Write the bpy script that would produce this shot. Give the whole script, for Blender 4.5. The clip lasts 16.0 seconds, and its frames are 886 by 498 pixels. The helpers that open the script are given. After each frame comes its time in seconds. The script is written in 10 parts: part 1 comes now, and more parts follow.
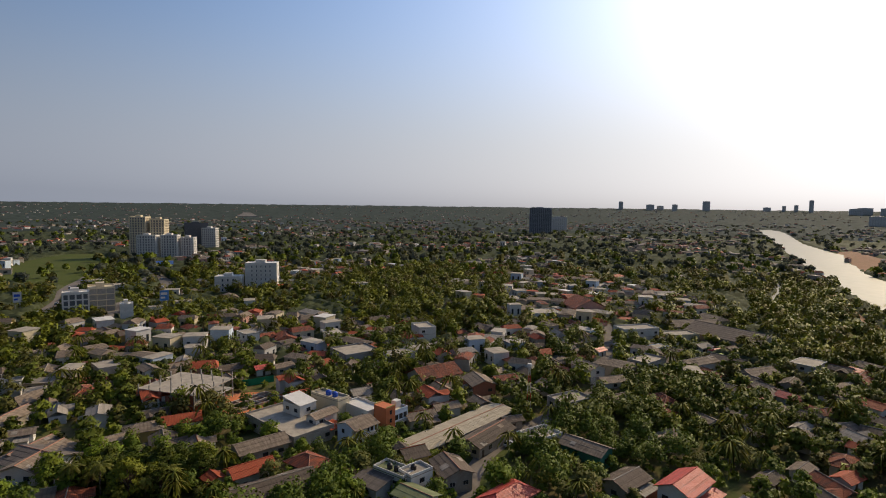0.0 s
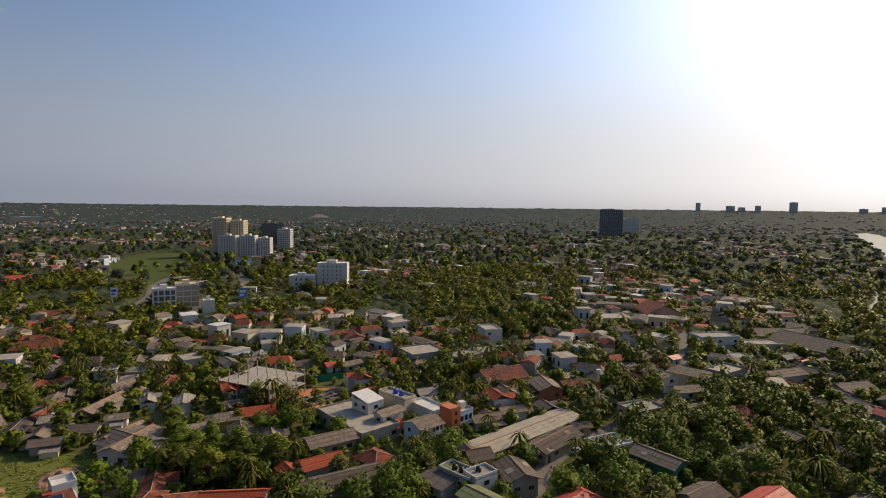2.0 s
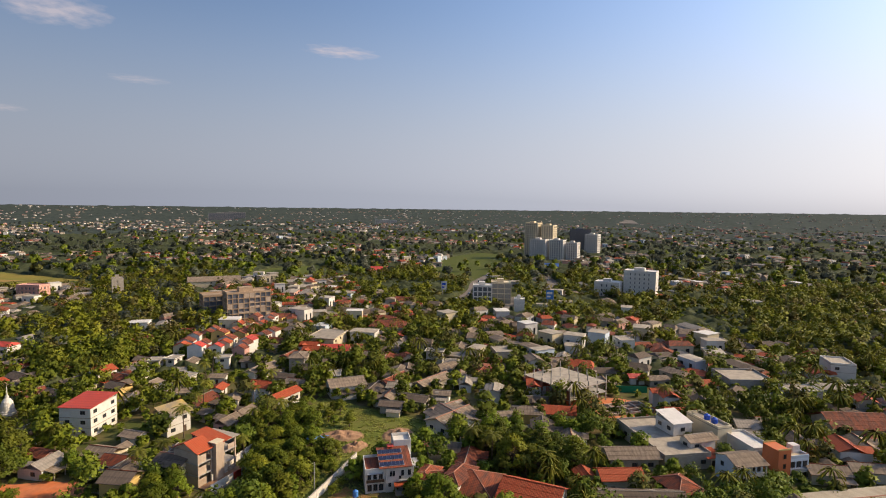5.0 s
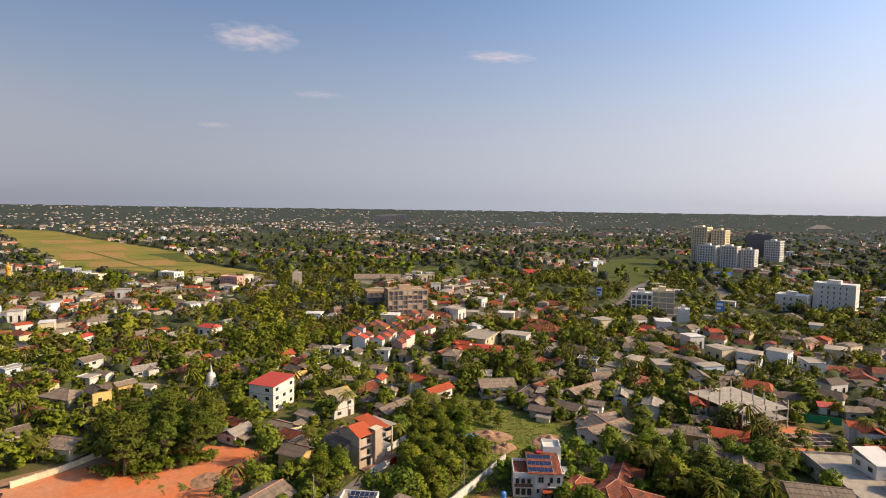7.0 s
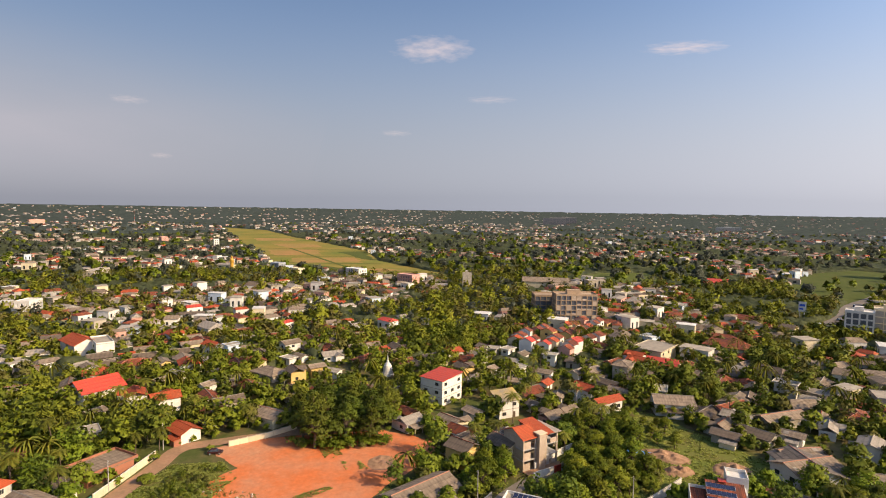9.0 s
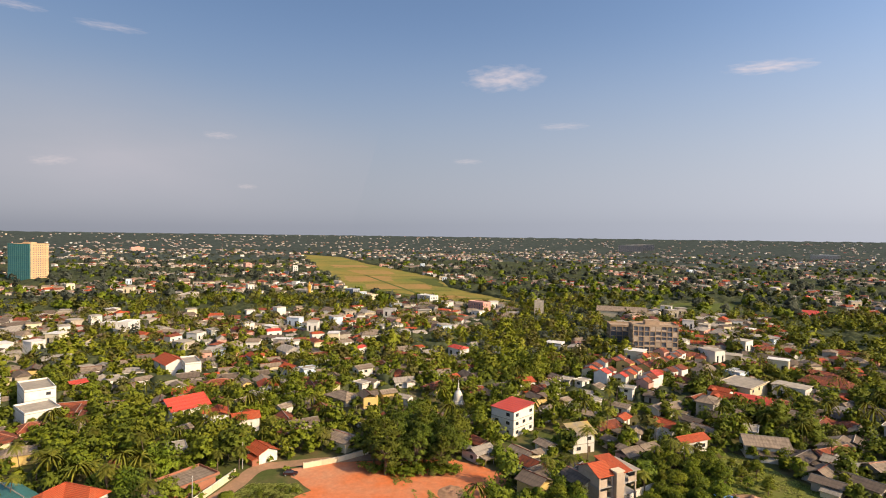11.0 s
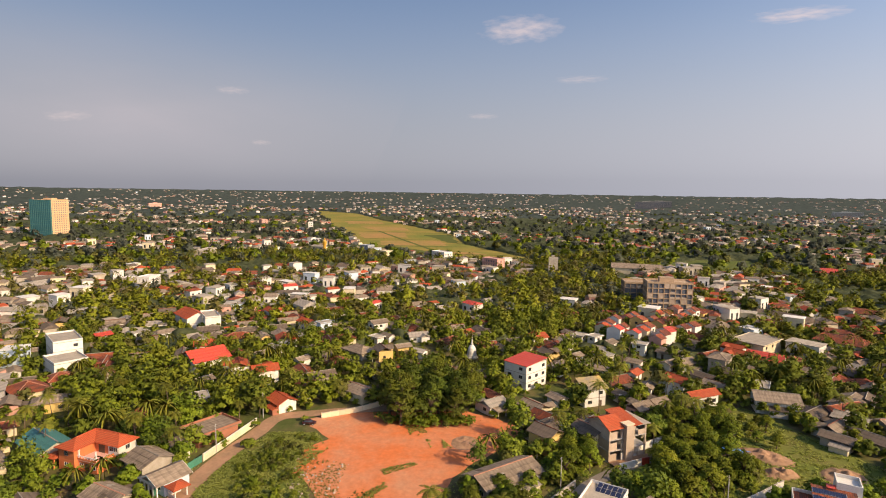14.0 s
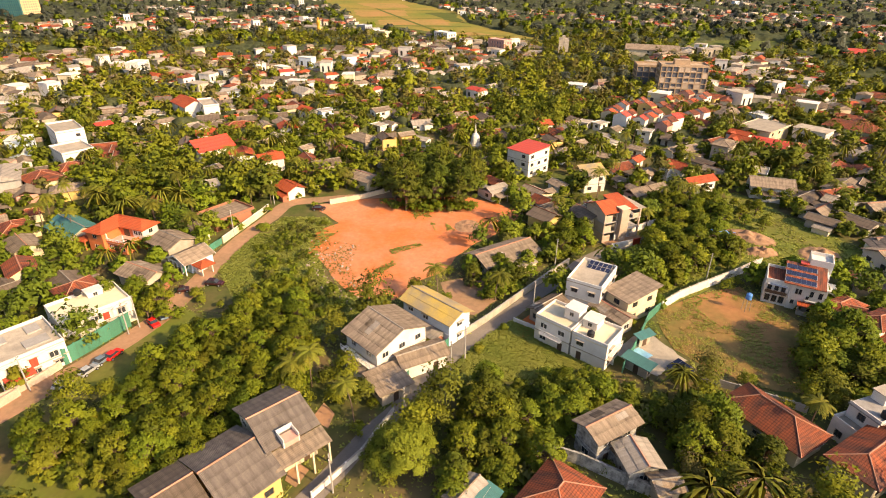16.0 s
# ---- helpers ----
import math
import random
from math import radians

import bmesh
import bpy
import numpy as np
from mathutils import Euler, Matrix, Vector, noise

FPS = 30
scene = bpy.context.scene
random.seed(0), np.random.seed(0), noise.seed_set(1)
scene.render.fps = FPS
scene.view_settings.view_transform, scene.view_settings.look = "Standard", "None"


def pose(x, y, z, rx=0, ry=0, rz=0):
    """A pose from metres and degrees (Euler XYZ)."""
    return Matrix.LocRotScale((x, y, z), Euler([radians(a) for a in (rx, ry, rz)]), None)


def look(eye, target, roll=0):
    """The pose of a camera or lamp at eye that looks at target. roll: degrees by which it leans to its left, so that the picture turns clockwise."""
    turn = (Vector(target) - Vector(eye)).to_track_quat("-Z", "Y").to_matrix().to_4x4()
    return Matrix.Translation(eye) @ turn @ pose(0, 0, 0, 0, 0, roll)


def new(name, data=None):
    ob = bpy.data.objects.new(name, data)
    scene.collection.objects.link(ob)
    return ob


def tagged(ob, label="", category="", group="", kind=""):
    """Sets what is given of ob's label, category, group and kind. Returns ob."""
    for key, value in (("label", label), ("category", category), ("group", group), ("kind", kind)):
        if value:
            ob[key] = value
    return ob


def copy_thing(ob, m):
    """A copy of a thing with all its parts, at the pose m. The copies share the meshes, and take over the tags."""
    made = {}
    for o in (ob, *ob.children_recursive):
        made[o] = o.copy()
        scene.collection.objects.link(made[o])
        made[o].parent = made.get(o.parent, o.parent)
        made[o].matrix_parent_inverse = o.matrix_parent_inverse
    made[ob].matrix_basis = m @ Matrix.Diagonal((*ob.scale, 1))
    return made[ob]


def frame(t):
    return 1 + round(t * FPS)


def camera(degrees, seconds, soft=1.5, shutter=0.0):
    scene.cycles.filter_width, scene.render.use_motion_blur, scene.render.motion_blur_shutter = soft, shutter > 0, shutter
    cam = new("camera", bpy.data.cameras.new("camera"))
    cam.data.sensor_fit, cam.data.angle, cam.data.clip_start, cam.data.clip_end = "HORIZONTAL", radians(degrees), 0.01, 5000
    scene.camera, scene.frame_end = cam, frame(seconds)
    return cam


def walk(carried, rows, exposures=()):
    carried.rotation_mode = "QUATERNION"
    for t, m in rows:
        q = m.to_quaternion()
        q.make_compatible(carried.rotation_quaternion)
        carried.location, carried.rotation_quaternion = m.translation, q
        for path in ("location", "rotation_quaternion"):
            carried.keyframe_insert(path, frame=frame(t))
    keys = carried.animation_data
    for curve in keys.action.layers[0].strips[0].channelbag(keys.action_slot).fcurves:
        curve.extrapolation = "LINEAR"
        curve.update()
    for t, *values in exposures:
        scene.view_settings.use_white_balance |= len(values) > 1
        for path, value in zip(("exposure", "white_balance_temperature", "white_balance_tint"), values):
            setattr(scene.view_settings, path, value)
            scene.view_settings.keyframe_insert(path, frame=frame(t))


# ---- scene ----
EYE = 70.0
cam = camera(77.30, 16.0, soft=1.0)
# seconds, yaw, pitch, roll of a drone that hovers and turns
ROWS = [
    (0.0, 0.00, -4.41, 0.68),
    (0.5, 2.05, -4.40, 0.74),
    (1.0, 3.41, -4.37, 0.67),
    (1.5, 4.41, -4.33, 0.68),
    (2.0, 6.91, -4.31, 0.62),
    (2.5, 10.96, -4.28, 0.58),
    (3.0, 15.75, -4.27, 0.57),
    (3.5, 21.15, -4.22, 0.64),
    (4.0, 26.75, -4.15, 0.65),
    (4.5, 32.47, -4.10, 0.67),
    (5.0, 37.95, -4.10, 0.68),
    (5.2, 39.97, -4.06, 0.69),
    (7.3, 56.08, -4.02, 0.81),
    (7.5, 57.75, -4.01, 0.83),
    (8.0, 61.81, -4.00, 0.87),
    (8.5, 66.23, -4.00, 0.79),
    (9.0, 71.08, -4.00, 0.91),
    (9.5, 74.66, -3.98, 0.95),
    (9.7, 75.66, -3.96, 0.93),
    (11.8, 79.74, 0.62, 1.04),
    (12.0, 79.87, 1.10, 1.03),
    (12.5, 79.89, 1.23, 0.95),
    (13.0, 79.88, 0.57, 0.93),
    (13.5, 79.88, -1.73, 0.83),
    (14.0, 79.89, -5.80, 0.81),
    (14.5, 79.92, -11.17, 0.71),
    (15.0, 79.96, -16.61, 0.64),
    (15.5, 80.02, -22.02, 0.53),
    (16.0, 80.00, -27.46, 0.49),
]
walk(cam, [(t, pose(0, 0, EYE, 0, 0, yaw) @ pose(0, 0, 0, 90 + pitch) @ pose(0, 0, 0, 0, 0, roll)) for t, yaw, pitch, roll in ROWS],
     [(0.0, -0.36, 6250, 12), (2.0, -0.25, 6350, 12), (3.5, 0.0, 6400, 13), (5.0, 0.24, 6500, 14), (9.0, 0.5, 6750, 15), (12.0, 0.52, 6650, 13), (13.5, 0.46, 6850, 15), (14.5, 0.5, 7150, 18), (16.0, 1.0, 7750, 18)])

# ---- sky and sun ----
SUN_YAW, SUN_UP = -42.0, 31.0
world = bpy.data.worlds.new("sky")
scene.world = world
world.use_nodes = True
wn = world.node_tree
sky = wn.nodes.new("ShaderNodeTexSky")
sky.sky_type = "NISHITA"
sky.sun_disc = False
sky.sun_elevation = radians(SUN_UP)
sky.sun_rotation = radians(-SUN_YAW)
sky.altitude = 0.0
sky.air_density = 1.0
sky.dust_density = 1.5
sky.ozone_density = 3.0
sx, sy = -math.sin(radians(SUN_YAW)), math.cos(radians(SUN_YAW))


# dusty tropical haze: it greys the low sky and glows broadly round the sun
def sky_math(op, a, b):
    nd = wn.nodes.new("ShaderNodeMath")
    nd.operation = op
    for i, v in enumerate((a, b)):
        if isinstance(v, (int, float)):
            nd.inputs[i].default_value = v
        else:
            wn.links.new(v, nd.inputs[i])
    return nd.outputs[0]


def sky_mix(blend, fac, a, b):
    nd = wn.nodes.new("ShaderNodeMix")
    nd.data_type, nd.blend_type = "RGBA", blend
    for i, v in ((0, fac), (6, a), (7, b)):
        if isinstance(v, (int, float, tuple)):
            nd.inputs[i].default_value = v
        else:
            wn.links.new(v, nd.inputs[i])
    return nd.outputs[2]


w_co = wn.nodes.new("ShaderNodeTexCoord")
w_sep = wn.nodes.new("ShaderNodeSeparateXYZ")
w_dot = wn.nodes.new("ShaderNodeVectorMath")
w_dot.operation = "DOT_PRODUCT"
w_dot.inputs[1].default_value = (sx * math.cos(radians(SUN_UP)), sy * math.cos(radians(SUN_UP)), math.sin(radians(SUN_UP)))
wn.links.new(w_co.outputs["Generated"], w_sep.inputs[0])
wn.links.new(w_co.outputs["Generated"], w_dot.inputs[0])
w_glow = sky_math("POWER", sky_math("MULTIPLY_ADD", w_dot.outputs["Value"], 0.5), 1.4)
w_glow.node.inputs[0].links[0].from_node.inputs[2].default_value = 0.5
w_low = wn.nodes.new("ShaderNodeMapRange")
w_low.interpolation_type = "SMOOTHERSTEP"
w_low.inputs[1].default_value, w_low.inputs[2].default_value = 0.0, 0.42
w_low.inputs[3].default_value, w_low.inputs[4].default_value = 0.95, 0.0
wn.links.new(w_sep.outputs["Z"], w_low.inputs[0])
w_bw = wn.nodes.new("ShaderNodeRGBToBW")
wn.links.new(sky.outputs[0], w_bw.inputs[0])
w_over = sky_math("MULTIPLY", sky_math("MAXIMUM", sky_math("SUBTRACT", w_bw.outputs[0], 2.7), 0.0), 0.3)
w_haze = sky_mix("MIX", sky_math("POWER", w_glow, 3.0), (2.95, 3.25, 3.85, 1), (3.2, 2.8, 2.35, 1))
w_haze = sky_mix("ADD", 1.0, w_haze, w_over)
w_sky = sky_mix("MIX", w_low.outputs[0], sky.outputs[0], w_haze)
w_sky = sky_mix("MULTIPLY", 1.0, w_sky, sky_math("ADD", sky_math("MULTIPLY", w_glow, 1.27), 0.57))
wn.links.new(w_sky, wn.nodes["Background"].inputs[0])
wn.nodes["Background"].inputs[1].default_value = 0.105
sun = new("sun", bpy.data.lights.new("sun", "SUN"))
sun.data.energy, sun.data.angle, sun.data.color = 4.2, radians(0.6), (1.0, 0.79, 0.48)
sun.matrix_world = look((sx * 200, sy * 200, 200 * math.tan(radians(SUN_UP))), (0, 0, 0))


# ---- materials ----
def material(name, base, rough=0.8, second=None, scale=1.5, fine=14.0, bump=0.15, metal=0.0, vary=0.12, wave=None, spec=0.3, amount=0.5, through_light=0.0, streak=False, hue=0.0, courses=None):
    """Two-scale mottled surface: broad stains towards a second colour, fine grain, relief, small change from object to object."""
    m = bpy.data.materials.new(name)
    m.use_nodes = True
    nt = m.node_tree
    n, ln = nt.nodes, nt.links
    p = n["Principled BSDF"]
    p.inputs["Roughness"].default_value = rough
    p.inputs["Metallic"].default_value = metal
    p.inputs["Specular IOR Level"].default_value = spec
    co = n.new("ShaderNodeTexCoord")
    info = n.new("ShaderNodeObjectInfo")
    add = n.new("ShaderNodeVectorMath")
    add.operation = "ADD"
    shift = n.new("ShaderNodeVectorMath")
    shift.operation = "SCALE"
    shift.inputs[0].default_value = (31.0, 17.0, 9.0)
    ln.new(info.outputs["Random"], shift.inputs["Scale"])
    ln.new(co.outputs["Object"], add.inputs[0])
    ln.new(shift.outputs[0], add.inputs[1])
    big = n.new("ShaderNodeTexNoise")
    big.inputs["Scale"].default_value = scale
    big.inputs["Detail"].default_value = 5.0
    big.inputs["Roughness"].default_value = 0.62
    small = n.new("ShaderNodeTexNoise")
    small.inputs["Scale"].default_value = fine
    small.inputs["Detail"].default_value = 3.0
    if streak:
        squeeze = n.new("ShaderNodeVectorMath")
        squeeze.operation = "MULTIPLY"
        squeeze.inputs[1].default_value = (2.6, 0.55, 1.0)
        ln.new(add.outputs[0], squeeze.inputs[0])
        ln.new(squeeze.outputs[0], big.inputs["Vector"])
    else:
        ln.new(add.outputs[0], big.inputs["Vector"])
    ln.new(add.outputs[0], small.inputs["Vector"])
    ramp = n.new("ShaderNodeMapRange")
    ramp.inputs[1].default_value, ramp.inputs[2].default_value = 0.38, 0.68
    ramp.inputs[3].default_value, ramp.inputs[4].default_value = 0.0, amount
    ln.new(big.outputs[0], ramp.inputs[0])
    mix = n.new("ShaderNodeMix")
    mix.data_type = "RGBA"
    second = second or tuple(c * 0.62 for c in base)
    mix.inputs[6].default_value, mix.inputs[7].default_value = (*base, 1), (*second, 1)
    ln.new(ramp.outputs[0], mix.inputs[0])
    hsv = n.new("ShaderNodeHueSaturation")
    val = n.new("ShaderNodeMath")
    val.operation = "MULTIPLY_ADD"
    ln.new(small.outputs[0], val.inputs[0])
    val.inputs[1].default_value, val.inputs[2].default_value = 0.5, 0.75
    rnd = n.new("ShaderNodeMath")
    rnd.operation = "MULTIPLY_ADD"
    ln.new(info.outputs["Random"], rnd.inputs[0])
    rnd.inputs[1].default_value, rnd.inputs[2].default_value = 2 * vary, 1 - vary
    both = n.new("ShaderNodeMath")
    both.operation = "MULTIPLY"
    ln.new(val.outputs[0], both.inputs[0])
    ln.new(rnd.outputs[0], both.inputs[1])
    ln.new(both.outputs[0], hsv.inputs["Value"])
    if courses:
        # joints between tiles or sheets, darker with dirt
        level = both.outputs[0]
        for axis, size, depth in courses:
            lines = n.new("ShaderNodeTexWave")
            lines.bands_direction = axis
            lines.wave_profile = "SAW"
            lines.inputs["Scale"].default_value = 0.314 / size
            lines.inputs["Distortion"].default_value = 0.6
            lines.inputs["Detail Scale"].default_value = 3.0
            ln.new(co.outputs["Object"], lines.inputs["Vector"])
            dim = n.new("ShaderNodeMapRange")
            dim.inputs[1].default_value, dim.inputs[2].default_value = 0.0, 0.5
            dim.inputs[3].default_value, dim.inputs[4].default_value = 1 - depth, 1.0
            ln.new(lines.outputs["Fac"], dim.inputs[0])
            times = n.new("ShaderNodeMath")
            times.operation = "MULTIPLY"
            ln.new(level, times.inputs[0])
            ln.new(dim.outputs[0], times.inputs[1])
            level = times.outputs[0]
        ln.new(level, hsv.inputs["Value"])
    if hue:
        turn = n.new("ShaderNodeMath")
        turn.operation = "MULTIPLY_ADD"
        odd = n.new("ShaderNodeMath")
        odd.operation = "FRACT"
        seven = n.new("ShaderNodeMath")
        seven.operation = "MULTIPLY"
        seven.inputs[1].default_value = 7.31
        ln.new(info.outputs["Random"], seven.inputs[0])
        ln.new(seven.outputs[0], odd.inputs[0])
        ln.new(odd.outputs[0], turn.inputs[0])
        turn.inputs[1].default_value, turn.inputs[2].default_value = 2 * hue, 0.5 - hue
        ln.new(turn.outputs[0], hsv.inputs["Hue"])
    ln.new(mix.outputs[2], hsv.inputs["Color"])
    ln.new(hsv.outputs[0], p.inputs["Base Color"])
    bp = n.new("ShaderNodeBump")
    bp.inputs["Strength"].default_value = bump
    bp.inputs["Distance"].default_value = 0.05
    height = small.outputs[0]
    if wave:
        w = n.new("ShaderNodeTexWave")
        w.bands_direction = wave[0]
        w.inputs["Scale"].default_value = wave[1]
        w.inputs["Distortion"].default_value = 0.3
        ln.new(co.outputs["Object"], w.inputs["Vector"])
        s = n.new("ShaderNodeMath")
        s.operation = "MULTIPLY_ADD"
        ln.new(w.outputs["Fac"], s.inputs[0])
        s.inputs[1].default_value = wave[2]
        ln.new(small.outputs[0], s.inputs[2])
        height = s.outputs[0]
        bp.inputs["Strength"].default_value = max(bump, 0.5)
    ln.new(height, bp.inputs["Height"])
    ln.new(bp.outputs[0], p.inputs["Normal"])
    if through_light:
        tr = n.new("ShaderNodeBsdfTranslucent")
        ln.new(hsv.outputs[0], tr.inputs["Color"])
        ms = n.new("ShaderNodeMixShader")
        ms.inputs[0].default_value = through_light
        ln.new(p.outputs[0], ms.inputs[1])
        ln.new(tr.outputs[0], ms.inputs[2])
        ln.new(ms.outputs[0], n["Material Output"].inputs[0])
    return m


WHITE = material("white_paint", (0.67, 0.635, 0.575), 0.7, (0.5, 0.46, 0.4), 0.5, 9, 0.05, vary=0.06)
CREAM = material("cream_paint", (0.65, 0.55, 0.37), 0.75, (0.5, 0.42, 0.29), 0.5, 9, 0.05)
PALE = material("grey_white_paint", (0.42, 0.37, 0.3), 0.8, (0.24, 0.19, 0.14), 0.6, 9, 0.06)
YELLOW = material("yellow_paint", (0.6, 0.42, 0.15), 0.75, (0.5, 0.34, 0.12), 0.5, 9, 0.05)
TAN = material("tan_tower_paint", (0.62, 0.4, 0.22), 0.75, (0.5, 0.33, 0.2), 0.1, 2, 0.05)
PINK = material("pink_paint", (0.6, 0.33, 0.26), 0.75, None, 0.5, 9, 0.05)
ORANGE = material("orange_paint", (0.6, 0.17, 0.06), 0.7, (0.5, 0.17, 0.08), 0.5, 9, 0.05)
BLUE_WHITE = material("pale_blue_paint", (0.52, 0.6, 0.68), 0.75, (0.4, 0.44, 0.48), 0.5, 9, 0.05)
CONCRETE = material("bare_concrete", (0.36, 0.34, 0.31), 0.9, (0.22, 0.2, 0.18), 0.7, 8, 0.2)
BLOCKWORK = material("cement_blockwork", (0.46, 0.36, 0.27), 0.9, (0.33, 0.25, 0.19), 0.6, 6, 0.2, wave=("Z", 1.6, 0.5))
MOULD_WALL = material("weather_blackened_plaster", (0.42, 0.41, 0.38), 0.9, (0.07, 0.07, 0.07), 0.8, 7, 0.15, amount=0.95)
RAW_CONCRETE = material("rain_stained_raw_concrete", (0.42, 0.3, 0.195), 0.9, (0.26, 0.19, 0.13), 0.5, 6, 0.2, amount=0.8)
BRICK = material("red_brick", (0.36, 0.14, 0.08), 0.9, (0.25, 0.12, 0.08), 0.8, 8, 0.2)
ASBESTOS = material("weathered_asbestos_sheet", (0.29, 0.22, 0.155), 0.9, (0.135, 0.1, 0.072), 0.55, 7, 0.3, vary=0.22, wave=("X", 1.8, 0.9), amount=0.8, streak=True, courses=(("X", 1.0, 0.18), ("Y", 1.7, 0.25)))
DARK_SHEET = material("blackened_asbestos_sheet", (0.155, 0.115, 0.083), 0.9, (0.078, 0.06, 0.046), 0.6, 7, 0.3, vary=0.2, wave=("X", 1.8, 0.9), streak=True, courses=(("X", 1.0, 0.18), ("Y", 1.7, 0.25)))
PALE_SHEET = material("new_asbestos_sheet", (0.36, 0.31, 0.25), 0.85, (0.22, 0.19, 0.155), 0.5, 7, 0.3, vary=0.15, wave=("X", 1.8, 0.9), streak=True, courses=(("X", 1.0, 0.18), ("Y", 1.7, 0.25)))
LICHEN_SHEET = material("lichen_yellowed_sheet", (0.24, 0.2, 0.14), 0.9, (0.5, 0.34, 0.07), 0.16, 7, 0.3, wave=("X", 1.8, 0.9), amount=0.9)
MOSS_SHEET = material("mossy_asbestos_sheet", (0.22, 0.2, 0.15), 0.9, (0.2, 0.22, 0.07), 0.5, 7, 0.3, wave=("X", 1.8, 0.9), amount=0.9, streak=True, courses=(("X", 1.0, 0.18), ("Y", 1.7, 0.25)))
TILE = material("brown_clay_tile", (0.36, 0.088, 0.036), 0.85, (0.105, 0.05, 0.036), 0.35, 8, 0.4, vary=0.2, wave=("X", 2.0, 1.4), amount=1.0, streak=True, courses=(("X", 0.42, 0.4), ("Y", 0.4, 0.5)))
ORANGE_TILE = material("orange_clay_tile", (0.45, 0.078, 0.024), 0.75, (0.4, 0.12, 0.05), 0.5, 8, 0.3, vary=0.15, wave=("X", 1.1, 1.2), streak=True, courses=(("X", 0.42, 0.4), ("Y", 0.4, 0.5)))
RED_SHEET = material("red_roof_sheet", (0.55, 0.07, 0.035), 0.55, (0.42, 0.06, 0.05), 0.4, 6, 0.2, vary=0.12, wave=("X", 1.1, 1.2), spec=0.4, streak=True, courses=(("X", 1.0, 0.18), ("Y", 1.7, 0.25)))
SMOKED_SHEET = material("smoke_grey_asbestos_sheet", (0.165, 0.135, 0.11), 0.9, (0.085, 0.07, 0.06), 0.35, 7, 0.3, vary=0.2, wave=("X", 1.8, 0.9), amount=0.9, streak=True, courses=(("X", 1.0, 0.14), ("Y", 1.7, 0.2)))
TEAL_SHEET = material("teal_roof_sheet", (0.05, 0.17, 0.16), 0.6, (0.05, 0.11, 0.1), 0.5, 6, 0.2, wave=("X", 1.1, 1.2), streak=True)
BLUE_SHEET = material("blue_roof_sheet", (0.06, 0.14, 0.4), 0.55, None, 0.5, 6, 0.2, wave=("X", 1.1, 1.2), streak=True)
TEAL_GLASS = material("teal_window_glass", (0.04, 0.14, 0.17), 0.2, (0.08, 0.22, 0.26), 0.12, 1.0, 0.0, spec=0.5)
SLAB = material("roof_slab_cement", (0.4, 0.34, 0.26), 0.9, (0.24, 0.21, 0.17), 0.45, 6, 0.15, amount=0.8)
GLASS = material("dark_window_glass", (0.03, 0.035, 0.04), 0.08, (0.05, 0.055, 0.06), 0.8, 3, 0.0, spec=0.6)
RIDGE = material("pale_clay_ridge_tile", (0.46, 0.22, 0.14), 0.85, (0.3, 0.15, 0.1), 0.8, 8, 0.3)
TIMBER = material("dark_window_timber", (0.09, 0.055, 0.035), 0.6, None, 2, 20, 0.1)
DRY_GRASS = material("dry_and_green_grass_blades", (0.3, 0.31, 0.07), 0.8, (0.22, 0.26, 0.05), 0.15, 1.2, 0.0, spec=0.1, amount=1.0, through_light=0.2)
STRAW = material("straw_coloured_grass", (0.4, 0.3, 0.1), 0.8, (0.3, 0.26, 0.075), 0.15, 1.2, 0.0, spec=0.1, amount=1.0, through_light=0.2)
DARK_CLAD = material("dark_glass_and_open_floor_shade", (0.11, 0.115, 0.13), 0.35, (0.08, 0.085, 0.095), 0.05, 1, 0.0, spec=0.5)
PLASTIC_BLACK = material("black_plastic", (0.02, 0.02, 0.022), 0.5)
PLASTIC_BLUE = material("blue_plastic", (0.03, 0.1, 0.5), 0.45)
GREEN_FENCE = material("green_fence_sheet", (0.05, 0.2, 0.13), 0.65, (0.06, 0.13, 0.09), 0.7, 6, 0.15, wave=("X", 2.0, 0.6), streak=True)
SOLAR = material("solar_cell_glass", (0.015, 0.02, 0.05), 0.15, (0.03, 0.035, 0.07), 3, 9, 0.0, spec=0.6)
BARK = material("tree_bark", (0.14, 0.1, 0.07), 0.95, None, 2, 12, 0.4)
LEAF_OLIVE = material("dry_olive_leaves", (0.12, 0.115, 0.03), 0.65, (0.09, 0.085, 0.02), 0.35, 1.6, 0.0, vary=0.3, spec=0.1, amount=1.0, through_light=0.14, hue=0.018)
LEAF = material("tree_leaves", (0.156, 0.178, 0.013), 0.6, (0.088, 0.115, 0.011), 0.35, 1.6, 0.0, vary=0.35, spec=0.12, amount=1.0, through_light=0.14, hue=0.018)
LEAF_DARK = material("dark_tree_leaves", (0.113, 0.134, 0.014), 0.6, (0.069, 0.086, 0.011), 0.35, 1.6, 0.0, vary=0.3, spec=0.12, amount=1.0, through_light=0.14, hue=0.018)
LEAF_PALE = material("olive_tree_leaves", (0.178, 0.188, 0.018), 0.65, (0.116, 0.132, 0.014), 0.4, 1.8, 0.0, vary=0.25, spec=0.12, amount=1.0, through_light=0.14, hue=0.018)
PALM_LEAF = material("palm_fronds", (0.13, 0.145, 0.02), 0.6, (0.22, 0.175, 0.022), 0.3, 2.0, 0.0, vary=0.4, spec=0.12, amount=0.55, through_light=0.25)
EARTH = material("red_earth", (0.6, 0.165, 0.055), 0.95, (0.5, 0.25, 0.14), 0.06, 0.8, 0.3, spec=0.06, vary=0.0, amount=0.9)
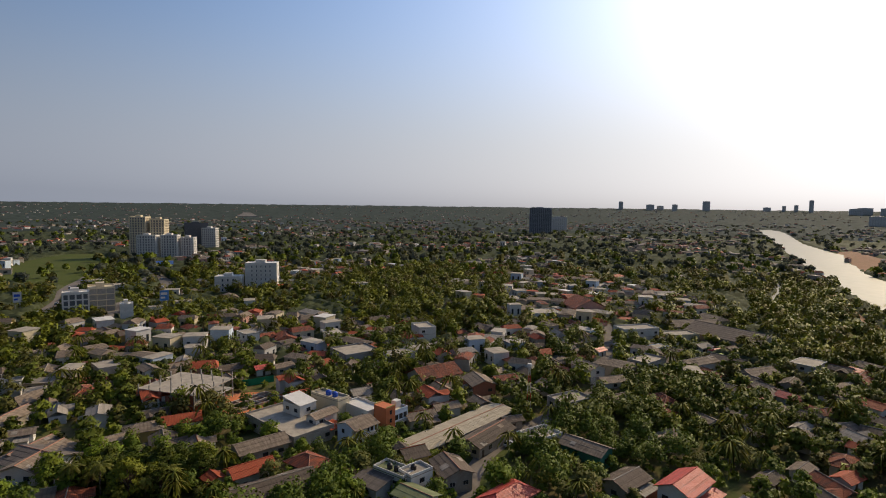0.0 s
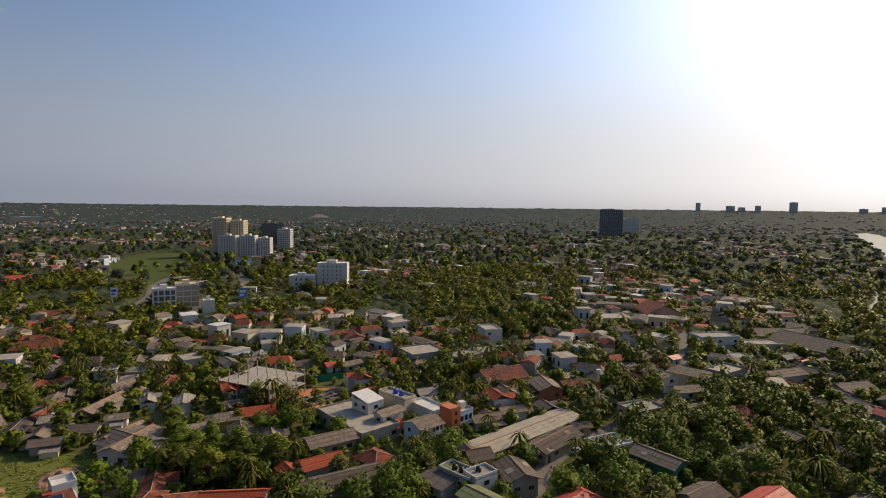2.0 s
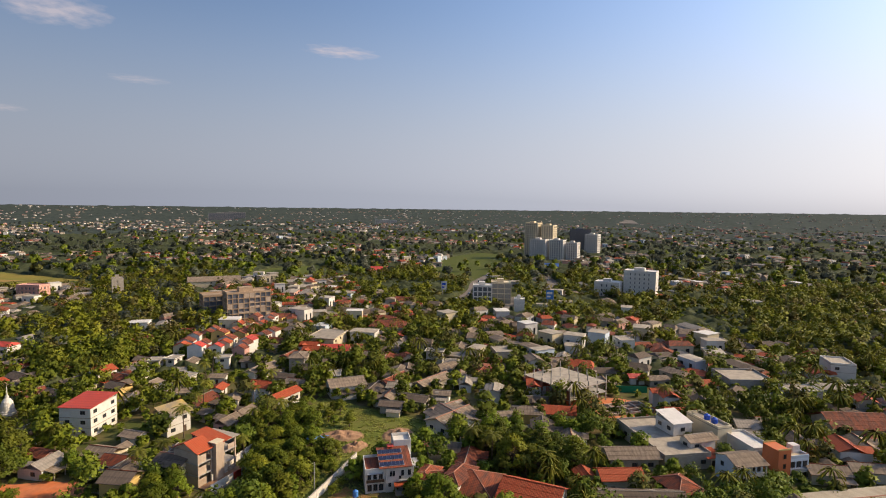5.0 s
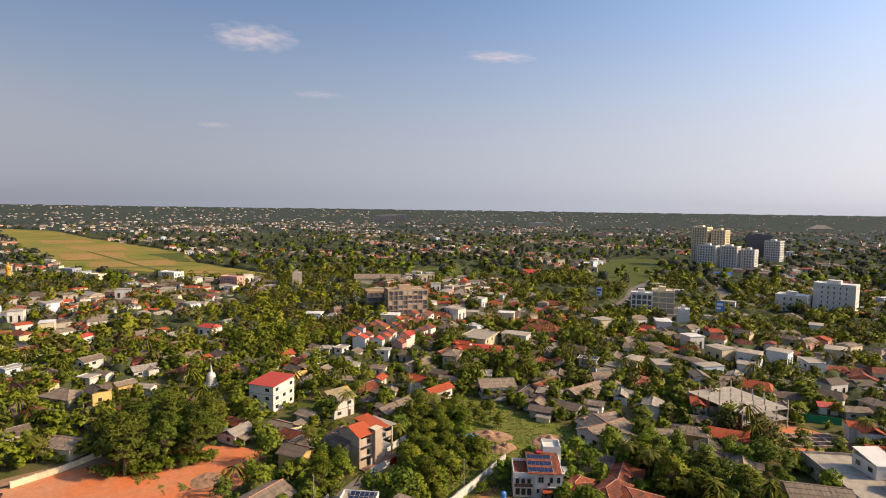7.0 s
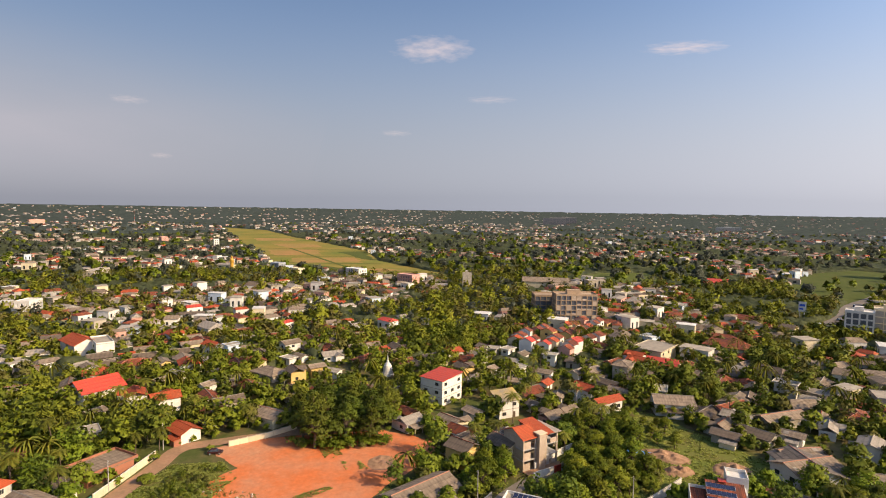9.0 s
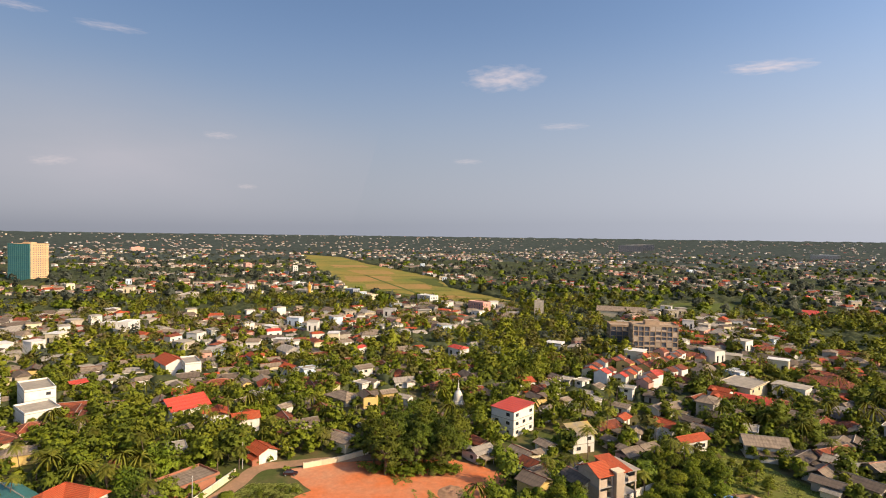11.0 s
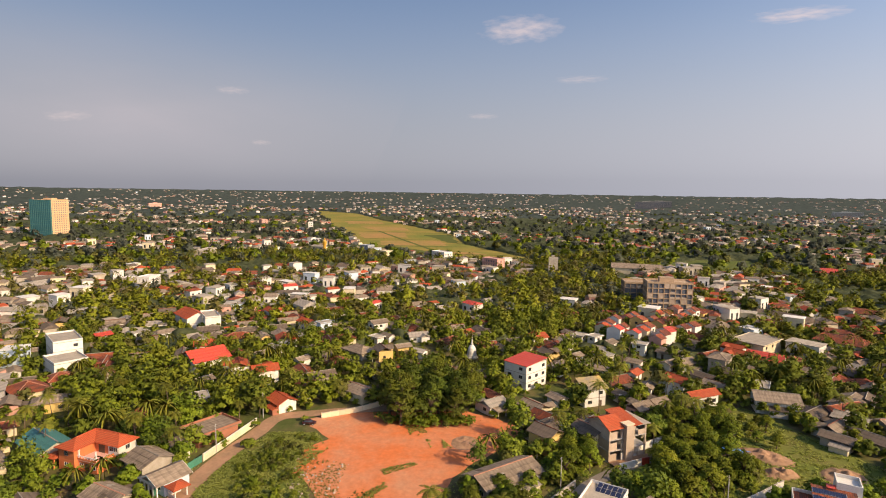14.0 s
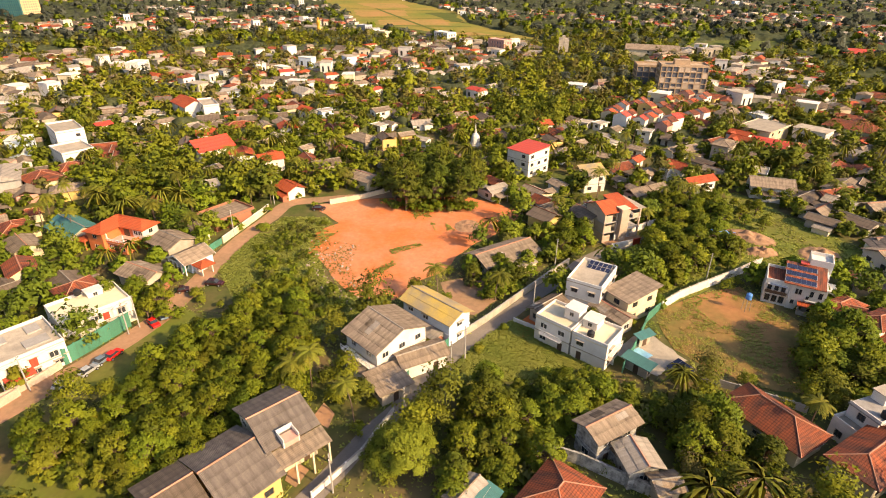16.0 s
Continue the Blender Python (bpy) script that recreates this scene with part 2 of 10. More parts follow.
DIRT = material("dusty_brown_earth", (0.37, 0.21, 0.125), 0.95, (0.25, 0.165, 0.095), 0.12, 1.2, 0.3, spec=0.06, vary=0.0, amount=0.9)
SCRUB = material("dry_scrub_grass", (0.15, 0.13, 0.04), 0.95, (0.36, 0.17, 0.075), 0.07, 0.9, 0.4, spec=0.06, vary=0.05, amount=1.0)
HALL_SHEET = material("sun_bleached_sheet", (0.47, 0.4, 0.29), 0.9, (0.36, 0.3, 0.21), 0.2, 7, 0.2, wave=("X", 1.8, 0.9), amount=0.8, streak=True)
GREEN_ROOF = material("algae_green_roof_slab", (0.2, 0.22, 0.1), 0.9, (0.13, 0.14, 0.07), 0.5, 7, 0.2, amount=0.9)
GRASS = material("rough_green_grass", (0.125, 0.15, 0.028), 0.95, (0.16, 0.14, 0.045), 0.12, 1.1, 0.4, spec=0.06, vary=0.1, amount=0.9)
PADDY = material("ripening_paddy", (0.27, 0.2, 0.05), 0.95, (0.13, 0.17, 0.035), 0.012, 0.2, 0.2, spec=0.06, vary=0.0, amount=0.9)
ASPHALT = material("worn_asphalt", (0.21, 0.18, 0.15), 0.9, (0.13, 0.115, 0.1), 0.2, 4, 0.2, spec=0.06, vary=0.0)
GROUND = material("town_ground", (0.075, 0.09, 0.025), 0.95, (0.18, 0.12, 0.065), 0.11, 0.9, 0.4, spec=0.06, vary=0.0, amount=0.8)
WATER = material("river_water", (0.13, 0.13, 0.1), 0.45, (0.1, 0.11, 0.09), 0.01, 0.12, 0.25, vary=0.0, spec=0.06)
# paler and greyer than the near leaves: some haze painted into this colour
LEAF_CANOPY = material("hazed_canopy_leaves", (0.125, 0.138, 0.062), 0.8, (0.06, 0.077, 0.038), 0.16, 0.8, 0.6, vary=0.0, spec=0.1, amount=1.0, through_light=0.4)
# far leaves greyed and blued: distance haze mixed into their colour
LEAF_FAR = material("hazed_far_leaves", (0.118, 0.13, 0.092), 0.9, (0.074, 0.086, 0.065), 0.05, 0.2, 0.0, vary=0.0, spec=0.1, amount=1.0, through_light=0.4)
GOLD = material("gold_paint", (0.62, 0.34, 0.04), 0.4, (0.5, 0.27, 0.04), 0.3, 3, 0.05, spec=0.5)
PADDY_BROWN = material("harvested_paddy_stubble", (0.36, 0.2, 0.075), 0.95, (0.26, 0.2, 0.06), 0.02, 0.2, 0.2, spec=0.06, vary=0.0, amount=0.9)
# treetops towards the horizon, haze tint painted into both tones
FAR_CANOPY = material("hazed_treetops", (0.1, 0.122, 0.1), 0.9, (0.062, 0.082, 0.07), 0.05, 0.2, 0.0, vary=0.0, spec=0.1, amount=1.0, through_light=0.4)
CAR_RED = material("red_car_paint", (0.6, 0.02, 0.015), 0.25, (0.55, 0.02, 0.015), 2, 9, 0.0, spec=0.6)
CAR_SILVER = material("silver_car_paint", (0.5, 0.51, 0.52), 0.3, (0.45, 0.46, 0.47), 2, 9, 0.0, metal=0.4, spec=0.6)
CAR_BLUE = material("grey_blue_car_paint", (0.14, 0.19, 0.24), 0.3, None, 2, 9, 0.0, spec=0.6)
CAR_DARK = material("dark_maroon_car_paint", (0.05, 0.015, 0.015), 0.25, None, 2, 9, 0.0, spec=0.6)
RUBBER = material("tyre_rubber", (0.02, 0.02, 0.02), 0.85)
STONE = material("pale_rubble", (0.46, 0.37, 0.29), 0.95, (0.36, 0.25, 0.18), 0.8, 6, 0.3)
NET_GREEN = material("green_site_net", (0.02, 0.22, 0.1), 0.8, None, 1, 9, 0.2)
STEEL_RED = material("red_painted_steel", (0.5, 0.06, 0.03), 0.6, None, 1, 9, 0.1)
TARP = material("blue_tarpaulin", (0.08, 0.25, 0.6), 0.5, None, 1, 5, 0.3)
POOL = material("pool_water", (0.25, 0.5, 0.65), 0.1, None, 1, 3, 0.1, spec=0.6)
# ground under the far trees, with distance haze put into its colour
FAR_GROUND = material("hazed_far_ground", (0.09, 0.108, 0.095), 0.95, (0.12, 0.13, 0.115), 0.004, 0.05, 0.0, vary=0.0, spec=0.1, amount=1.0)
MEADOW = material("wet_green_meadow", (0.085, 0.108, 0.025), 0.95, (0.11, 0.115, 0.035), 0.05, 0.5, 0.3, spec=0.06, vary=0.1, amount=0.8)
GREY_CLAD = material("grey_tower_cladding", (0.3, 0.31, 0.33), 0.5, (0.22, 0.23, 0.25), 0.03, 0.6, 0.0, spec=0.5)


# ---- kit ----
rng = random.Random(11)


def place(x, y, z=0.0, rot=0.0):
    return pose(x, y, z, 0, 0, rot)


def terrain(x, y):
    """Flat town that rises to low hills far away."""
    r = math.hypot(x, y)
    return 0.0 if r < 2200 else 62.0 * ((r - 2200) / 2600) ** 2


def part(name, bm, mat, parent=None, label=""):
    me = bpy.data.meshes.new(name)
    bm.to_mesh(me)
    bm.free()
    for m in (mat if isinstance(mat, (list, tuple)) else (mat,)):
        me.materials.append(m)
    ob = new(name, me)
    ob.parent = parent
    if label:
        tagged(ob, label)
    return ob


def soften(me, normals):
    """Shade a leaf mesh by the round of its crown."""
    me.attributes.new("custom_normal", "FLOAT_VECTOR", "POINT").data.foreach_set("vector", np.asarray(normals, dtype=np.float32).ravel())


def raw(name, verts, faces, mat, parent=None, label="", normals=None):
    me = bpy.data.meshes.new(name)
    me.from_pydata(verts, [], faces, shade_flat=normals is None)
    if normals is not None:
        soften(me, normals)
    me.update()
    for m in (mat if isinstance(mat, (list, tuple)) else (mat,)):
        me.materials.append(m)
    ob = new(name, me)
    ob.parent = parent
    if label:
        tagged(ob, label)
    return ob


def shared(name, me, parent, m, label=""):
    ob = new(name, me)
    ob.parent = parent
    ob.matrix_basis = m
    if label:
        tagged(ob, label)
    return ob


def box(bm, x0, y0, z0, x1, y1, z1, mi=0):
    v = [bm.verts.new(c) for c in ((x0, y0, z0), (x1, y0, z0), (x1, y1, z0), (x0, y1, z0), (x0, y0, z1), (x1, y0, z1), (x1, y1, z1), (x0, y1, z1))]
    for f in ((3, 2, 1, 0), (4, 5, 6, 7), (0, 1, 5, 4), (1, 2, 6, 5), (2, 3, 7, 6), (3, 0, 4, 7)):
        bm.faces.new([v[i] for i in f]).material_index = mi
    return v


def prism(bm, pts, thick):
    """A slab under the polygon pts, thick downwards."""
    top = [bm.verts.new(p) for p in pts]
    low = [bm.verts.new((p[0], p[1], p[2] - thick)) for p in pts]
    bm.faces.new(top)
    bm.faces.new(low[::-1])
    for i in range(len(pts)):
        j = (i + 1) % len(pts)
        bm.faces.new((top[i], low[i], low[j], top[j]))


def tube(bm, a, b, ra, rb, n=7):
    a, b = Vector(a), Vector(b)
    d = (b - a).normalized()
    u = d.orthogonal().normalized()
    w = d.cross(u)
    rings = []
    for p, r in ((a, ra), (b, rb)):
        rings.append([bm.verts.new(p + r * (math.cos(t) * u + math.sin(t) * w)) for t in (2 * math.pi * k / n for k in range(n))])
    for k in range(n):
        bm.faces.new((rings[0][k], rings[0][(k + 1) % n], rings[1][(k + 1) % n], rings[1][k]))
    bm.faces.new(rings[1])
    bm.faces.new(rings[0][::-1])


def thing(name, m, label, category, group="", kind=""):
    ob = new(name)
    ob.matrix_world = m
    ob.empty_display_size = 0.2
    return tagged(ob, label, category, group, kind)


def mesh_of(build):
    bm = bmesh.new()
    build(bm)
    me = bpy.data.meshes.new("piece")
    bm.to_mesh(me)
    bm.free()
    return me


def _frame(bm, glass=False):
    # one frame with two recessed lights, facing -y, one by one, centred
    box(bm, -0.5, -0.06, -0.5, 0.5, 0.06, 0.5)
    front = [f for f in bm.faces if f.calc_center_median().y < -0.05]
    cut = bmesh.ops.bisect_plane(bm, geom=bm.faces[:] + bm.edges[:] + bm.verts[:], plane_co=(0, 0, 0), plane_no=(1, 0, 0))
    front = [f for f in bm.faces if f.calc_center_median().y < -0.05]
    bmesh.ops.inset_individual(bm, faces=front, thickness=0.045)
    for f in front:
        for v in f.verts:
            v.co.y += 0.05
        f.material_index = 1 if glass else 0
    if not glass:
        bmesh.ops.delete(bm, geom=front, context="FACES_ONLY")


WINDOW_FRAME = mesh_of(_frame)
WINDOW_FRAME.materials.append(TIMBER)
WINDOW_FRAME_WHITE = WINDOW_FRAME.copy()
WINDOW_FRAME_WHITE.materials.clear()
WINDOW_FRAME_WHITE.materials.append(WHITE)
PANE = mesh_of(lambda bm: box(bm, -0.44, -0.02, -0.44, 0.44, 0.02, 0.44))
PANE.materials.append(GLASS)
SUNSHADE = mesh_of(lambda bm: box(bm, -0.6, -0.55, 0.56, 0.6, 0.0, 0.63))
SUNSHADE.materials.append(PALE)
DOOR = mesh_of(lambda bm: (box(bm, -0.5, -0.05, 0, 0.5, 0.05, 1), box(bm, -0.38, -0.07, 0.55, 0.38, -0.05, 0.92), box(bm, -0.38, -0.07, 0.08, 0.38, -0.05, 0.48)))
DOOR.materials.append(TIMBER)


WINDOW_PLAIN = mesh_of(lambda bm: _frame(bm, True))
WINDOW_PLAIN.materials.append(TIMBER)
WINDOW_PLAIN.materials.append(GLASS)


def window(parent, m, w, h, white=False, shade=False, plain=False):
    if plain:
        return shared("window", WINDOW_PLAIN, parent, m @ Matrix.Diagonal((w, 1, h, 1)))
    f = shared("window", WINDOW_FRAME_WHITE if white else WINDOW_FRAME, parent, m @ Matrix.Diagonal((w, 1, h, 1)))
    shared("pane", PANE, f, Matrix())
    if shade:
        shared("sunshade", SUNSHADE, f, Matrix())
    return f


def openings(root, l, w, eave, storeys, near, seed, skip=()):
    """Windows along the four walls of a box l by w, and a door."""
    r = random.Random(seed)
    far = root.matrix_world.translation.xy.length
    white, shade = r.random() < 0.5, near and far < 150 and r.random() < 0.35
    step = eave / storeys
    for side, (span, off, turn) in enumerate(((l, w / 2, 0), (l, w / 2, 180), (w, l / 2, 90), (w, l / 2, -90))):
        if side in skip:
            continue
        n = max(1, int(span / (3.5 if near else 5.0)))
        door_at = r.randrange(n) if side < (2 if near else 1) else -1
        for s in range(storeys):
            for k in range(n):
                u = (k + 0.5) / n * span - span / 2
                base = pose(0, 0, 0, 0, 0, turn) @ Matrix.Translation((u, -off - 0.02, 0))
                if s == 0 and k == door_at:
                    shared("door", DOOR, root, base @ Matrix.Diagonal((1.0, 1, min(2.05, eave - 0.3), 1)))
                    continue
                if r.random() < (0.28 if near and far < 160 else 0.42 if far < 230 else 0.62):
                    continue
                wide = min(1.5, span / n * 0.55)
                window(root, base @ Matrix.Translation((0, 0, s * step + step * 0.54)), wide, 1.15, white, shade, not near or far > 135)


def ridge_line(bm, a, b, r=0.14):
    tube(bm, a, b, r, r, 6)


def house(x, y, l, w, rot, eave, roof, rm, wm, label, over=0.75, rise=None, near=True, category="house", group="", z=0.0, skip=(), storeys=None, keep=False):
    """A house whose roof covers l by w metres. Its long side runs along its x axis."""
    if w > l and not keep:
        l, w, rot = w, l, rot + 90
    root = thing("house", place(x, y, z, rot), label, category, group)
    n_long = max(1, round(l / w)) if l > 2.2 * w else 1
    for k in range(n_long):
        f = (k + 0.5) / n_long - 0.5
        BUILT.append((x + f * l * math.cos(radians(rot)), y + f * l * math.sin(radians(rot)), 0.5 * math.hypot(l / n_long, w) * 0.85))
    if near and l > 1.35 * w and n_long == 1:
        for f in (-0.36, 0.36):
            BUILT.append((x + f * l * math.cos(radians(rot)), y + f * l * math.sin(radians(rot)), w * 0.62))
    wl, ww = l - 2 * over, w - 2 * over
    PLANS.append((x, y, wl / 2, ww / 2, rot, eave))
    storeys = storeys or max(1, round(eave / 3.1))
    rise = rise if rise is not None else w * 0.5 * (0.37 if rm in (ASBESTOS, SMOKED_SHEET, DARK_SHEET, PALE_SHEET, MOSS_SHEET) else 0.45)
    bm = bmesh.new()
    box(bm, -wl / 2, -ww / 2, -0.4, wl / 2, ww / 2, eave)
    if roof == "gable":
        g = rise * ww / w
        for sx_ in (-1, 1):
            a = [bm.verts.new((sx_ * (wl / 2 - d), q, h)) for d in (0, 0.2) for q, h in ((-ww / 2, eave), (ww / 2, eave), (0, eave + g - 0.05))]
            bm.faces.new(a[:3])
            bm.faces.new(a[3:])
            bm.faces.new((a[0], a[3], a[5], a[2]))
            bm.faces.new((a[1], a[2], a[5], a[4]))
    bmesh.ops.recalc_face_normals(bm, faces=bm.faces)
    part("wall", bm, wm, root)
    th = 0.14
    sheeted = rm in (ASBESTOS, DARK_SHEET, PALE_SHEET, MOSS_SHEET)
    if roof == "gable" and near:
        rows = max(2, round(w / 2 / 1.7))
        for sgn in (-1, 1):
            line = []
            for i in range(rows):
                f0, f1 = i / rows, (i + 1) / rows
                line.append((sgn * w / 2 * (1 - f0), eave + th + rise * f0 + (0.05 if i else 0.0)))
                line.append((sgn * w / 2 * (1 - f1), eave + th + rise * f1))
            line += [(0.0, eave + rise), (sgn * w / 2, eave)]
            bm = bmesh.new()
            ends = [[bm.verts.new((u, q, h)) for q, h in line] for u in (-l / 2, l / 2)]
            bm.faces.new(ends[0])
            bm.faces.new(ends[1][::-1])
            for i in range(len(line)):
                j = (i + 1) % len(line)
                bm.faces.new((ends[0][i], ends[1][i], ends[1][j], ends[0][j]))
            bmesh.ops.recalc_face_normals(bm, faces=bm.faces)
            part("roof", bm, rm, root)
        bm = bmesh.new()
        ridge_line(bm, (-l / 2 - 0.03, 0, eave + rise + th), (l / 2 + 0.03, 0, eave + rise + th), 0.16)
        part("ridge_cap", bm, RIDGE if rm is TILE else rm if rm in (ORANGE_TILE, RED_SHEET) else rng.choice((RIDGE, RIDGE, ASBESTOS, PALE_SHEET)), root)
    elif roof == "gable":
        for sgn in (-1, 1):
            bm = bmesh.new()
            pts = [(-l / 2, sgn * w / 2, eave + th), (l / 2, sgn * w / 2, eave + th), (l / 2, 0, eave + rise + th), (-l / 2, 0, eave + rise + th)]
            prism(bm, pts if sgn < 0 else pts[::-1], th)
            part("roof", bm, rm, root)
        if rm not in (TILE, ORANGE_TILE, RED_SHEET):
            bm = bmesh.new()
            ridge_line(bm, (-l / 2 - 0.03, 0, eave + rise + th), (l / 2 + 0.03, 0, eave + rise + th))
            part("ridge_cap", bm, PALE_SHEET, root)
    elif roof == "hip":
        k = max(0.1, l / 2 - w / 2)
        e, t = eave + th, eave + rise + th
        A, B, C, D, P, Q = (-l / 2, -w / 2, e), (l / 2, -w / 2, e), (l / 2, w / 2, e), (-l / 2, w / 2, e), (-k, 0, t), (k, 0, t)
        for pts in ((A, B, Q, P), (C, D, P, Q), (B, C, Q), (D, A, P)):
            bm = bmesh.new()
            prism(bm, pts, th)
            part("roof", bm, rm, root)
        bm = bmesh.new()
        ridge_line(bm, P, Q)
        for a, b in ((A, P), (B, Q), (C, Q), (D, P)):
            ridge_line(bm, a, b, 0.1)
        part("ridge_cap", bm, RIDGE if rm is TILE else rm, root)
    elif roof == "shed":
        bm = bmesh.new()
        prism(bm, [(-l / 2, -w / 2, eave + th), (l / 2, -w / 2, eave + th), (l / 2, w / 2, eave + rise + th), (-l / 2, w / 2, eave + rise + th)], th)
        part("roof", bm, rm, root)
        bm = bmesh.new()
        box(bm, -wl / 2, ww / 2 - 0.2, eave, wl / 2, ww / 2, eave + rise * 0.9)
        part("upper_wall", bm, wm, root)
    else:
        bm = bmesh.new()
        box(bm, -l / 2, -w / 2, eave + 0.003, l / 2, w / 2, eave + 0.22)
        part("roof", bm, rm, root)
        bm = bmesh.new()
        p, q = l / 2 - 0.03, w / 2 - 0.03
        for b in ((-p, -q, p, -q + 0.18), (-p, q - 0.18, p, q), (-p, -q + 0.18, -p + 0.18, q - 0.18), (p - 0.18, -q + 0.18, p, q - 0.18)):
            box(bm, b[0], b[1], eave + 0.22, b[2], b[3], eave + (0.85 if near else 0.45))
        part("parapet", bm, wm, root)
    if storeys > 1 and near:
        for s in range(1, storeys):
            zz = eave / storeys * s
            bm = bmesh.new()
            a, b = wl / 2 + 0.12, ww / 2 + 0.12
            for c in ((-a, -b, a, -b + 0.115), (-a, b - 0.115, a, b), (-a, -b + 0.115, -a + 0.115, b - 0.115), (a - 0.115, -b + 0.115, a, b - 0.115)):
                box(bm, c[0], c[1], zz - 0.1, c[2], c[3], zz + 0.08)
            part("floor_band", bm, PALE if wm is WHITE else wm, root)
    r = random.Random(int(x * 5 + y * 3))
    if roof == "gable" and sheeted:
        # replaced sheets of another age
        for q in range(r.choice((1, 2, 3, 4)) if near else r.choice((0, 0, 1, 1))):
            sgn, f0 = r.choice((-1, 1)), r.uniform(0.05, 0.6)
            f1, u0 = min(0.95, f0 + r.choice((0.3, 0.45))), r.uniform(-l / 2 + 0.2, l / 2 - 2.6)
            u1 = u0 + r.choice((1.0, 1.5, 2.2))
            bm = bmesh.new()
            pts = [(u0, sgn * w / 2 * (1 - f0), eave + th + 0.08 + rise * f0), (u1, sgn * w / 2 * (1 - f0), eave + th + 0.08 + rise * f0), (u1, sgn * w / 2 * (1 - f1), eave + th + 0.08 + rise * f1), (u0, sgn * w / 2 * (1 - f1), eave + th + 0.08 + rise * f1)]
            prism(bm, pts if sgn < 0 else pts[::-1], 0.06)
            part("roof_sheet", bm, r.choice((PALE_SHEET, DARK_SHEET, ASBESTOS)), root)
    if roof in ("gable", "hip") and not skip and r.random() < (0.55 if near else 0.35) and l > 8:
        # lean-to kitchen or porch along one long side
        sgn, a = r.choice((-1, 1)), r.uniform(-l * 0.25, 0)
        b, d, top = a + l * r.uniform(0.35, 0.55), r.uniform(2.0, 3.2), min(eave, 3.3) - 0.35
        bm = bmesh.new()
        box(bm, a, sgn * ww / 2 if sgn > 0 else -ww / 2 - d, -0.4, b, ww / 2 + d if sgn > 0 else -ww / 2, top - 0.75)
        part("lean_to_wall", bm, r.choice((wm, PALE, BRICK, CREAM)), root)
        bm = bmesh.new()
        y0, y1 = sgn * (ww / 2 + d + 0.4), sgn * (ww / 2 + 0.03)
        pts = [(a - 0.3, y0, top - 0.6), (b + 0.3, y0, top - 0.6), (b + 0.3, y1, top), (a - 0.3, y1, top)]
        prism(bm, pts if sgn < 0 else pts[::-1], 0.1)
        part("lean_to_roof", bm, r.choice((ASBESTOS, DARK_SHEET, rm, PALE_SHEET)), root)
    openings(root, wl, ww, eave, storeys, near, int(x * 7 + y * 13), skip)
    return root


def balcony(root, x, y, z, l, d, turn=0):
    """A slab with posts and rails on a wall of a house."""
    m = pose(x, y, z, 0, 0, turn)
    bm = bmesh.new()
    box(bm, -l / 2, -d, -0.12, l / 2, 0, 0)
    b = part("balcony", bm, WHITE, root)
    b.matrix_basis = m
    n = max(3, int(l / 1.2))
    for k in range(n + 1):
        bm = bmesh.new()
        u = -l / 2 + 0.06 + (l - 0.12) * k / n
        box(bm, u - 0.04, -d + 0.02, 0, u + 0.04, -d + 0.1, 0.95)
        part("post", bm, WHITE, b)
    bm = bmesh.new()
    box(bm, -l / 2, -d, 0.95, l / 2, -d + 0.12, 1.05)
    box(bm, -l / 2, -d, 0.5, l / 2, -d + 0.05, 0.56)
    part("rail", bm, WHITE, b)


def water_tank(x, y, z, mat=None, r=0.7, h=1.3):
    root = thing("water_tank", place(x, y, z), "black plastic water tank standing on a roof" if mat is None else "blue plastic water tank standing on a roof", "water tank")
    bm = bmesh.new()
    tube(bm, (0, 0, 0), (0, 0, h * 0.8), r, r, 14)
    tube(bm, (0, 0, h * 0.8), (0, 0, h), r, r * 0.45, 14)
    for k in range(3):
        tube(bm, (0, 0, h * (0.15 + 0.22 * k)), (0, 0, h * (0.2 + 0.22 * k)), r * 1.03, r * 1.03, 14)
    part("tank", bm, mat or PLASTIC_BLACK, root)
    bm = bmesh.new()
    tube(bm, (0, 0, h), (0, 0, h + 0.1), r * 0.4, r * 0.38, 12)
    part("lid", bm, mat or PLASTIC_BLACK, root)
    return root


def solar_array(x, y, z, rot, nx, ny, tilt=8):
    root = thing("solar_array", pose(x, y, z, tilt, 0, rot), "dark blue solar panels in aluminium frames on a roof", "solar panels")
    for i in range(nx):
        for j in range(ny):
            bm = bmesh.new()
            u, v = (i - nx / 2) * 1.05, (j - ny / 2) * 1.75
            box(bm, u + 0.03, v + 0.03, 0.05, u + 1.0, v + 1.7, 0.1)
            p = part("panel", bm, SOLAR, root)
            bm = bmesh.new()
            for q in ((u, v, u + 1.03, v + 0.03), (u, v + 1.7, u + 1.03, v + 1.73), (u, v + 0.03, u + 0.03, v + 1.7), (u + 1.0, v + 0.03, u + 1.03, v + 1.7)):
                box(bm, q[0], q[1], 0.03, q[2], q[3], 0.12)
            part("frame", bm, PALE, p)
    return root


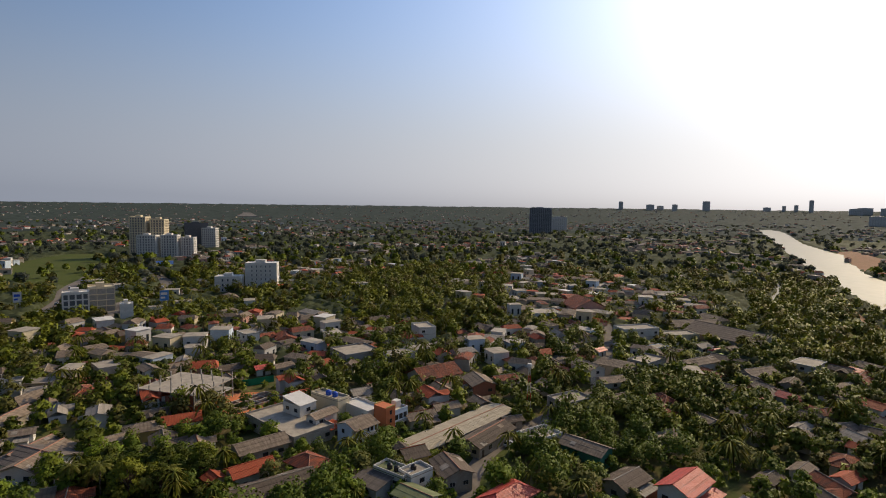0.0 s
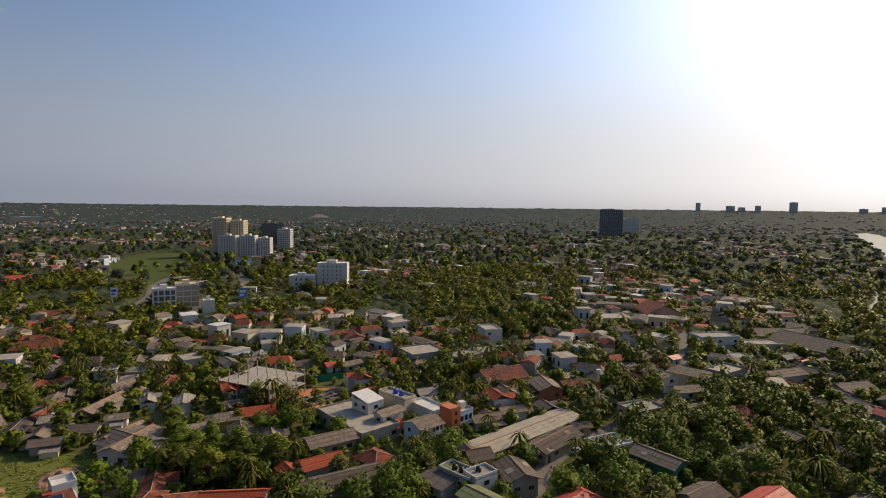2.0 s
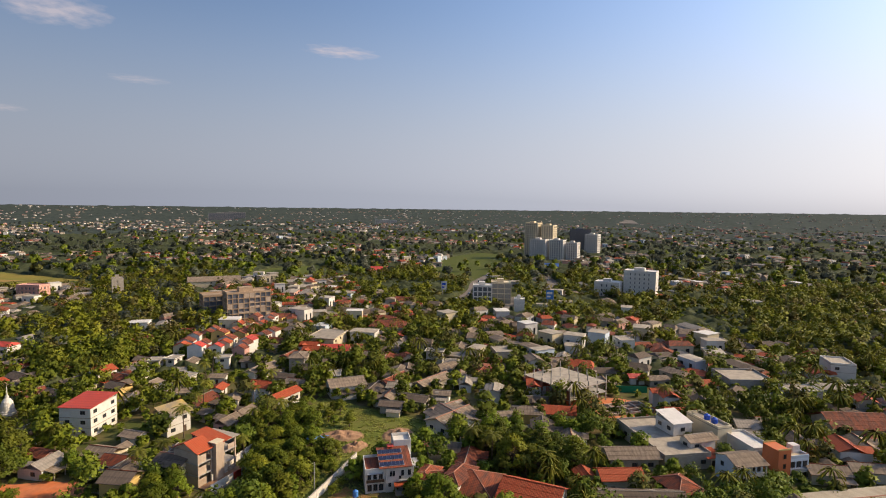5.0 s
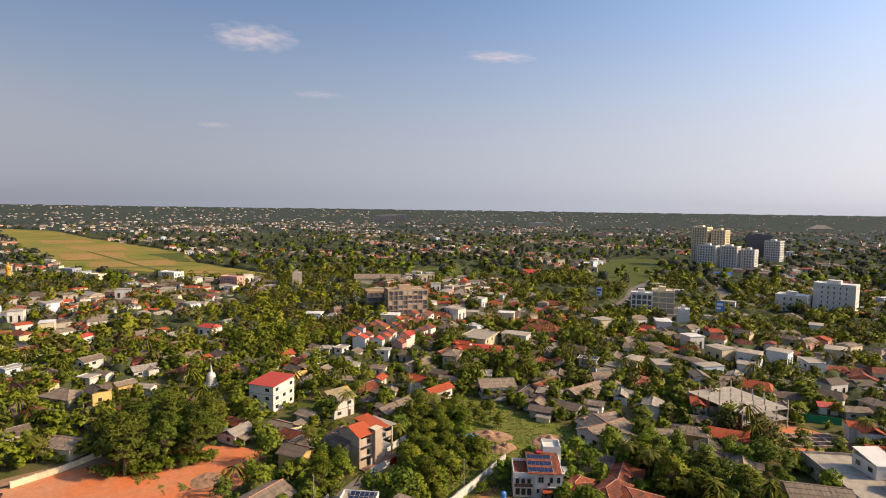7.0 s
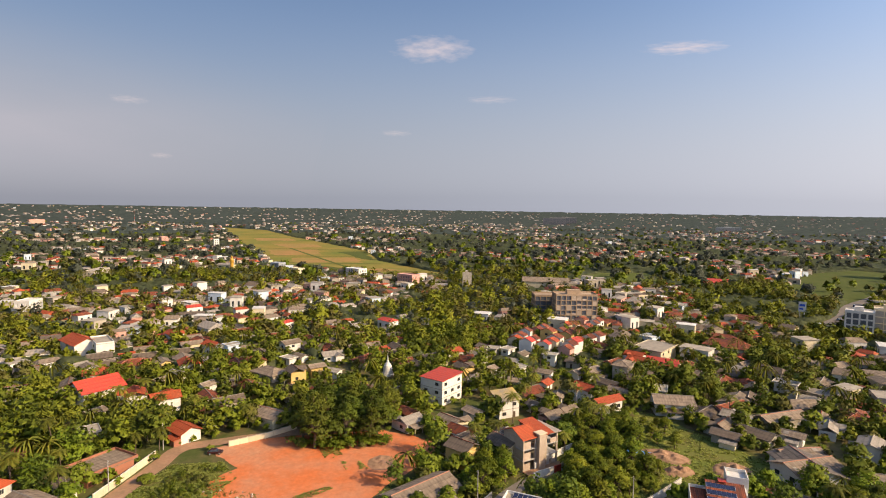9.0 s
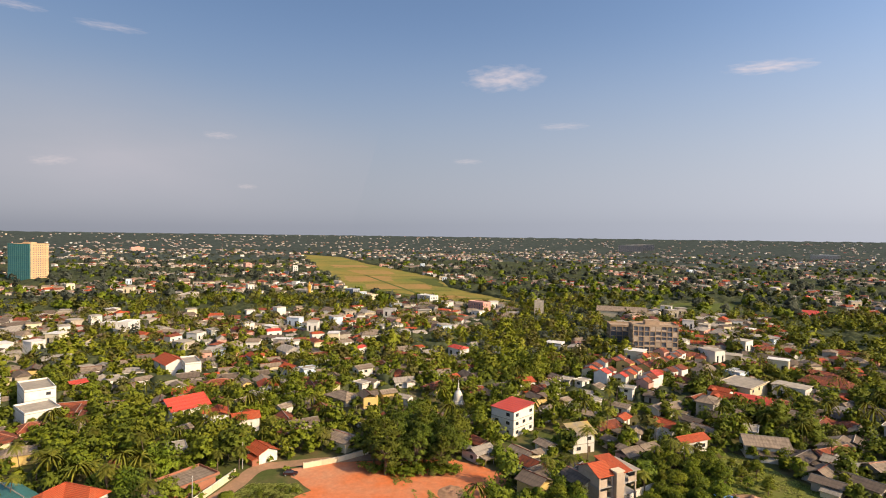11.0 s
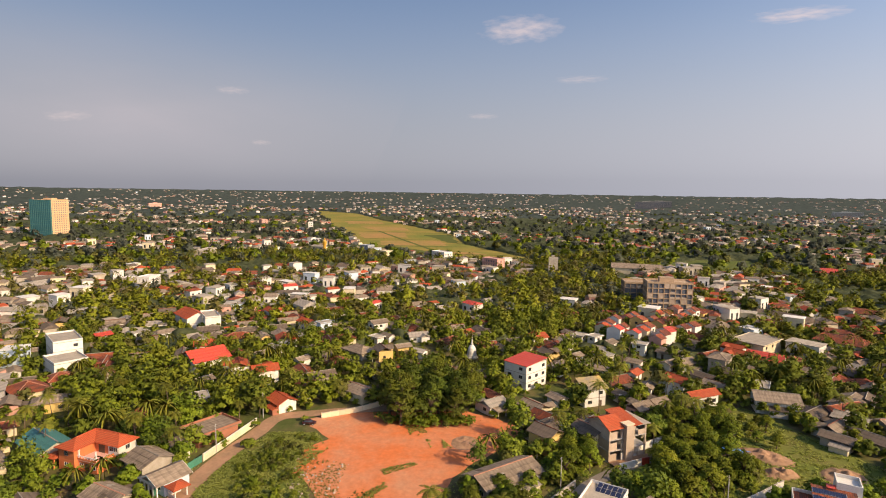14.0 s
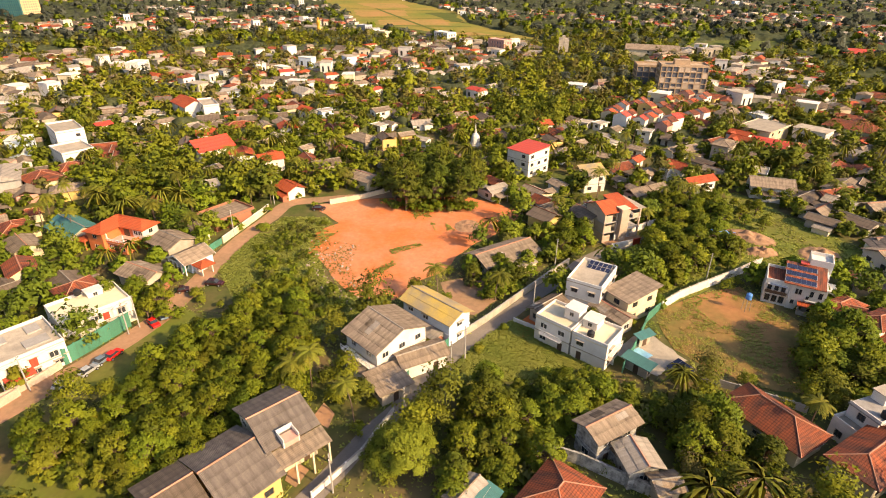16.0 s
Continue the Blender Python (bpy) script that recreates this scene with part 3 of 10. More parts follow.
def wall_run(name, pts, h, t, mat, label, category="wall", posts=None, cap=None):
    """A garden wall or fence along a line of points: panels, posts and a coping."""
    root = thing(name, place(*pts[0]), label, category)
    ox, oy = pts[0]
    for (ax, ay), (bx, by) in zip(pts, pts[1:]):
        d = math.hypot(bx - ax, by - ay)
        n = max(1, round(d / 3.0))
        m = place(ax - ox, ay - oy, 0, math.degrees(math.atan2(by - ay, bx - ax)))
        for k in range(n):
            bm = bmesh.new()
            box(bm, d * k / n + 0.14, -t / 2, -0.3, d * (k + 1) / n - 0.14, t / 2, h)
            p = part("panel", bm, mat, root)
            p.matrix_basis = m
            bm = bmesh.new()
            box(bm, d * k / n - 0.14, -t / 2 - 0.05, -0.3, d * k / n + 0.139, t / 2 + 0.05, h + 0.15)
            p = part("post", bm, posts or mat, root)
            p.matrix_basis = m
            if cap:
                bm = bmesh.new()
                box(bm, d * k / n + 0.14, -t / 2 - 0.06, h, d * (k + 1) / n - 0.14, t / 2 + 0.06, h + 0.07)
                p = part("coping", bm, cap, root)
                p.matrix_basis = m
    return root


def sheet(name, pts, z, mat, label, kind="structure", ragged=0.0, step=6.0, category=""):
    """A flush patch of ground with a slightly ragged outline."""
    line = []
    r = random.Random(len(pts) * 31 + int(abs(pts[0][0])))
    for (ax, ay), (bx, by) in zip(pts, pts[1:] + pts[:1]):
        n = max(1, int(math.hypot(bx - ax, by - ay) / step)) if ragged else 1
        for k in range(n):
            f = k / n
            line.append((ax + (bx - ax) * f + r.uniform(-ragged, ragged), ay + (by - ay) * f + r.uniform(-ragged, ragged), z))
    bm = bmesh.new()
    f = bm.faces.new([bm.verts.new(p) for p in line])
    f.normal_update()
    if f.normal.z < 0:
        f.normal_flip()
    bmesh.ops.triangulate(bm, faces=bm.faces)
    ob = part(name, bm, mat)
    return tagged(ob, label, category or name, kind=kind)


def ribbon(name, pts, width, z, mat, label, kind="structure"):
    """A road of even width along a smoothed line."""
    p = [Vector((a, b, 0)) for a, b in pts]
    line = []
    for i in range(len(p) - 1):
        p0, p1, p2, p3 = p[max(0, i - 1)], p[i], p[i + 1], p[min(len(p) - 1, i + 2)]
        for k in range(6):
            t = k / 6
            line.append(0.5 * (2 * p1 + (p2 - p0) * t + (2 * p0 - 5 * p1 + 4 * p2 - p3) * t * t + (3 * p1 - p0 - 3 * p2 + p3) * t ** 3))
    line.append(p[-1])
    verts, faces = [], []
    for i, c in enumerate(line):
        d = (line[min(i + 1, len(line) - 1)] - line[max(i - 1, 0)]).normalized()
        nrm = Vector((-d.y, d.x, 0))
        e = width / 2 * (1 + 0.12 * noise.noise(c * 0.2))
        verts += [tuple(c + nrm * e + Vector((0, 0, z))), tuple(c - nrm * e + Vector((0, 0, z)))]
        if i:
            faces.append((2 * i - 2, 2 * i - 1, 2 * i + 1, 2 * i))
    return tagged(raw(name, verts, faces, mat), label, name, kind=kind)


# ---- trees ----
def leaf_cloud(lobes, per, size, seed):
    """Leaf clumps as small bent quads on and in the lobes (centre, radii)."""
    g = np.random.default_rng(seed)
    verts, faces, soft = [], [], []
    mx, my, mz = (sum(lb[i] for lb in lobes) / len(lobes) for i in range(3))
    for (cx, cy, cz, rx, rz) in lobes:
        d = g.normal(size=(per, 3))
        d /= np.linalg.norm(d, axis=1)[:, None]
        d[:, 2] = np.where(d[:, 2] < -0.35, -d[:, 2], d[:, 2])
        rad = g.uniform(0.2, 1.45, per) ** 0.6
        c = np.stack([cx + d[:, 0] * rad * rx, cy + d[:, 1] * rad * rx, cz + d[:, 2] * rad * rz], 1)
        out = c - np.array([mx, my, mz - 1.5])
        out /= np.linalg.norm(out, axis=1)[:, None] + 1e-6
        shade = d * 0.32 + out * 0.6 + np.array([0, 0, 0.35]) + g.normal(size=(per, 3)) * 0.22
        shade /= np.linalg.norm(shade, axis=1)[:, None]
        nrm = d + g.normal(size=(per, 3)) * 0.6 + np.array([0, 0, 0.35])
        nrm /= np.linalg.norm(nrm, axis=1)[:, None]
        h = g.normal(size=(per, 3))
        u = np.cross(nrm, h)
        u /= np.linalg.norm(u, axis=1)[:, None]
        v = np.cross(nrm, u)
        s = size * g.uniform(0.6, 1.35, per)[:, None]
        k = len(verts)
        q = np.stack([c - u * s, c + u * s * 0.6 - v * s * 0.75, c + u * s * 0.5 + v * s * 0.8 - nrm * s * 0.2], 1)
        turned = np.einsum("ij,ij->i", np.cross(q[:, 1] - q[:, 0], q[:, 2] - q[:, 0]), shade) < 0
        q[turned] = q[turned][:, [0, 2, 1]]
        verts += q.reshape(-1, 3).tolist()
        soft += np.repeat(shade, 3, axis=0).tolist()
        faces += [(k + 3 * i, k + 3 * i + 1, k + 3 * i + 2) for i in range(per)]
    return verts, faces, soft


def crown_lobes(r, height, width, n):
    out = []
    for k in range(n):
        a = 2.4 * k + r.uniform(-0.4, 0.4)
        f = math.sqrt((k + 0.5) / n)
        d = width * (0.66 if n > 15 else 0.56) * f
        top = height * (0.85 - 0.46 * f * f + r.uniform(-0.2, 0.07))
        s = width * r.choice((0.16, 0.2, 0.24, 0.3, 0.36)) * (1.2 - 0.35 * f) * math.sqrt(min(2.2, 20 / n))
        out.append((d * math.cos(a), d * math.sin(a), top, s, s * r.uniform(0.6, 0.85)))
    return out


def make_tree(seed, height, width, mat, label, per=84, leaf=0.29, n=34, group="broadleaf trees"):
    r = random.Random(seed)
    root = thing("tree", place(0, 0), label, "tree", group)
    lobes = crown_lobes(r, height, width, n)
    bm = bmesh.new()
    fork = height * 0.33
    tube(bm, (0, 0, -0.3), (0.1, 0, fork), height * 0.036, height * 0.024, 8)
    for cx, cy, cz, s, sz in lobes:
        mid = Vector((cx * 0.45, cy * 0.45, fork + (cz - fork) * 0.55))
        tube(bm, (0.1, 0, fork - 0.1), mid, height * 0.014, height * 0.009, 4)
        tube(bm, mid, (cx, cy, cz), height * 0.009, height * 0.003, 3)
    part("trunk", bm, BARK, root)
    v, f, soft = leaf_cloud(lobes, per, leaf, seed)
    raw("crown", v, f, mat, root, normals=soft)
    return root


def palm_mesh(r, height, fronds=17, length=3.6):
    verts, faces = [], []
    lean = (r.uniform(-0.1, 0.1) * height, r.uniform(-0.1, 0.1) * height)
    for k in range(fronds):
        a = 2.4 * k + r.uniform(-0.2, 0.2)
        up = 1.15 - 1.75 * k / fronds
        pts = []
        for s in range(8):
            t = s / 7
            e = up - 1.25 * t * t
            rad = length * t * math.cos(max(-1.2, up * 0.6 - 0.5 * t))
            pts.append(Vector((lean[0] + rad * math.cos(a), lean[1] + rad * math.sin(a), height + length * (up * 0.55 * t - 0.62 * t * t))))
        side = Vector((-math.sin(a), math.cos(a), 0))
        for s in range(7):
            p, q = pts[s], pts[s + 1]
            wd = 0.62 * math.sin(math.pi * min(1, (s + 0.8) / 8)) + 0.1
            for sg in (-1, 1):
                for h in (0.0, 0.5):
                    b = p.lerp(q, h)
                    c = p.lerp(q, h + 0.36)
                    tip = side * sg * wd + (q - p) * 0.55 - Vector((0, 0, 0.35 * wd))
                    i = len(verts)
                    verts += [tuple(b), tuple(c), tuple(c + tip), tuple(b + tip * 0.9)]
                    faces.append((i, i + 1, i + 2, i + 3))
    return verts, faces, lean


def make_palm(seed, height):
    r = random.Random(seed)
    root = thing("palm_tree", place(0, 0), "tall coconut palm with drooping green and yellow fronds", "palm tree", "coconut palms")
    v, f, lean = palm_mesh(r, height)
    bm = bmesh.new()
    for k in range(5):
        a, b = k / 5, (k + 1) / 5
        tube(bm, (lean[0] * a * a, lean[1] * a * a, height * a - 0.3), (lean[0] * b * b, lean[1] * b * b, height * b), 0.2 - 0.07 * a, 0.2 - 0.07 * b, 7)
    part("trunk", bm, BARK, root)
    raw("fronds", v, f, PALM_LEAF, root)
    bm = bmesh.new()
    for k in range(6):
        c = Vector((lean[0] + 0.3 * math.cos(k), lean[1] + 0.3 * math.sin(k), height - 0.35))
        tube(bm, c - Vector((0, 0, 0.14)), c + Vector((0, 0, 0.14)), 0.1, 0.12, 6)
    part("coconuts", bm, MOSS_SHEET, root)
    return root


TREES = [
    make_tree(1, 11, 5.2, LEAF, "broad green tree with a dense leafy crown"),
    make_tree(2, 9, 4.6, LEAF_DARK, "dark green tree with a dense rounded crown"),
    make_tree(3, 13, 6.4, LEAF, "tall spreading green tree with an uneven crown", n=40),
    make_tree(4, 8, 4.0, LEAF_PALE, "feathery olive green tree with a loose crown", leaf=0.23, per=115),
    make_tree(5, 6, 3.2, LEAF, "small bushy green garden tree", n=20),
    make_tree(6, 12, 5.0, LEAF_DARK, "tall dark green mango tree", n=36),
]
BIG_TREE = make_tree(7, 10, 7.4, LEAF_PALE, "large feathery olive green tree beside a lane", leaf=0.16, per=500, n=52)
BUSH = make_tree(9, 2.6, 1.9, LEAF_PALE, "low scrubby green bush in the grass", per=90, leaf=0.24, n=8, group="bushes")
PALMS = [make_palm(21, 11.0), make_palm(22, 13.5), make_palm(23, 8.5)]
FIRST_USE = set()


def plant(kind, x, y, size=1.0, rot=0.0):
    m = pose(x, y, terrain(x, y), 0, 0, rot) @ Matrix.Scale(size, 4)
    if kind not in FIRST_USE:
        FIRST_USE.add(kind)
        kind.matrix_world = m
        return kind
    c = copy_thing(kind, Matrix())
    c.matrix_world = m
    return c


def hip_slab(bm, x0, x1, y0, y1, e, rise, ends=(True, True), along="x"):
    """Slopes of a hipped or gabled roof over a rectangle, as slabs of tile."""
    th = 0.16
    if along == "y":
        half = (x1 - x0) / 2
        P, Q = ((x0 + x1) / 2, y0 + (half if ends[0] else 0), e + rise), ((x0 + x1) / 2, y1 - (half if ends[1] else 0), e + rise)
        A, B, C, D = (x0, y0, e), (x1, y0, e), (x1, y1, e), (x0, y1, e)
        faces = [(B, C, Q, P), (D, A, P, Q)] + ([(A, B, P)] if ends[0] else []) + ([(C, D, Q)] if ends[1] else [])
    else:
        half = (y1 - y0) / 2
        P, Q = (x0 + (half if ends[0] else 0), (y0 + y1) / 2, e + rise), (x1 - (half if ends[1] else 0), (y0 + y1) / 2, e + rise)
        A, B, C, D = (x0, y0, e), (x1, y0, e), (x1, y1, e), (x0, y1, e)
        faces = [(A, B, Q, P), (C, D, P, Q)] + ([(D, A, P)] if ends[0] else []) + ([(B, C, Q)] if ends[1] else [])
    for f in faces:
        prism(bm, f, th)
    return P, Q


def slab_part(name, mat, root, *boxes, label=""):
    bm = bmesh.new()
    for b in boxes:
        box(bm, *b)
    return part(name, bm, mat, root, label)


def orange_house(x, y, rot):
    """L-shaped house of two storeys with a roofed terrace in its inner corner."""
    root = thing("house", place(x, y, 0, rot), "orange and white two-storey house under an L-shaped orange tile roof", "house")
    BUILT.extend(((x, y, 7.0), (x + 4.0, y - 5.5, 5.5), (x - 3.5, y - 6.0, 5.0), (x + 10.5, y + 3.5, 4.5), (x + 9.5, y - 4.0, 4.0)))
    PLANS.append((x, y, 7.0, 3.0, rot, 9.0))
    slab_part("wall", ORANGE, root, (-6.9, -2.6, -0.4, 7.1, 2.5, 3.0), (-6.3, -8.3, -0.4, -0.9, -2.6, 3.0), (-0.9, -7.2, -0.4, 5.2, -2.6, 2.85))
    slab_part("upper_wall", ORANGE, root, (-6.9, -2.6, 3.0, 3.6, 2.5, 5.7), (-6.3, -8.3, 3.0, -0.9, -2.6, 5.7))
    slab_part("white_wall", WHITE, root, (3.6, -2.63, 3.0, 7.13, 2.53, 5.7), label="white-painted upper wall")
    bm = bmesh.new()
    hip_slab(bm, -7.5, 7.8, -3.3, 3.2, 5.75, 1.7)
    part("roof", bm, ORANGE_TILE, root)
    bm = bmesh.new()
    P, Q = hip_slab(bm, -7.05, -0.2, -9.0, 0.0, 5.78, 1.7, (True, False), "y")
    part("roof", bm, ORANGE_TILE, root)
    bm = bmesh.new()
    ridge_line(bm, (-4.2, -0.05, 7.47), (4.5, -0.05, 7.47), 0.12)
    ridge_line(bm, P, Q, 0.12)
    part("ridge_cap", bm, ORANGE_TILE, root)
    terrace = slab_part("terrace", PINK, root, (-0.9, -7.5, 2.86, 5.5, -2.6, 3.05), label="tiled terrace floor")
    slab_part("parapet", ORANGE, terrace, (-0.9, -7.5, 3.05, 5.5, -7.3, 3.5), (5.3, -7.3, 3.05, 5.5, -2.63, 3.5))
    for k in range(7):
        slab_part("baluster", WHITE, terrace, (-0.6 + k, -7.46, 3.5, -0.45 + k, -7.34, 4.0))
    slab_part("rail", WHITE, terrace, (-0.9, -7.5, 4.0, 5.5, -7.3, 4.12))
    for u, v in ((-0.7, -7.2), (5.1, -7.2)):
        slab_part("column", WHITE, root, (u - 0.15, v - 0.15, 3.05, u + 0.15, v + 0.15, 5.7))
    slab_part("door_opening", TIMBER, root, (0.4, -2.72, 3.06, 2.4, -2.6, 5.1), (1.4, -7.28, 0.0, 2.8, -7.2, 2.2), label="dark timber doors")
    for u, v, z, turn in ((4.6, -2.63, 4.5, 0), (6.2, -2.63, 4.5, 0), (7.13, 0.0, 4.5, 90), (6.0, -2.6, 1.6, 0), (7.1, 0.0, 1.6, 90), (-3.6, -8.3, 4.5, 0), (-3.6, -8.3, 1.6, 0), (-6.3, -5.5, 4.5, -90), (0.2, -7.2, 1.6, 0), (4.2, -7.2, 1.6, 0), (-6.9, 0.0, 4.5, -90)):
        window(root, pose(u, v, z, 0, 0, turn), 1.3, 1.2, True)
    bm = bmesh.new()
    hip_slab(bm, -10.6, -6.6, -9.4, -5.2, 2.8, 0.9)
    part("porch_roof", bm, ORANGE_TILE, root)
    for u, v in ((-10.3, -9.1), (-10.3, -5.5), (-7.0, -9.1)):
        slab_part("porch_post", ORANGE, root, (u - 0.15, v - 0.15, -0.3, u + 0.15, v + 0.15, 2.75))
    return root


def pavilion(x, y, rot):
    root = thing("pavilion", place(x, y, 0, rot), "small open gate pavilion with an orange tile roof", "pavilion")
    BUILT.append((x, y, 3.0))
    for u in (-1.4, 1.4):
        for v in (-1.4, 1.4):
            slab_part("post", WHITE, root, (u - 0.12, v - 0.12, -0.3, u + 0.12, v + 0.12, 2.6))
    slab_part("low_wall", WHITE, root, (-1.28, -1.46, -0.2, 1.28, -1.34, 0.9), (-1.46, -1.28, -0.2, -1.34, 1.28, 0.9))
    bm = bmesh.new()
    hip_slab(bm, -2.1, 2.1, -2.1, 2.1, 2.6, 1.1)
    part("roof", bm, ORANGE_TILE, root)


def barge_house(x, y, rot):
    """Low cross gable with broad white barge boards and a white colonnade in front."""
    root = thing("house", place(x, y, 0, rot), "low grey-roofed house with white barge boards and a pillared porch", "house")
    BUILT.append((x, y, 5.0))
    PLANS.append((x, y, 3.6, 3.8, rot, 9.0))
    slab_part("wall", BLUE_WHITE, root, (-3.2, -2.4, -0.4, 3.4, 3.8, 3.3))
    for sg in (-1, 1):
        bm = bmesh.new()
        pts = [(-0.2 + sg * 4.0, -4.4, 3.2), (-0.2 + sg * 4.0, 4.4, 3.2), (-0.2, 4.4, 4.9), (-0.2, -4.4, 4.9)]
        prism(bm, pts if sg > 0 else pts[::-1], 0.14)
        part("roof", bm, ASBESTOS, root)
        for v in (-4.45, 4.41):
            bm = bmesh.new()
            q = [(-0.2 + sg * 4.1, v, 3.25), (-0.2, v, 5.0), (-0.2, v + 0.06, 5.0), (-0.2 + sg * 4.1, v + 0.06, 3.25)]
            prism(bm, q if sg < 0 else q[::-1], 0.35)
            part("barge_board", bm, WHITE, root)
    for k in range(5):
        u = -3.6 + 1.7 * k
        slab_part("pillar", WHITE, root, (u - 0.14, -4.1, -0.3, u + 0.14, -3.82, 3.15))
    slab_part("porch_beam", WHITE, root, (-3.8, -4.12, 2.75, 3.4, -3.8, 3.1))
    for u in (-1.6, 1.4):
        window(root, Matrix.Translation((u, -2.42, 1.6)), 1.3, 1.3, True)


def unfinished_house(x, y, rot):
    """Three open storeys of concrete and blockwork with a block tower, two orange roofs and a walled forecourt."""
    root = thing("house", place(x, y, 0, rot), "unfinished three-storey block house with bright orange roofs and a red gate", "house")
    BUILT.extend(((x, y, 7.0), (x + 3.5, y, 6.0)))
    PLANS.append((x, y, 6.5, 4.5, rot, 9.0))
    h = 3.0
    for s in range(3):
        z0, z1 = h * s, h * (s + 1)
        slab_part("floor_slab", CONCRETE, root, (-6.4, -4.2, z0 - 0.1, 6.4, 4.2, z0 + 0.1))
        for u in (-6.1, -2.0, 2.0, 6.1):
            for v in (-3.9, 3.9):
                slab_part("column", BLOCKWORK, root, (u - 0.2, v - 0.2, z0 + 0.1, u + 0.2, v + 0.2, z1 - 0.1))
        slab_part("block_wall", BLOCKWORK, root, (-5.9, 3.8, z0 + 0.1, 5.9, 4.0, z1 - 0.1), (-6.2, -3.7, z0 + 0.1, -6.0, 3.7, z1 - 0.1))
        slab_part("block_wall", BLOCKWORK, root, (2.2, -0.6, z0 + 0.1, 5.9, -0.4, z1 - 0.1), (-5.9, -4.0, z0 + 0.1, -3.6, -3.8, z1 - 0.9))
        if s != 1:
            slab_part("block_wall", BLOCKWORK, root, (3.6, -4.0, z0 + 0.1, 5.9, -3.8, z1 - 1.6))
    slab_part("tower_wall", BLOCKWORK, root, (-1.6, -5.3, -0.4, 0.7, -5.1, 9.9), (-1.6, -5.1, -0.4, -1.4, -3.2, 9.9), (0.5, -5.1, -0.4, 0.7, -3.2, 9.9))
    slab_part("tower_slab", CREAM, root, (-1.9, -5.5, 9.9, 1.0, -3.0, 10.1))
    slab_part("floor_slab", SLAB, root, (2.6, -4.8, 9.0, 7.0, 4.6, 9.2), label="pale concrete roof slab")
    for sg in (-1, 1):
        bm = bmesh.new()
        pts = [(-6.9, sg * 4.6, 9.1), (-1.0, sg * 4.6, 9.1), (-1.0, 0, 11.2), (-6.9, 0, 11.2)]
        prism(bm, pts if sg < 0 else pts[::-1], 0.16)
        part("roof", bm, ORANGE_TILE, root)
    bm = bmesh.new()
    for u in (-6.2, -1.3):
        v = [bm.verts.new(q) for q in ((u, -4.0, 9.0), (u, 4.0, 9.0), (u, 0, 10.9), (u + 0.18, -4.0, 9.0), (u + 0.18, 4.0, 9.0), (u + 0.18, 0, 10.9))]
        for f in ((0, 1, 2), (5, 4, 3), (0, 3, 4, 1), (1, 4, 5, 2), (2, 5, 3, 0)):
            bm.faces.new([v[i] for i in f])
    bmesh.ops.recalc_face_normals(bm, faces=bm.faces)
    part("gable_wall", bm, BLOCKWORK, root)
    bm = bmesh.new()
    prism(bm, [(-1.0, -4.8, 9.25), (4.4, -4.8, 9.25), (4.4, 4.4, 10.7), (-1.0, 4.4, 10.7)], 0.16)
    part("roof", bm, ORANGE_TILE, root)
    slab_part("upper_wall", BLOCKWORK, root, (-0.8, 3.8, 9.0, 4.2, 4.0, 10.5))
    slab_part("forecourt", DIRT, root, (-6.4, -8.4, -0.2, 7.0, -4.22, 0.35), label="bare orange-brown forecourt")
    for u0, u1, mt, nm in ((-6.6, 0.8, WHITE, "front_wall"), (0.9, 3.4, RED_SHEET, "gate"), (3.5, 7.2, WHITE, "front_wall")):
        slab_part(nm, mt, root, (u0, -8.6, -0.3, u1, -8.42, 2.0))
    return root


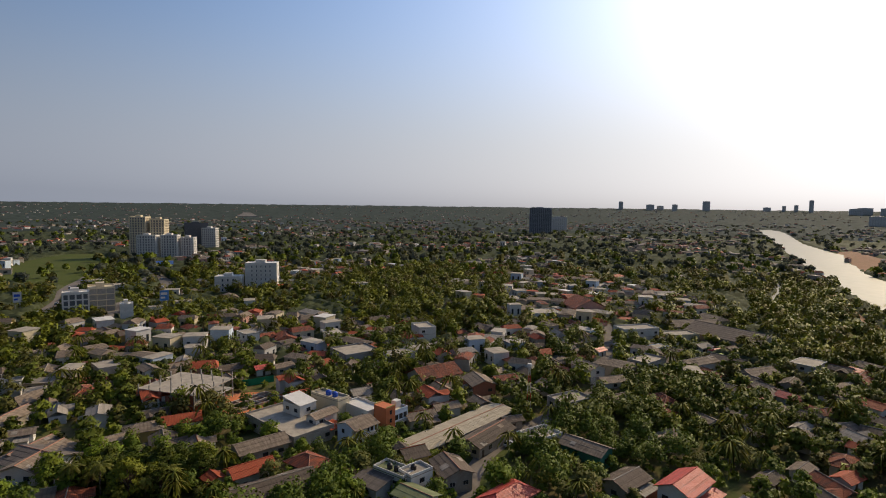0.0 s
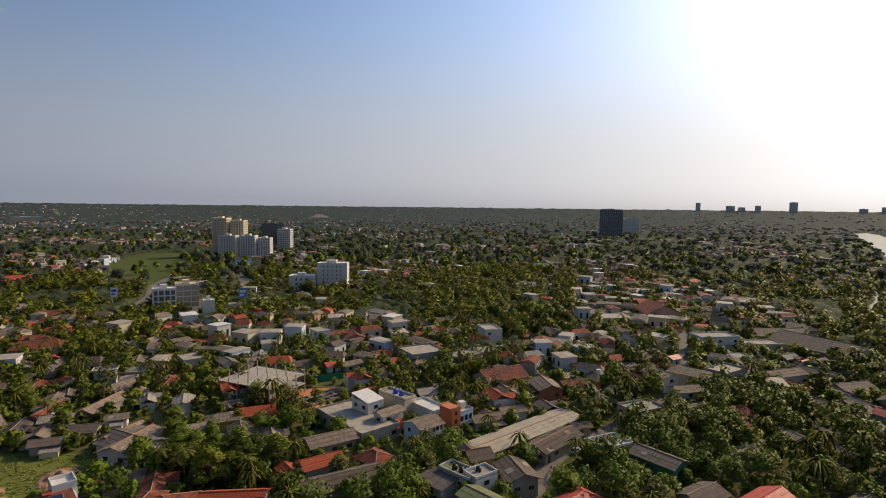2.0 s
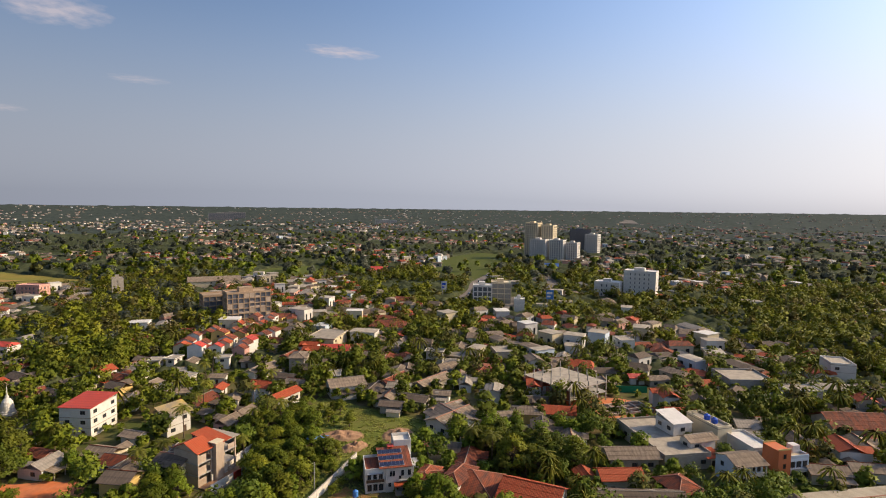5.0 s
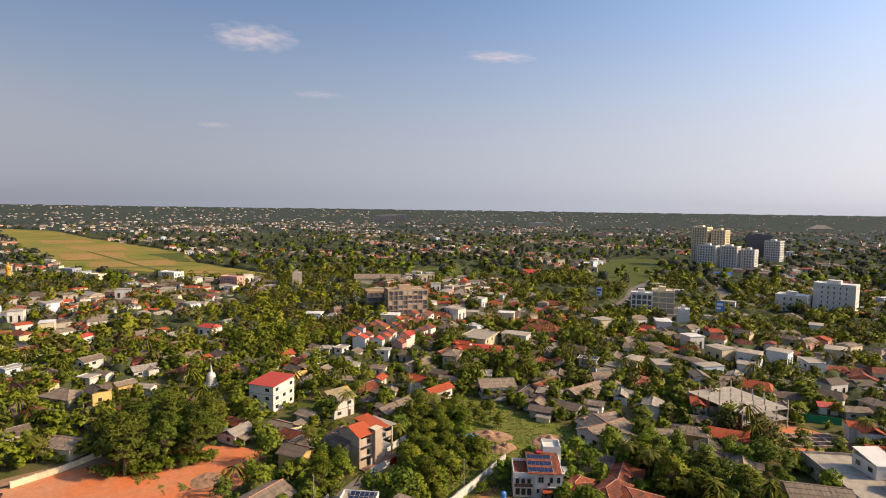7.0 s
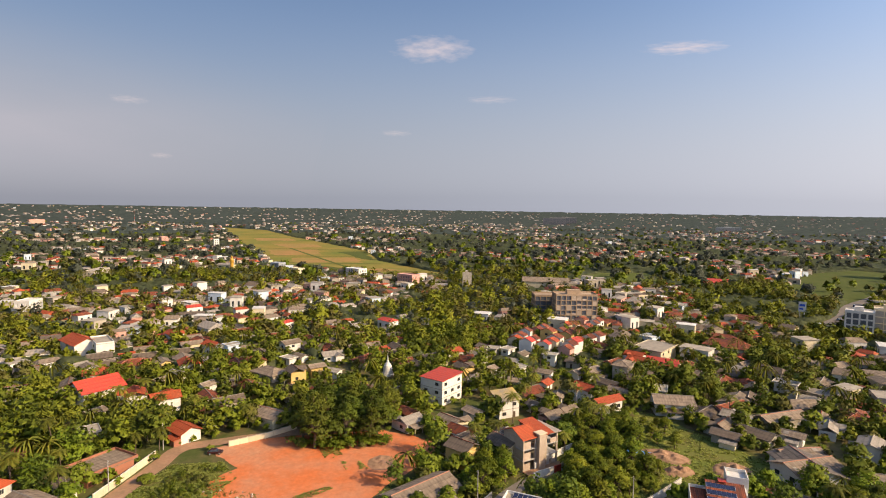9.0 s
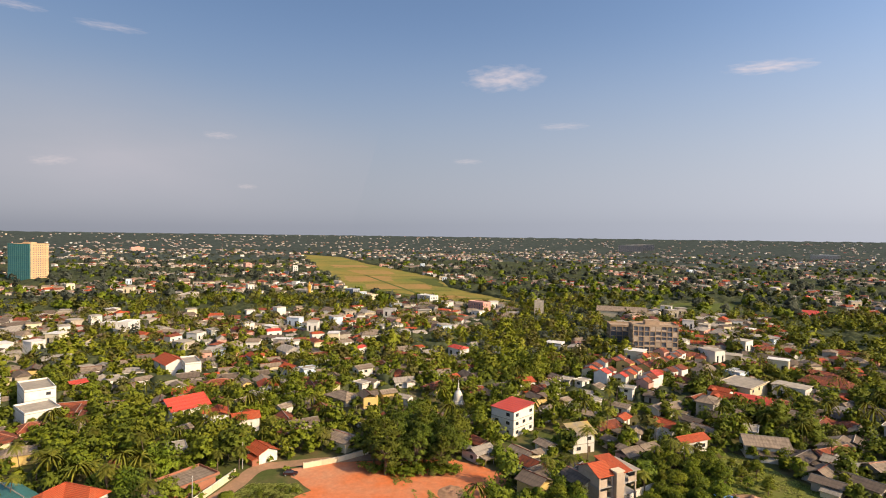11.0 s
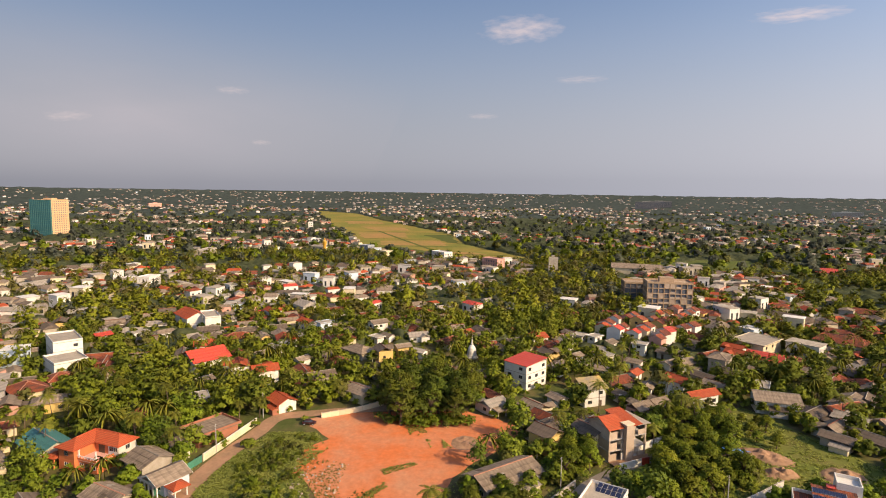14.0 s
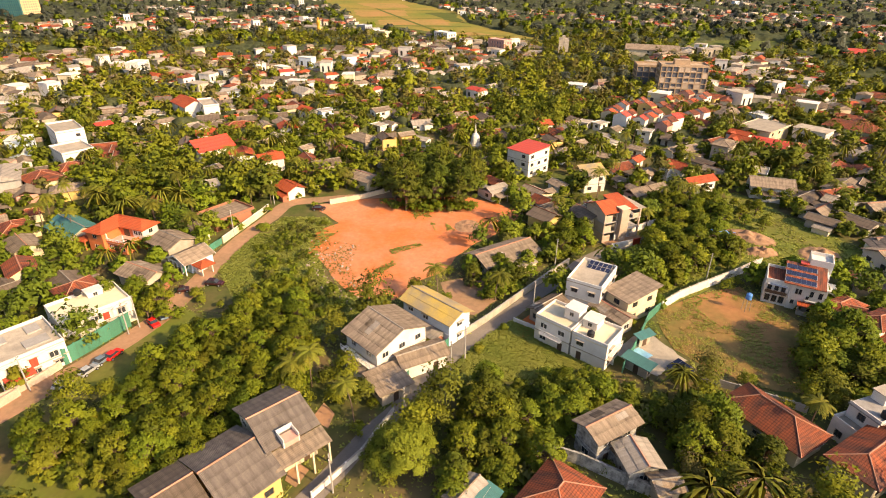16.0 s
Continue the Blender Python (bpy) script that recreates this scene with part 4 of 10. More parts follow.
def terraced_house(x, y, rot):
    """White house: a lower block with a roof terrace, a main block under a tiled slope with solar panels, a stair tower."""
    root = thing("house", place(x, y, 0, rot), "white terraced house with rows of solar panels and stair tower", "house")
    BUILT.extend(((x, y, 6.5), (x + 3.0, y + 3.6, 4.5), (x - 1.5, y + 7.0, 4.0)))
    PLANS.append((x, y, 6.2, 4.2, rot, 9.0))
    slab_part("wall", WHITE, root, (-6.0, -4.0, -0.4, -1.0, 4.0, 5.5))
    slab_part("terrace_floor", TILE, root, (-5.8, -3.8, 5.5, -1.2, 3.8, 5.54))
    slab_part("parapet", WHITE, root, (-6.0, -4.0, 5.5, -1.0, -3.82, 6.2), (-6.0, 3.82, 5.5, -1.0, 4.0, 6.2), (-6.0, -3.82, 5.5, -5.82, 3.82, 6.2))
    slab_part("wall", WHITE, root, (-1.0, -4.3, -0.4, 6.0, 4.0, 6.4))
    slab_part("gable_wall", WHITE, root, (5.7, 0.0, 6.4, 6.0, 4.0, 7.3), (-1.0, 3.8, 6.4, 5.7, 4.0, 7.8))
    bm = bmesh.new()
    prism(bm, [(-2.6, -4.9, 6.5), (5.6, -4.9, 6.5), (5.6, 3.9, 8.0), (-2.6, 3.9, 8.0)], 0.16)
    part("roof", bm, TILE, root)
    for k in range(3):
        y0, y1 = -4.2 + 2.6 * k, -2.6 + 2.6 * k
        rack = Matrix.Translation((0.6, (y0 + y1) / 2, 6.72 + 0.17 * (y0 + 4.2) + 0.14)) @ pose(0, 0, 0, 9.7, 0, 0)
        bm = bmesh.new()
        box(bm, -3.1, -0.86, -0.06, 3.1, 0.86, -0.01)
        p = part("panel_frame", bm, GREY_CLAD, root)
        p.matrix_basis = rack
        for j in range(6):
            bm = bmesh.new()
            box(bm, -3.0 + j * 1.0 + 0.03, -0.8, 0.0, -2.0 + j * 1.0 - 0.03, 0.8, 0.03)
            p = part("solar_panel", bm, SOLAR, root)
            p.matrix_basis = rack
    slab_part("tower_wall", WHITE, root, (2.0, 4.0, -0.4, 6.6, 9.0, 8.7))
    slab_part("tower_parapet", WHITE, root, (2.0, 4.0, 8.7, 6.6, 4.18, 9.5), (2.0, 8.82, 8.7, 6.6, 9.0, 9.5), (2.0, 4.18, 8.7, 2.18, 8.82, 9.5), (6.42, 4.18, 8.7, 6.6, 8.82, 9.5))
    slab_part("stair_roof", RED_SHEET, root, (0.2, 3.0, 8.2, 1.9, 5.0, 8.35))
    slab_part("stair_wall", WHITE, root, (0.4, 4.02, 5.0, 1.8, 4.8, 8.2))
    slab_part("low_wall", WHITE, root, (6.7, 2.0, -0.3, 9.0, 8.0, 2.6))
    slab_part("balcony_floor", WHITE, root, (-5.8, -4.9, 2.9, -1.4, -4.0, 3.05))
    slab_part("balcony_rail", TIMBER, root, (-5.8, -4.92, 3.05, -1.4, -4.84, 3.8))
    slab_part("sunshade", GREY_CLAD, root, (-5.6, -4.7, 5.0, -1.6, -4.0, 5.1))
    slab_part("porch_roof", ORANGE_TILE, root, (1.0, -6.6, 2.3, 4.6, -4.32, 2.45))
    slab_part("porch_wall", PALE, root, (1.2, -6.4, -0.3, 1.4, -4.4, 2.3), (4.2, -6.4, -0.3, 4.4, -4.4, 2.3), (1.4, -6.4, -0.3, 4.2, -6.25, 1.1))
    slab_part("canopy", GREY_CLAD, root, (2.2, -5.0, 3.0, 5.6, -4.32, 3.1))
    for u, z, w_, h_ in ((-5.0, 4.1, 0.9, 1.3), (-3.6, 4.1, 0.9, 1.3), (-2.2, 4.1, 0.9, 1.3), (-4.9, 1.4, 1.1, 1.7), (-3.5, 1.4, 1.1, 1.7), (-2.1, 1.4, 1.1, 1.7)):
        window(root, Matrix.Translation((u, -4.02, z)), w_, h_)
    for u, z, w_, h_ in ((0.3, 4.7, 0.55, 1.3), (1.0, 4.7, 0.55, 1.3), (3.2, 4.7, 0.7, 1.4), (4.9, 4.7, 0.8, 1.5), (0.0, 1.9, 0.7, 1.0), (2.6, 3.6, 0.6, 0.8), (3.6, 1.2, 0.8, 2.0), (4.8, 1.2, 0.8, 2.0)):
        window(root, Matrix.Translation((u, -4.32, z)), w_, h_)


def stepped_house(x, y, rot):
    """Modern white house that steps back in roof terraces with parapets, rails and dark glazing."""
    root = thing("house", place(x, y, 0, rot), "modern white two-storey house with stepped roof terraces", "house")
    BUILT.append((x, y, 5.6))
    PLANS.append((x, y, 5.8, 3.0, rot, 9.0))
    slab_part("wall", WHITE, root, (-5.7, -2.9, -0.4, 5.7, 2.9, 3.5))
    slab_part("terrace_floor", SLAB, root, (-5.5, -2.7, 3.5, 5.5, 2.7, 3.54))
    slab_part("parapet", WHITE, root, (-5.7, -2.9, 3.5, 5.7, -2.74, 4.3), (-5.7, 2.74, 3.5, 5.7, 2.9, 4.3), (-5.7, -2.74, 3.5, -5.54, 2.74, 4.3), (5.54, -2.74, 3.5, 5.7, 2.74, 4.3))
    slab_part("upper_wall", WHITE, root, (-3.2, -2.2, 3.54, 3.6, 2.7, 6.3))
    slab_part("roof_slab", CONCRETE, root, (-3.7, -2.7, 6.3, 4.1, 2.72, 6.5))
    slab_part("parapet", WHITE, root, (-3.6, -2.6, 6.5, 4.0, -2.44, 7.0), (-3.6, -2.44, 6.5, -3.44, 2.6, 7.0), (3.84, -2.44, 6.5, 4.0, 2.6, 7.0))
    slab_part("stair_room", WHITE, root, (0.8, 0.2, 6.5, 3.4, 2.4, 8.3))
    slab_part("stair_roof", SLAB, root, (0.6, 0.0, 8.3, 3.6, 2.6, 8.45))
    slab_part("awning", TILE, root, (-5.5, -3.9, 2.7, -1.8, -2.92, 2.85))
    slab_part("terrace_rail", GREY_CLAD, root, (-5.6, -2.86, 4.3, -3.3, -2.8, 4.8), (3.7, -2.86, 4.3, 5.6, -2.8, 4.8))
    slab_part("wall_band", GREY_CLAD, root, (-3.22, -2.24, 4.4, 3.62, -2.2, 4.6))
    for u, v, z, w_, h_ in ((-4.4, -2.92, 1.5, 1.5, 1.7), (-1.4, -2.92, 1.5, 1.3, 1.7), (1.4, -2.92, 1.5, 1.3, 1.7), (4.2, -2.92, 1.5, 1.5, 1.7), (-2.0, -2.22, 5.1, 1.5, 1.5), (0.3, -2.22, 5.1, 1.2, 1.5), (2.5, -2.22, 5.1, 1.3, 1.5)):
        window(root, Matrix.Translation((u, v, z)), w_, h_)
    for u, z in ((-1.4, 1.6), (1.2, 1.6), (0.4, 5.1)):
        for sg in (-1, 1):
            at = (3.62 if sg > 0 else -3.22) if z > 4 else 5.72 * sg
            window(root, pose(at, u, z, 0, 0, 90 * sg), 1.2, 1.3)


def balcony_house(x, y, rot):
    """White gabled house of two storeys with a deep balcony along one side."""
    root = thing("house", place(x, y, 0, rot), "white two-storey house with a tan sheet roof and open balconies", "house")
    BUILT.append((x, y, 5.6))
    PLANS.append((x, y, 4.4, 4.0, rot, 9.0))
    slab_part("wall", BLUE_WHITE, root, (-4.4, -2.6, -0.4, 4.4, 4.0, 5.9))
    bm = bmesh.new()
    for u in (-4.4, 4.2):
        v = [bm.verts.new(q) for q in ((u, -4.0, 5.9), (u, 4.0, 5.9), (u, 0, 7.3), (u + 0.2, -4.0, 5.9), (u + 0.2, 4.0, 5.9), (u + 0.2, 0, 7.3))]
        for f in ((0, 1, 2), (5, 4, 3), (0, 3, 4, 1), (1, 4, 5, 2), (2, 5, 3, 0)):
            bm.faces.new([v[i] for i in f])
    bmesh.ops.recalc_face_normals(bm, faces=bm.faces)
    part("gable_wall", bm, BLUE_WHITE, root)
    for sg in (-1, 1):
        bm = bmesh.new()
        pts = [(-4.8, sg * 4.6, 5.85), (4.8, sg * 4.6, 5.85), (4.8, 0, 7.5), (-4.8, 0, 7.5)]
        prism(bm, pts if sg < 0 else pts[::-1], 0.14)
        part("roof", bm, ASBESTOS, root)
        slab_part("barge_board", WHITE, root, (sg * 4.86 - 0.05, -0.2, 7.3, sg * 4.86 + 0.05, 0.2, 7.6))
    for z in (0.0, 2.9):
        slab_part("balcony_floor", WHITE, root, (-4.4, -4.1, z - 0.1, 4.4, -2.6, z + 0.1))
        slab_part("balcony_rail", WHITE, root, (-4.4, -4.1, z + 0.1, -0.4, -3.95, z + 0.95), (0.6, -4.1, z + 0.1, 4.4, -3.95, z + 0.95))
        for u in (-4.2, -0.1, 4.2):
            slab_part("column", WHITE, root, (u - 0.16, -4.05, z + 0.1, u + 0.16, -3.73, z + 2.8))
        for u in (-3.0, -1.2, 1.6, 3.2):
            window(root, Matrix.Translation((u, -2.62, z + 1.4)), 1.0, 1.8)
    for z in (1.6, 4.5):
        window(root, pose(-4.42, 1.4, z, 0, 0, -90), 1.1, 1.2)


def pier_house(x, y, rot):
    """Narrow modern house: a tall orange pier and a pale blue glazed wing with a roof terrace."""
    root = thing("house", place(x, y, 0, rot), "modern house with a bright orange pier and pale blue wing", "house")
    BUILT.extend(((x, y, 3.6), (x + 4.4, y + 2.6, 4.0)))
    PLANS.append((x + 2.4, y + 1.4, 5.0, 3.2, rot, 9.0))
    slab_part("pier_wall", ORANGE, root, (-2.4, -2.6, -0.4, 1.4, 2.8, 8.8))
    slab_part("roof_rim", YELLOW, root, (-2.4, -2.6, 8.8, 1.4, -2.4, 9.2), (-2.4, 2.6, 8.8, 1.4, 2.8, 9.2))
    slab_part("wing_wall", BLUE_WHITE, root, (1.4, -2.2, -0.4, 7.4, 2.8, 6.2))
    slab_part("terrace_floor", CREAM, root, (1.6, -2.0, 6.2, 7.2, 2.6, 6.24))
    slab_part("parapet", BLUE_WHITE, root, (1.42, -2.2, 6.2, 7.4, -2.02, 7.0), (1.42, 2.62, 6.2, 7.4, 2.8, 7.0), (7.22, -2.02, 6.2, 7.4, 2.62, 7.0))
    slab_part("roof_room", WHITE, root, (4.8, 0.4, 6.24, 7.0, 2.5, 8.4))
    slab_part("balcony_floor", WHITE, root, (2.0, -3.2, 2.9, 7.2, -2.2, 3.05))
    slab_part("balcony_rail", GREY_CLAD, root, (2.0, -3.22, 3.05, 7.2, -3.14, 3.9))
    for u in (2.4, 4.3, 6.2):
        for z in (1.5, 4.6):
            window(root, Matrix.Translation((u, -2.22, z)), 1.4, 1.7)
    for z in (2.0, 4.6, 7.2):
        window(root, Matrix.Translation((-0.5, -2.62, z)), 0.8, 1.3)


BUILT = [(-80, 136, 8), (-66, 134, 7), (-73, 125, 7), (-88, 130, 6)]
PLANS = []
STREET_HOUSES = []
OPEN = []
LANES = []


def street_house(x, y, l, w, rot, eave, roof, rm, wm):
    """Notes a house of the farther streets, which are built as one mesh."""
    STREET_HOUSES.append((x, y, l, w, rot, eave, 0.15 if roof == "flat" else w * 0.2, wm, rm))
    BUILT.append((x, y, 0.5 * math.hypot(l, w) * 0.85))


def inside(x, y, poly):
    hit = False
    for (ax, ay), (bx, by) in zip(poly, poly[1:] + poly[:1]):
        if (ay > y) != (by > y) and x < (bx - ax) * (y - ay) / (by - ay) + ax:
            hit = not hit
    return hit


def near_line(x, y, line, d):
    for (ax, ay), (bx, by) in zip(line, line[1:]):
        ux, uy = bx - ax, by - ay
        t = max(0.0, min(1.0, ((x - ax) * ux + (y - ay) * uy) / (ux * ux + uy * uy)))
        if math.hypot(x - ax - t * ux, y - ay - t * uy) < d:
            return True
    return False


# ---- ground ----
def ground_sheet():
    rings = [0, 15, 30, 45, 60, 80, 100, 130, 160, 200, 250, 300, 380, 460, 560, 700, 850, 1000, 1300, 1600, 1900, 2200, 2500, 2800, 3100, 3400, 3700, 4000, 4300, 4600, 4900]
    n = 96
    verts, faces = [(0, 0, 0)], []
    for r in rings[1:]:
        for k in range(n):
            a = 2 * math.pi * k / n
            x, y = r * math.cos(a), r * math.sin(a)
            verts.append((x, y, terrain(x, y)))
    for k in range(n):
        faces.append((0, 1 + k, 1 + (k + 1) % n))
    for i in range(len(rings) - 2):
        a, b = 1 + i * n, 1 + (i + 1) * n
        for k in range(n):
            faces.append((a + k, b + k, b + (k + 1) % n, a + (k + 1) % n))
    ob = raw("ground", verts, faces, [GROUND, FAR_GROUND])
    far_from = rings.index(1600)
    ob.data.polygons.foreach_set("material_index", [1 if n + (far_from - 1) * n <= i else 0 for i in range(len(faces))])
    tagged(ob, "green and brown town ground reaching the horizon", "ground", kind="structure")


def patch(name, pts, z, mat, label, ragged=0.0, step=6.0):
    OPEN.append(pts)
    return sheet(name, pts, z, mat, label, ragged=ragged, step=step)


def road(name, pts, width, z, mat, label):
    LANES.append((pts, width / 2))
    return ribbon(name, pts, width, z, mat, label)


ground_sheet()
RED_FIELD = [(-169.8, -11.7), (-172.5, 2.9), (-170.0, 25.2), (-169.0, 38.5), (-153.9, 52.6), (-147.2, 48.7), (-140.4, 40.8), (-130.5, 28.6), (-121.1, 22.3), (-116.1, 14.4), (-109.3, 8.2), (-109.1, 2.2), (-116.4, -4.1), (-126.6, -6.9), (-135.4, -12.9), (-149.3, -11.1), (-154.2, -4.6), (-161.2, -8.8)]
patch("earth_field", RED_FIELD, 0.06, EARTH, "bare field of red laterite earth", 0.8, 3.0)
patch("grass_verge", [(-161.0, -21.6), (-159.0, -8.8), (-148.3, -4.6), (-138.4, -10.8), (-119.6, -7.5), (-110.6, 0.4), (-106.8, 1.5), (-99.0, -4.9), (-96.8, -9.5), (-107.8, -25.8), (-132.8, -36.3), (-144.8, -29.4)], 0.03, GRASS, "rough green grass beside the red field", 0.6, 3.0)
SCRUB_LOT = [(-89.0, 63.5), (-81.6, 62.4), (-76.3, 65.1), (-71.1, 68.4), (-67.6, 73.0), (-64.9, 80.6), (-71.6, 89.0), (-81.8, 95.7), (-88.3, 94.9), (-94.7, 91.9), (-101.6, 91.7), (-100.6, 81.9), (-94.9, 65.4)]
patch("scrub_lot", SCRUB_LOT, 0.05, SCRUB, "vacant lot of dry scrub and bare earth")
patch("green_lot", [(-125.6, 70.6), (-137.1, 92.3), (-159.2, 130.2), (-130.2, 136.4), (-115.0, 137.7), (-98.0, 128.0), (-106.7, 109.7), (-110.7, 104.5), (-97.0, 70.9)], 0.04, GRASS, "overgrown green lot behind a white wall", 0.5, 4.0)
patch("grass_lot", [(-91.3, 24.2), (-97.3, 33.7), (-80.4, 46.7), (-76.7, 37.2), (-77.7, 21.0), (-78.9, 13.7)], 0.05, GRASS, "overgrown grassy plot beside the lane", 0.4, 3.0)
patch("grass_verge", [(-88.4, -53.8), (-96.3, -52.3), (-103.2, -49.3), (-110.6, -46.2), (-114.6, -42.8), (-110.3, -35.8), (-101.6, -39.6), (-94.0, -43.4), (-86.8, -44.2)], 0.055, GRASS, "trampled grass verge beside the dirt road", 0.25, 2.0)
patch("lawn", [(-60.0, -48.0), (-66.0, -55.0), (-71.8, -54.0), (-71.0, -48.5), (-67.0, -40.0), (-61.8, -35.0)], 0.05, GRASS, "mown green lawn under trees", 0.3, 2.0)
patch("yard", [(-82.4, 49.6), (-87.0, 55.9), (-87.5, 60.3), (-77.6, 62.9), (-74.1, 54.9), (-77.7, 51.5)], 0.12, SLAB, "small paved back yard beside a modern white house", 0.25, 2.0)
patch("yard", [(-51.3, 51.5), (-53.1, 55.3), (-50.9, 58.7), (-47.8, 62.1), (-44.5, 64.0), (-46.8, 47.4)], 0.13, DIRT, "bare brown yard under a large tree", 0.25, 2.0)
patch("yard", [(-61.5, -13.3), (-65.2, -12.3), (-62.8, -9.6), (-59.7, -11.2)], 0.14, DIRT, "pink paved forecourt of a yellow house", 0.25, 2.0)
patch("yard", [(-73.7, -9.5), (-77.1, -7.5), (-74.0, -5.8), (-70.9, -7.1)], 0.15, DIRT, "strip of bare earth beside a grey-roofed house", 0.25, 2.0)
patch("yard", [(-92.6, 32.2), (-96.4, 34.8), (-98.8, 38.4), (-97.4, 39.6), (-91.4, 36.6), (-90.0, 33.4)], 0.16, EARTH, "tiled red forecourt of a white house", 0.25, 2.0)
patch("earth_yard", [(-115.3, 19.8), (-116.4, 30.1), (-105.6, 31.6), (-99.6, 24.8), (-103.8, 20.5)], 0.07, DIRT, "bare earth yard behind a wall", 0.4, 3.0)
patch("paddy_field", [(-2067, -118), (-1782, 43), (-1373, 91), (-910, 179), (-738, 161), (-547, 204), (-519, 176), (-567, 106), (-687, 20), (-996, -4)], 0.3, PADDY, "broad field of ripening paddy", 4.0, 25.0)
for plot_ in ([(-960, 22), (-966, 104), (-850, 96), (-845, 28)], [(-795, 48), (-790, 140), (-715, 132), (-725, 50)], [(-1330, 2), (-1310, 78), (-1215, 88), (-1210, 8)], [(-1120, 30), (-1110, 110), (-1010, 120), (-1000, 60)], [(-640, 85), (-640, 150), (-610, 158), (-600, 100)]):
    sheet("stubble_plot", plot_, 0.36, PADDY_BROWN, "harvested brown plot in the paddy field", ragged=3.0, step=15.0)
for plot_ in ([(-700, 32), (-712, 62), (-620, 112), (-575, 128), (-568, 112)], [(-590, 150), (-575, 190), (-548, 198), (-526, 176), (-545, 150)], [(-900, 128), (-905, 170), (-745, 156), (-760, 142)]):
    sheet("green_plot", plot_, 0.37, MEADOW, "green plot at the edge of the paddy field", ragged=3.0, step=15.0)
patch("meadow", [(-499, 313), (-546, 379), (-534, 435), (-468, 413), (-439, 357), (-446, 303)], 0.25, MEADOW, "green marsh meadow among trees", 4.0, 20.0)
patch("marsh", [(-444, 552), (-492, 663), (-503, 744), (-465, 751), (-396, 661), (-344, 533), (-321, 500), (-301, 448), (-351, 460), (-382, 474)], 0.2, MEADOW, "green marsh beside the main road", 4.0, 20.0)
patch("river", [(1075, 1903), (1162, 1974), (1092, 1783), (951, 1514), (754, 1161), (671, 971), (633, 875), (551, 751), (473, 617), (439, 545), (389, 441), (300, 280), (250, 290), (300, 370), (318, 411), (344, 467), (401, 585), (432, 652), (525, 832), (712, 1189)], 0.4, WATER, "wide calm river reflecting a bright sky", 3.0, 30.0)
patch("river_bank", [(665, 934), (717, 965), (660, 845), (634, 782), (483, 618), (497, 658), (609, 843)], 0.35, DIRT, "bare brown bank of the river", 3.0, 15.0)
patch("building_site", [(-82.8, 200.1), (-58.7, 202.0), (-55.3, 188.4), (-67.7, 180.3), (-90.4, 183.5)], 0.05, EARTH, "excavated red earth of a building site", 0.8, 4.0)
road("dirt_road", [(-79.3, -65.7), (-87.8, -59.2), (-97.9, -51.3), (-109.6, -43.8), (-122.0, -39.5), (-130.0, -37.1), (-145.3, -32.5), (-161.6, -25.0), (-171.2, -20.6), (-173.2, -11.8), (-174.2, 14.3), (-170.8, 36.9)], 5.0, 0.09, DIRT, "dusty brown unpaved road")
road("lane", [(-40.0, -26.0), (-53.8, -12.9), (-61.4, -6.0), (-69.0, 0.5), (-75.0, 6.8), (-81.6, 11.8), (-89.0, 19.7), (-99.3, 32.8), (-106.7, 42.0), (-112.0, 49.2), (-121.6, 61.7), (-129.2, 78.4), (-134.5, 91.5)], 3.7, 0.08, ASPHALT, "narrow worn asphalt lane between garden walls")
road("main_road", [(-246, 330), (-266, 383), (-300, 440), (-331, 517), (-420, 700)], 12.0, 0.3, ASPHALT, "wide town road with traffic")
road("town_road", [(-200, 330), (-222, 372), (-218, 417), (-240, 480), (-288, 548), (-325, 641)], 11.0, 0.32, ASPHALT, "wide town street between shops")
road("side_road", [(5, 120), (12, 150), (35, 180), (60, 210), (80, 260), (100, 330)], 5.0, 0.1, ASPHALT, "narrow asphalt side road")
road("river_track", [(329, 465), (294, 398), (268, 347), (256, 315)], 5.0, 0.2, DIRT, "earth track along the river bank")
road("creek", [(322, 535), (294, 478), (271, 447), (251, 419), (242, 401)], 5.0, 0.15, WATER, "small creek between green banks")
for k_, (x0_, y0_, x1_, y1_) in enumerate(((-1000, 10, -930, 170), (-840, 20, -800, 160), (-730, 40, -700, 155), (-650, 60, -600, 180), (-1250, 5, -1200, 100), (-1500, -30, -1480, 75), (-990, 60, -560, 120))):
    tagged(ribbon("paddy_bund", [(x0_, y0_), ((x0_ + x1_) / 2 + 6, (y0_ + y1_) / 2), (x1_, y1_)], 5.0, 0.42, MEADOW, "grassy bund between paddy plots"), kind="structure")


# ---- buildings ----
house_a = house(-89.6, 4.6, 10.9, 13.8, 35, 6.0, "gable", ASBESTOS, WHITE, "two-storey white house with a weathered grey sheet roof", keep=True)
house(-84.4, 10.7, 10.4, 5.8, 108, 3.2, "gable", ASBESTOS, WHITE, "low white wing with a grey sheet roof beside a driveway", keep=True)
house(-97.0, 15.7, 14.9, 7.7, 37, 5.5, "gable", LICHEN_SHEET, BLUE_WHITE, "pale blue house with a yellow-stained mossy roof", rise=1.6, keep=True)
house(-122.6, 37.5, 9.9, 18.3, 24, 3.0, "gable", ASBESTOS, PALE, "low grey-roofed house at the edge of the red earth field")
house_w = house(-88.6, 40.6, 8.2, 7.4, 38, 5.6, "flat", CREAM, WHITE, "modern white flat-roofed house block with a parapet", over=0.05, keep=True)
house_v = house(-82.5, 45.6, 7.4, 7.4, 41, 5.4, "flat", CREAM, WHITE, "modern white flat-roofed block with balconies", over=0.05, keep=True)
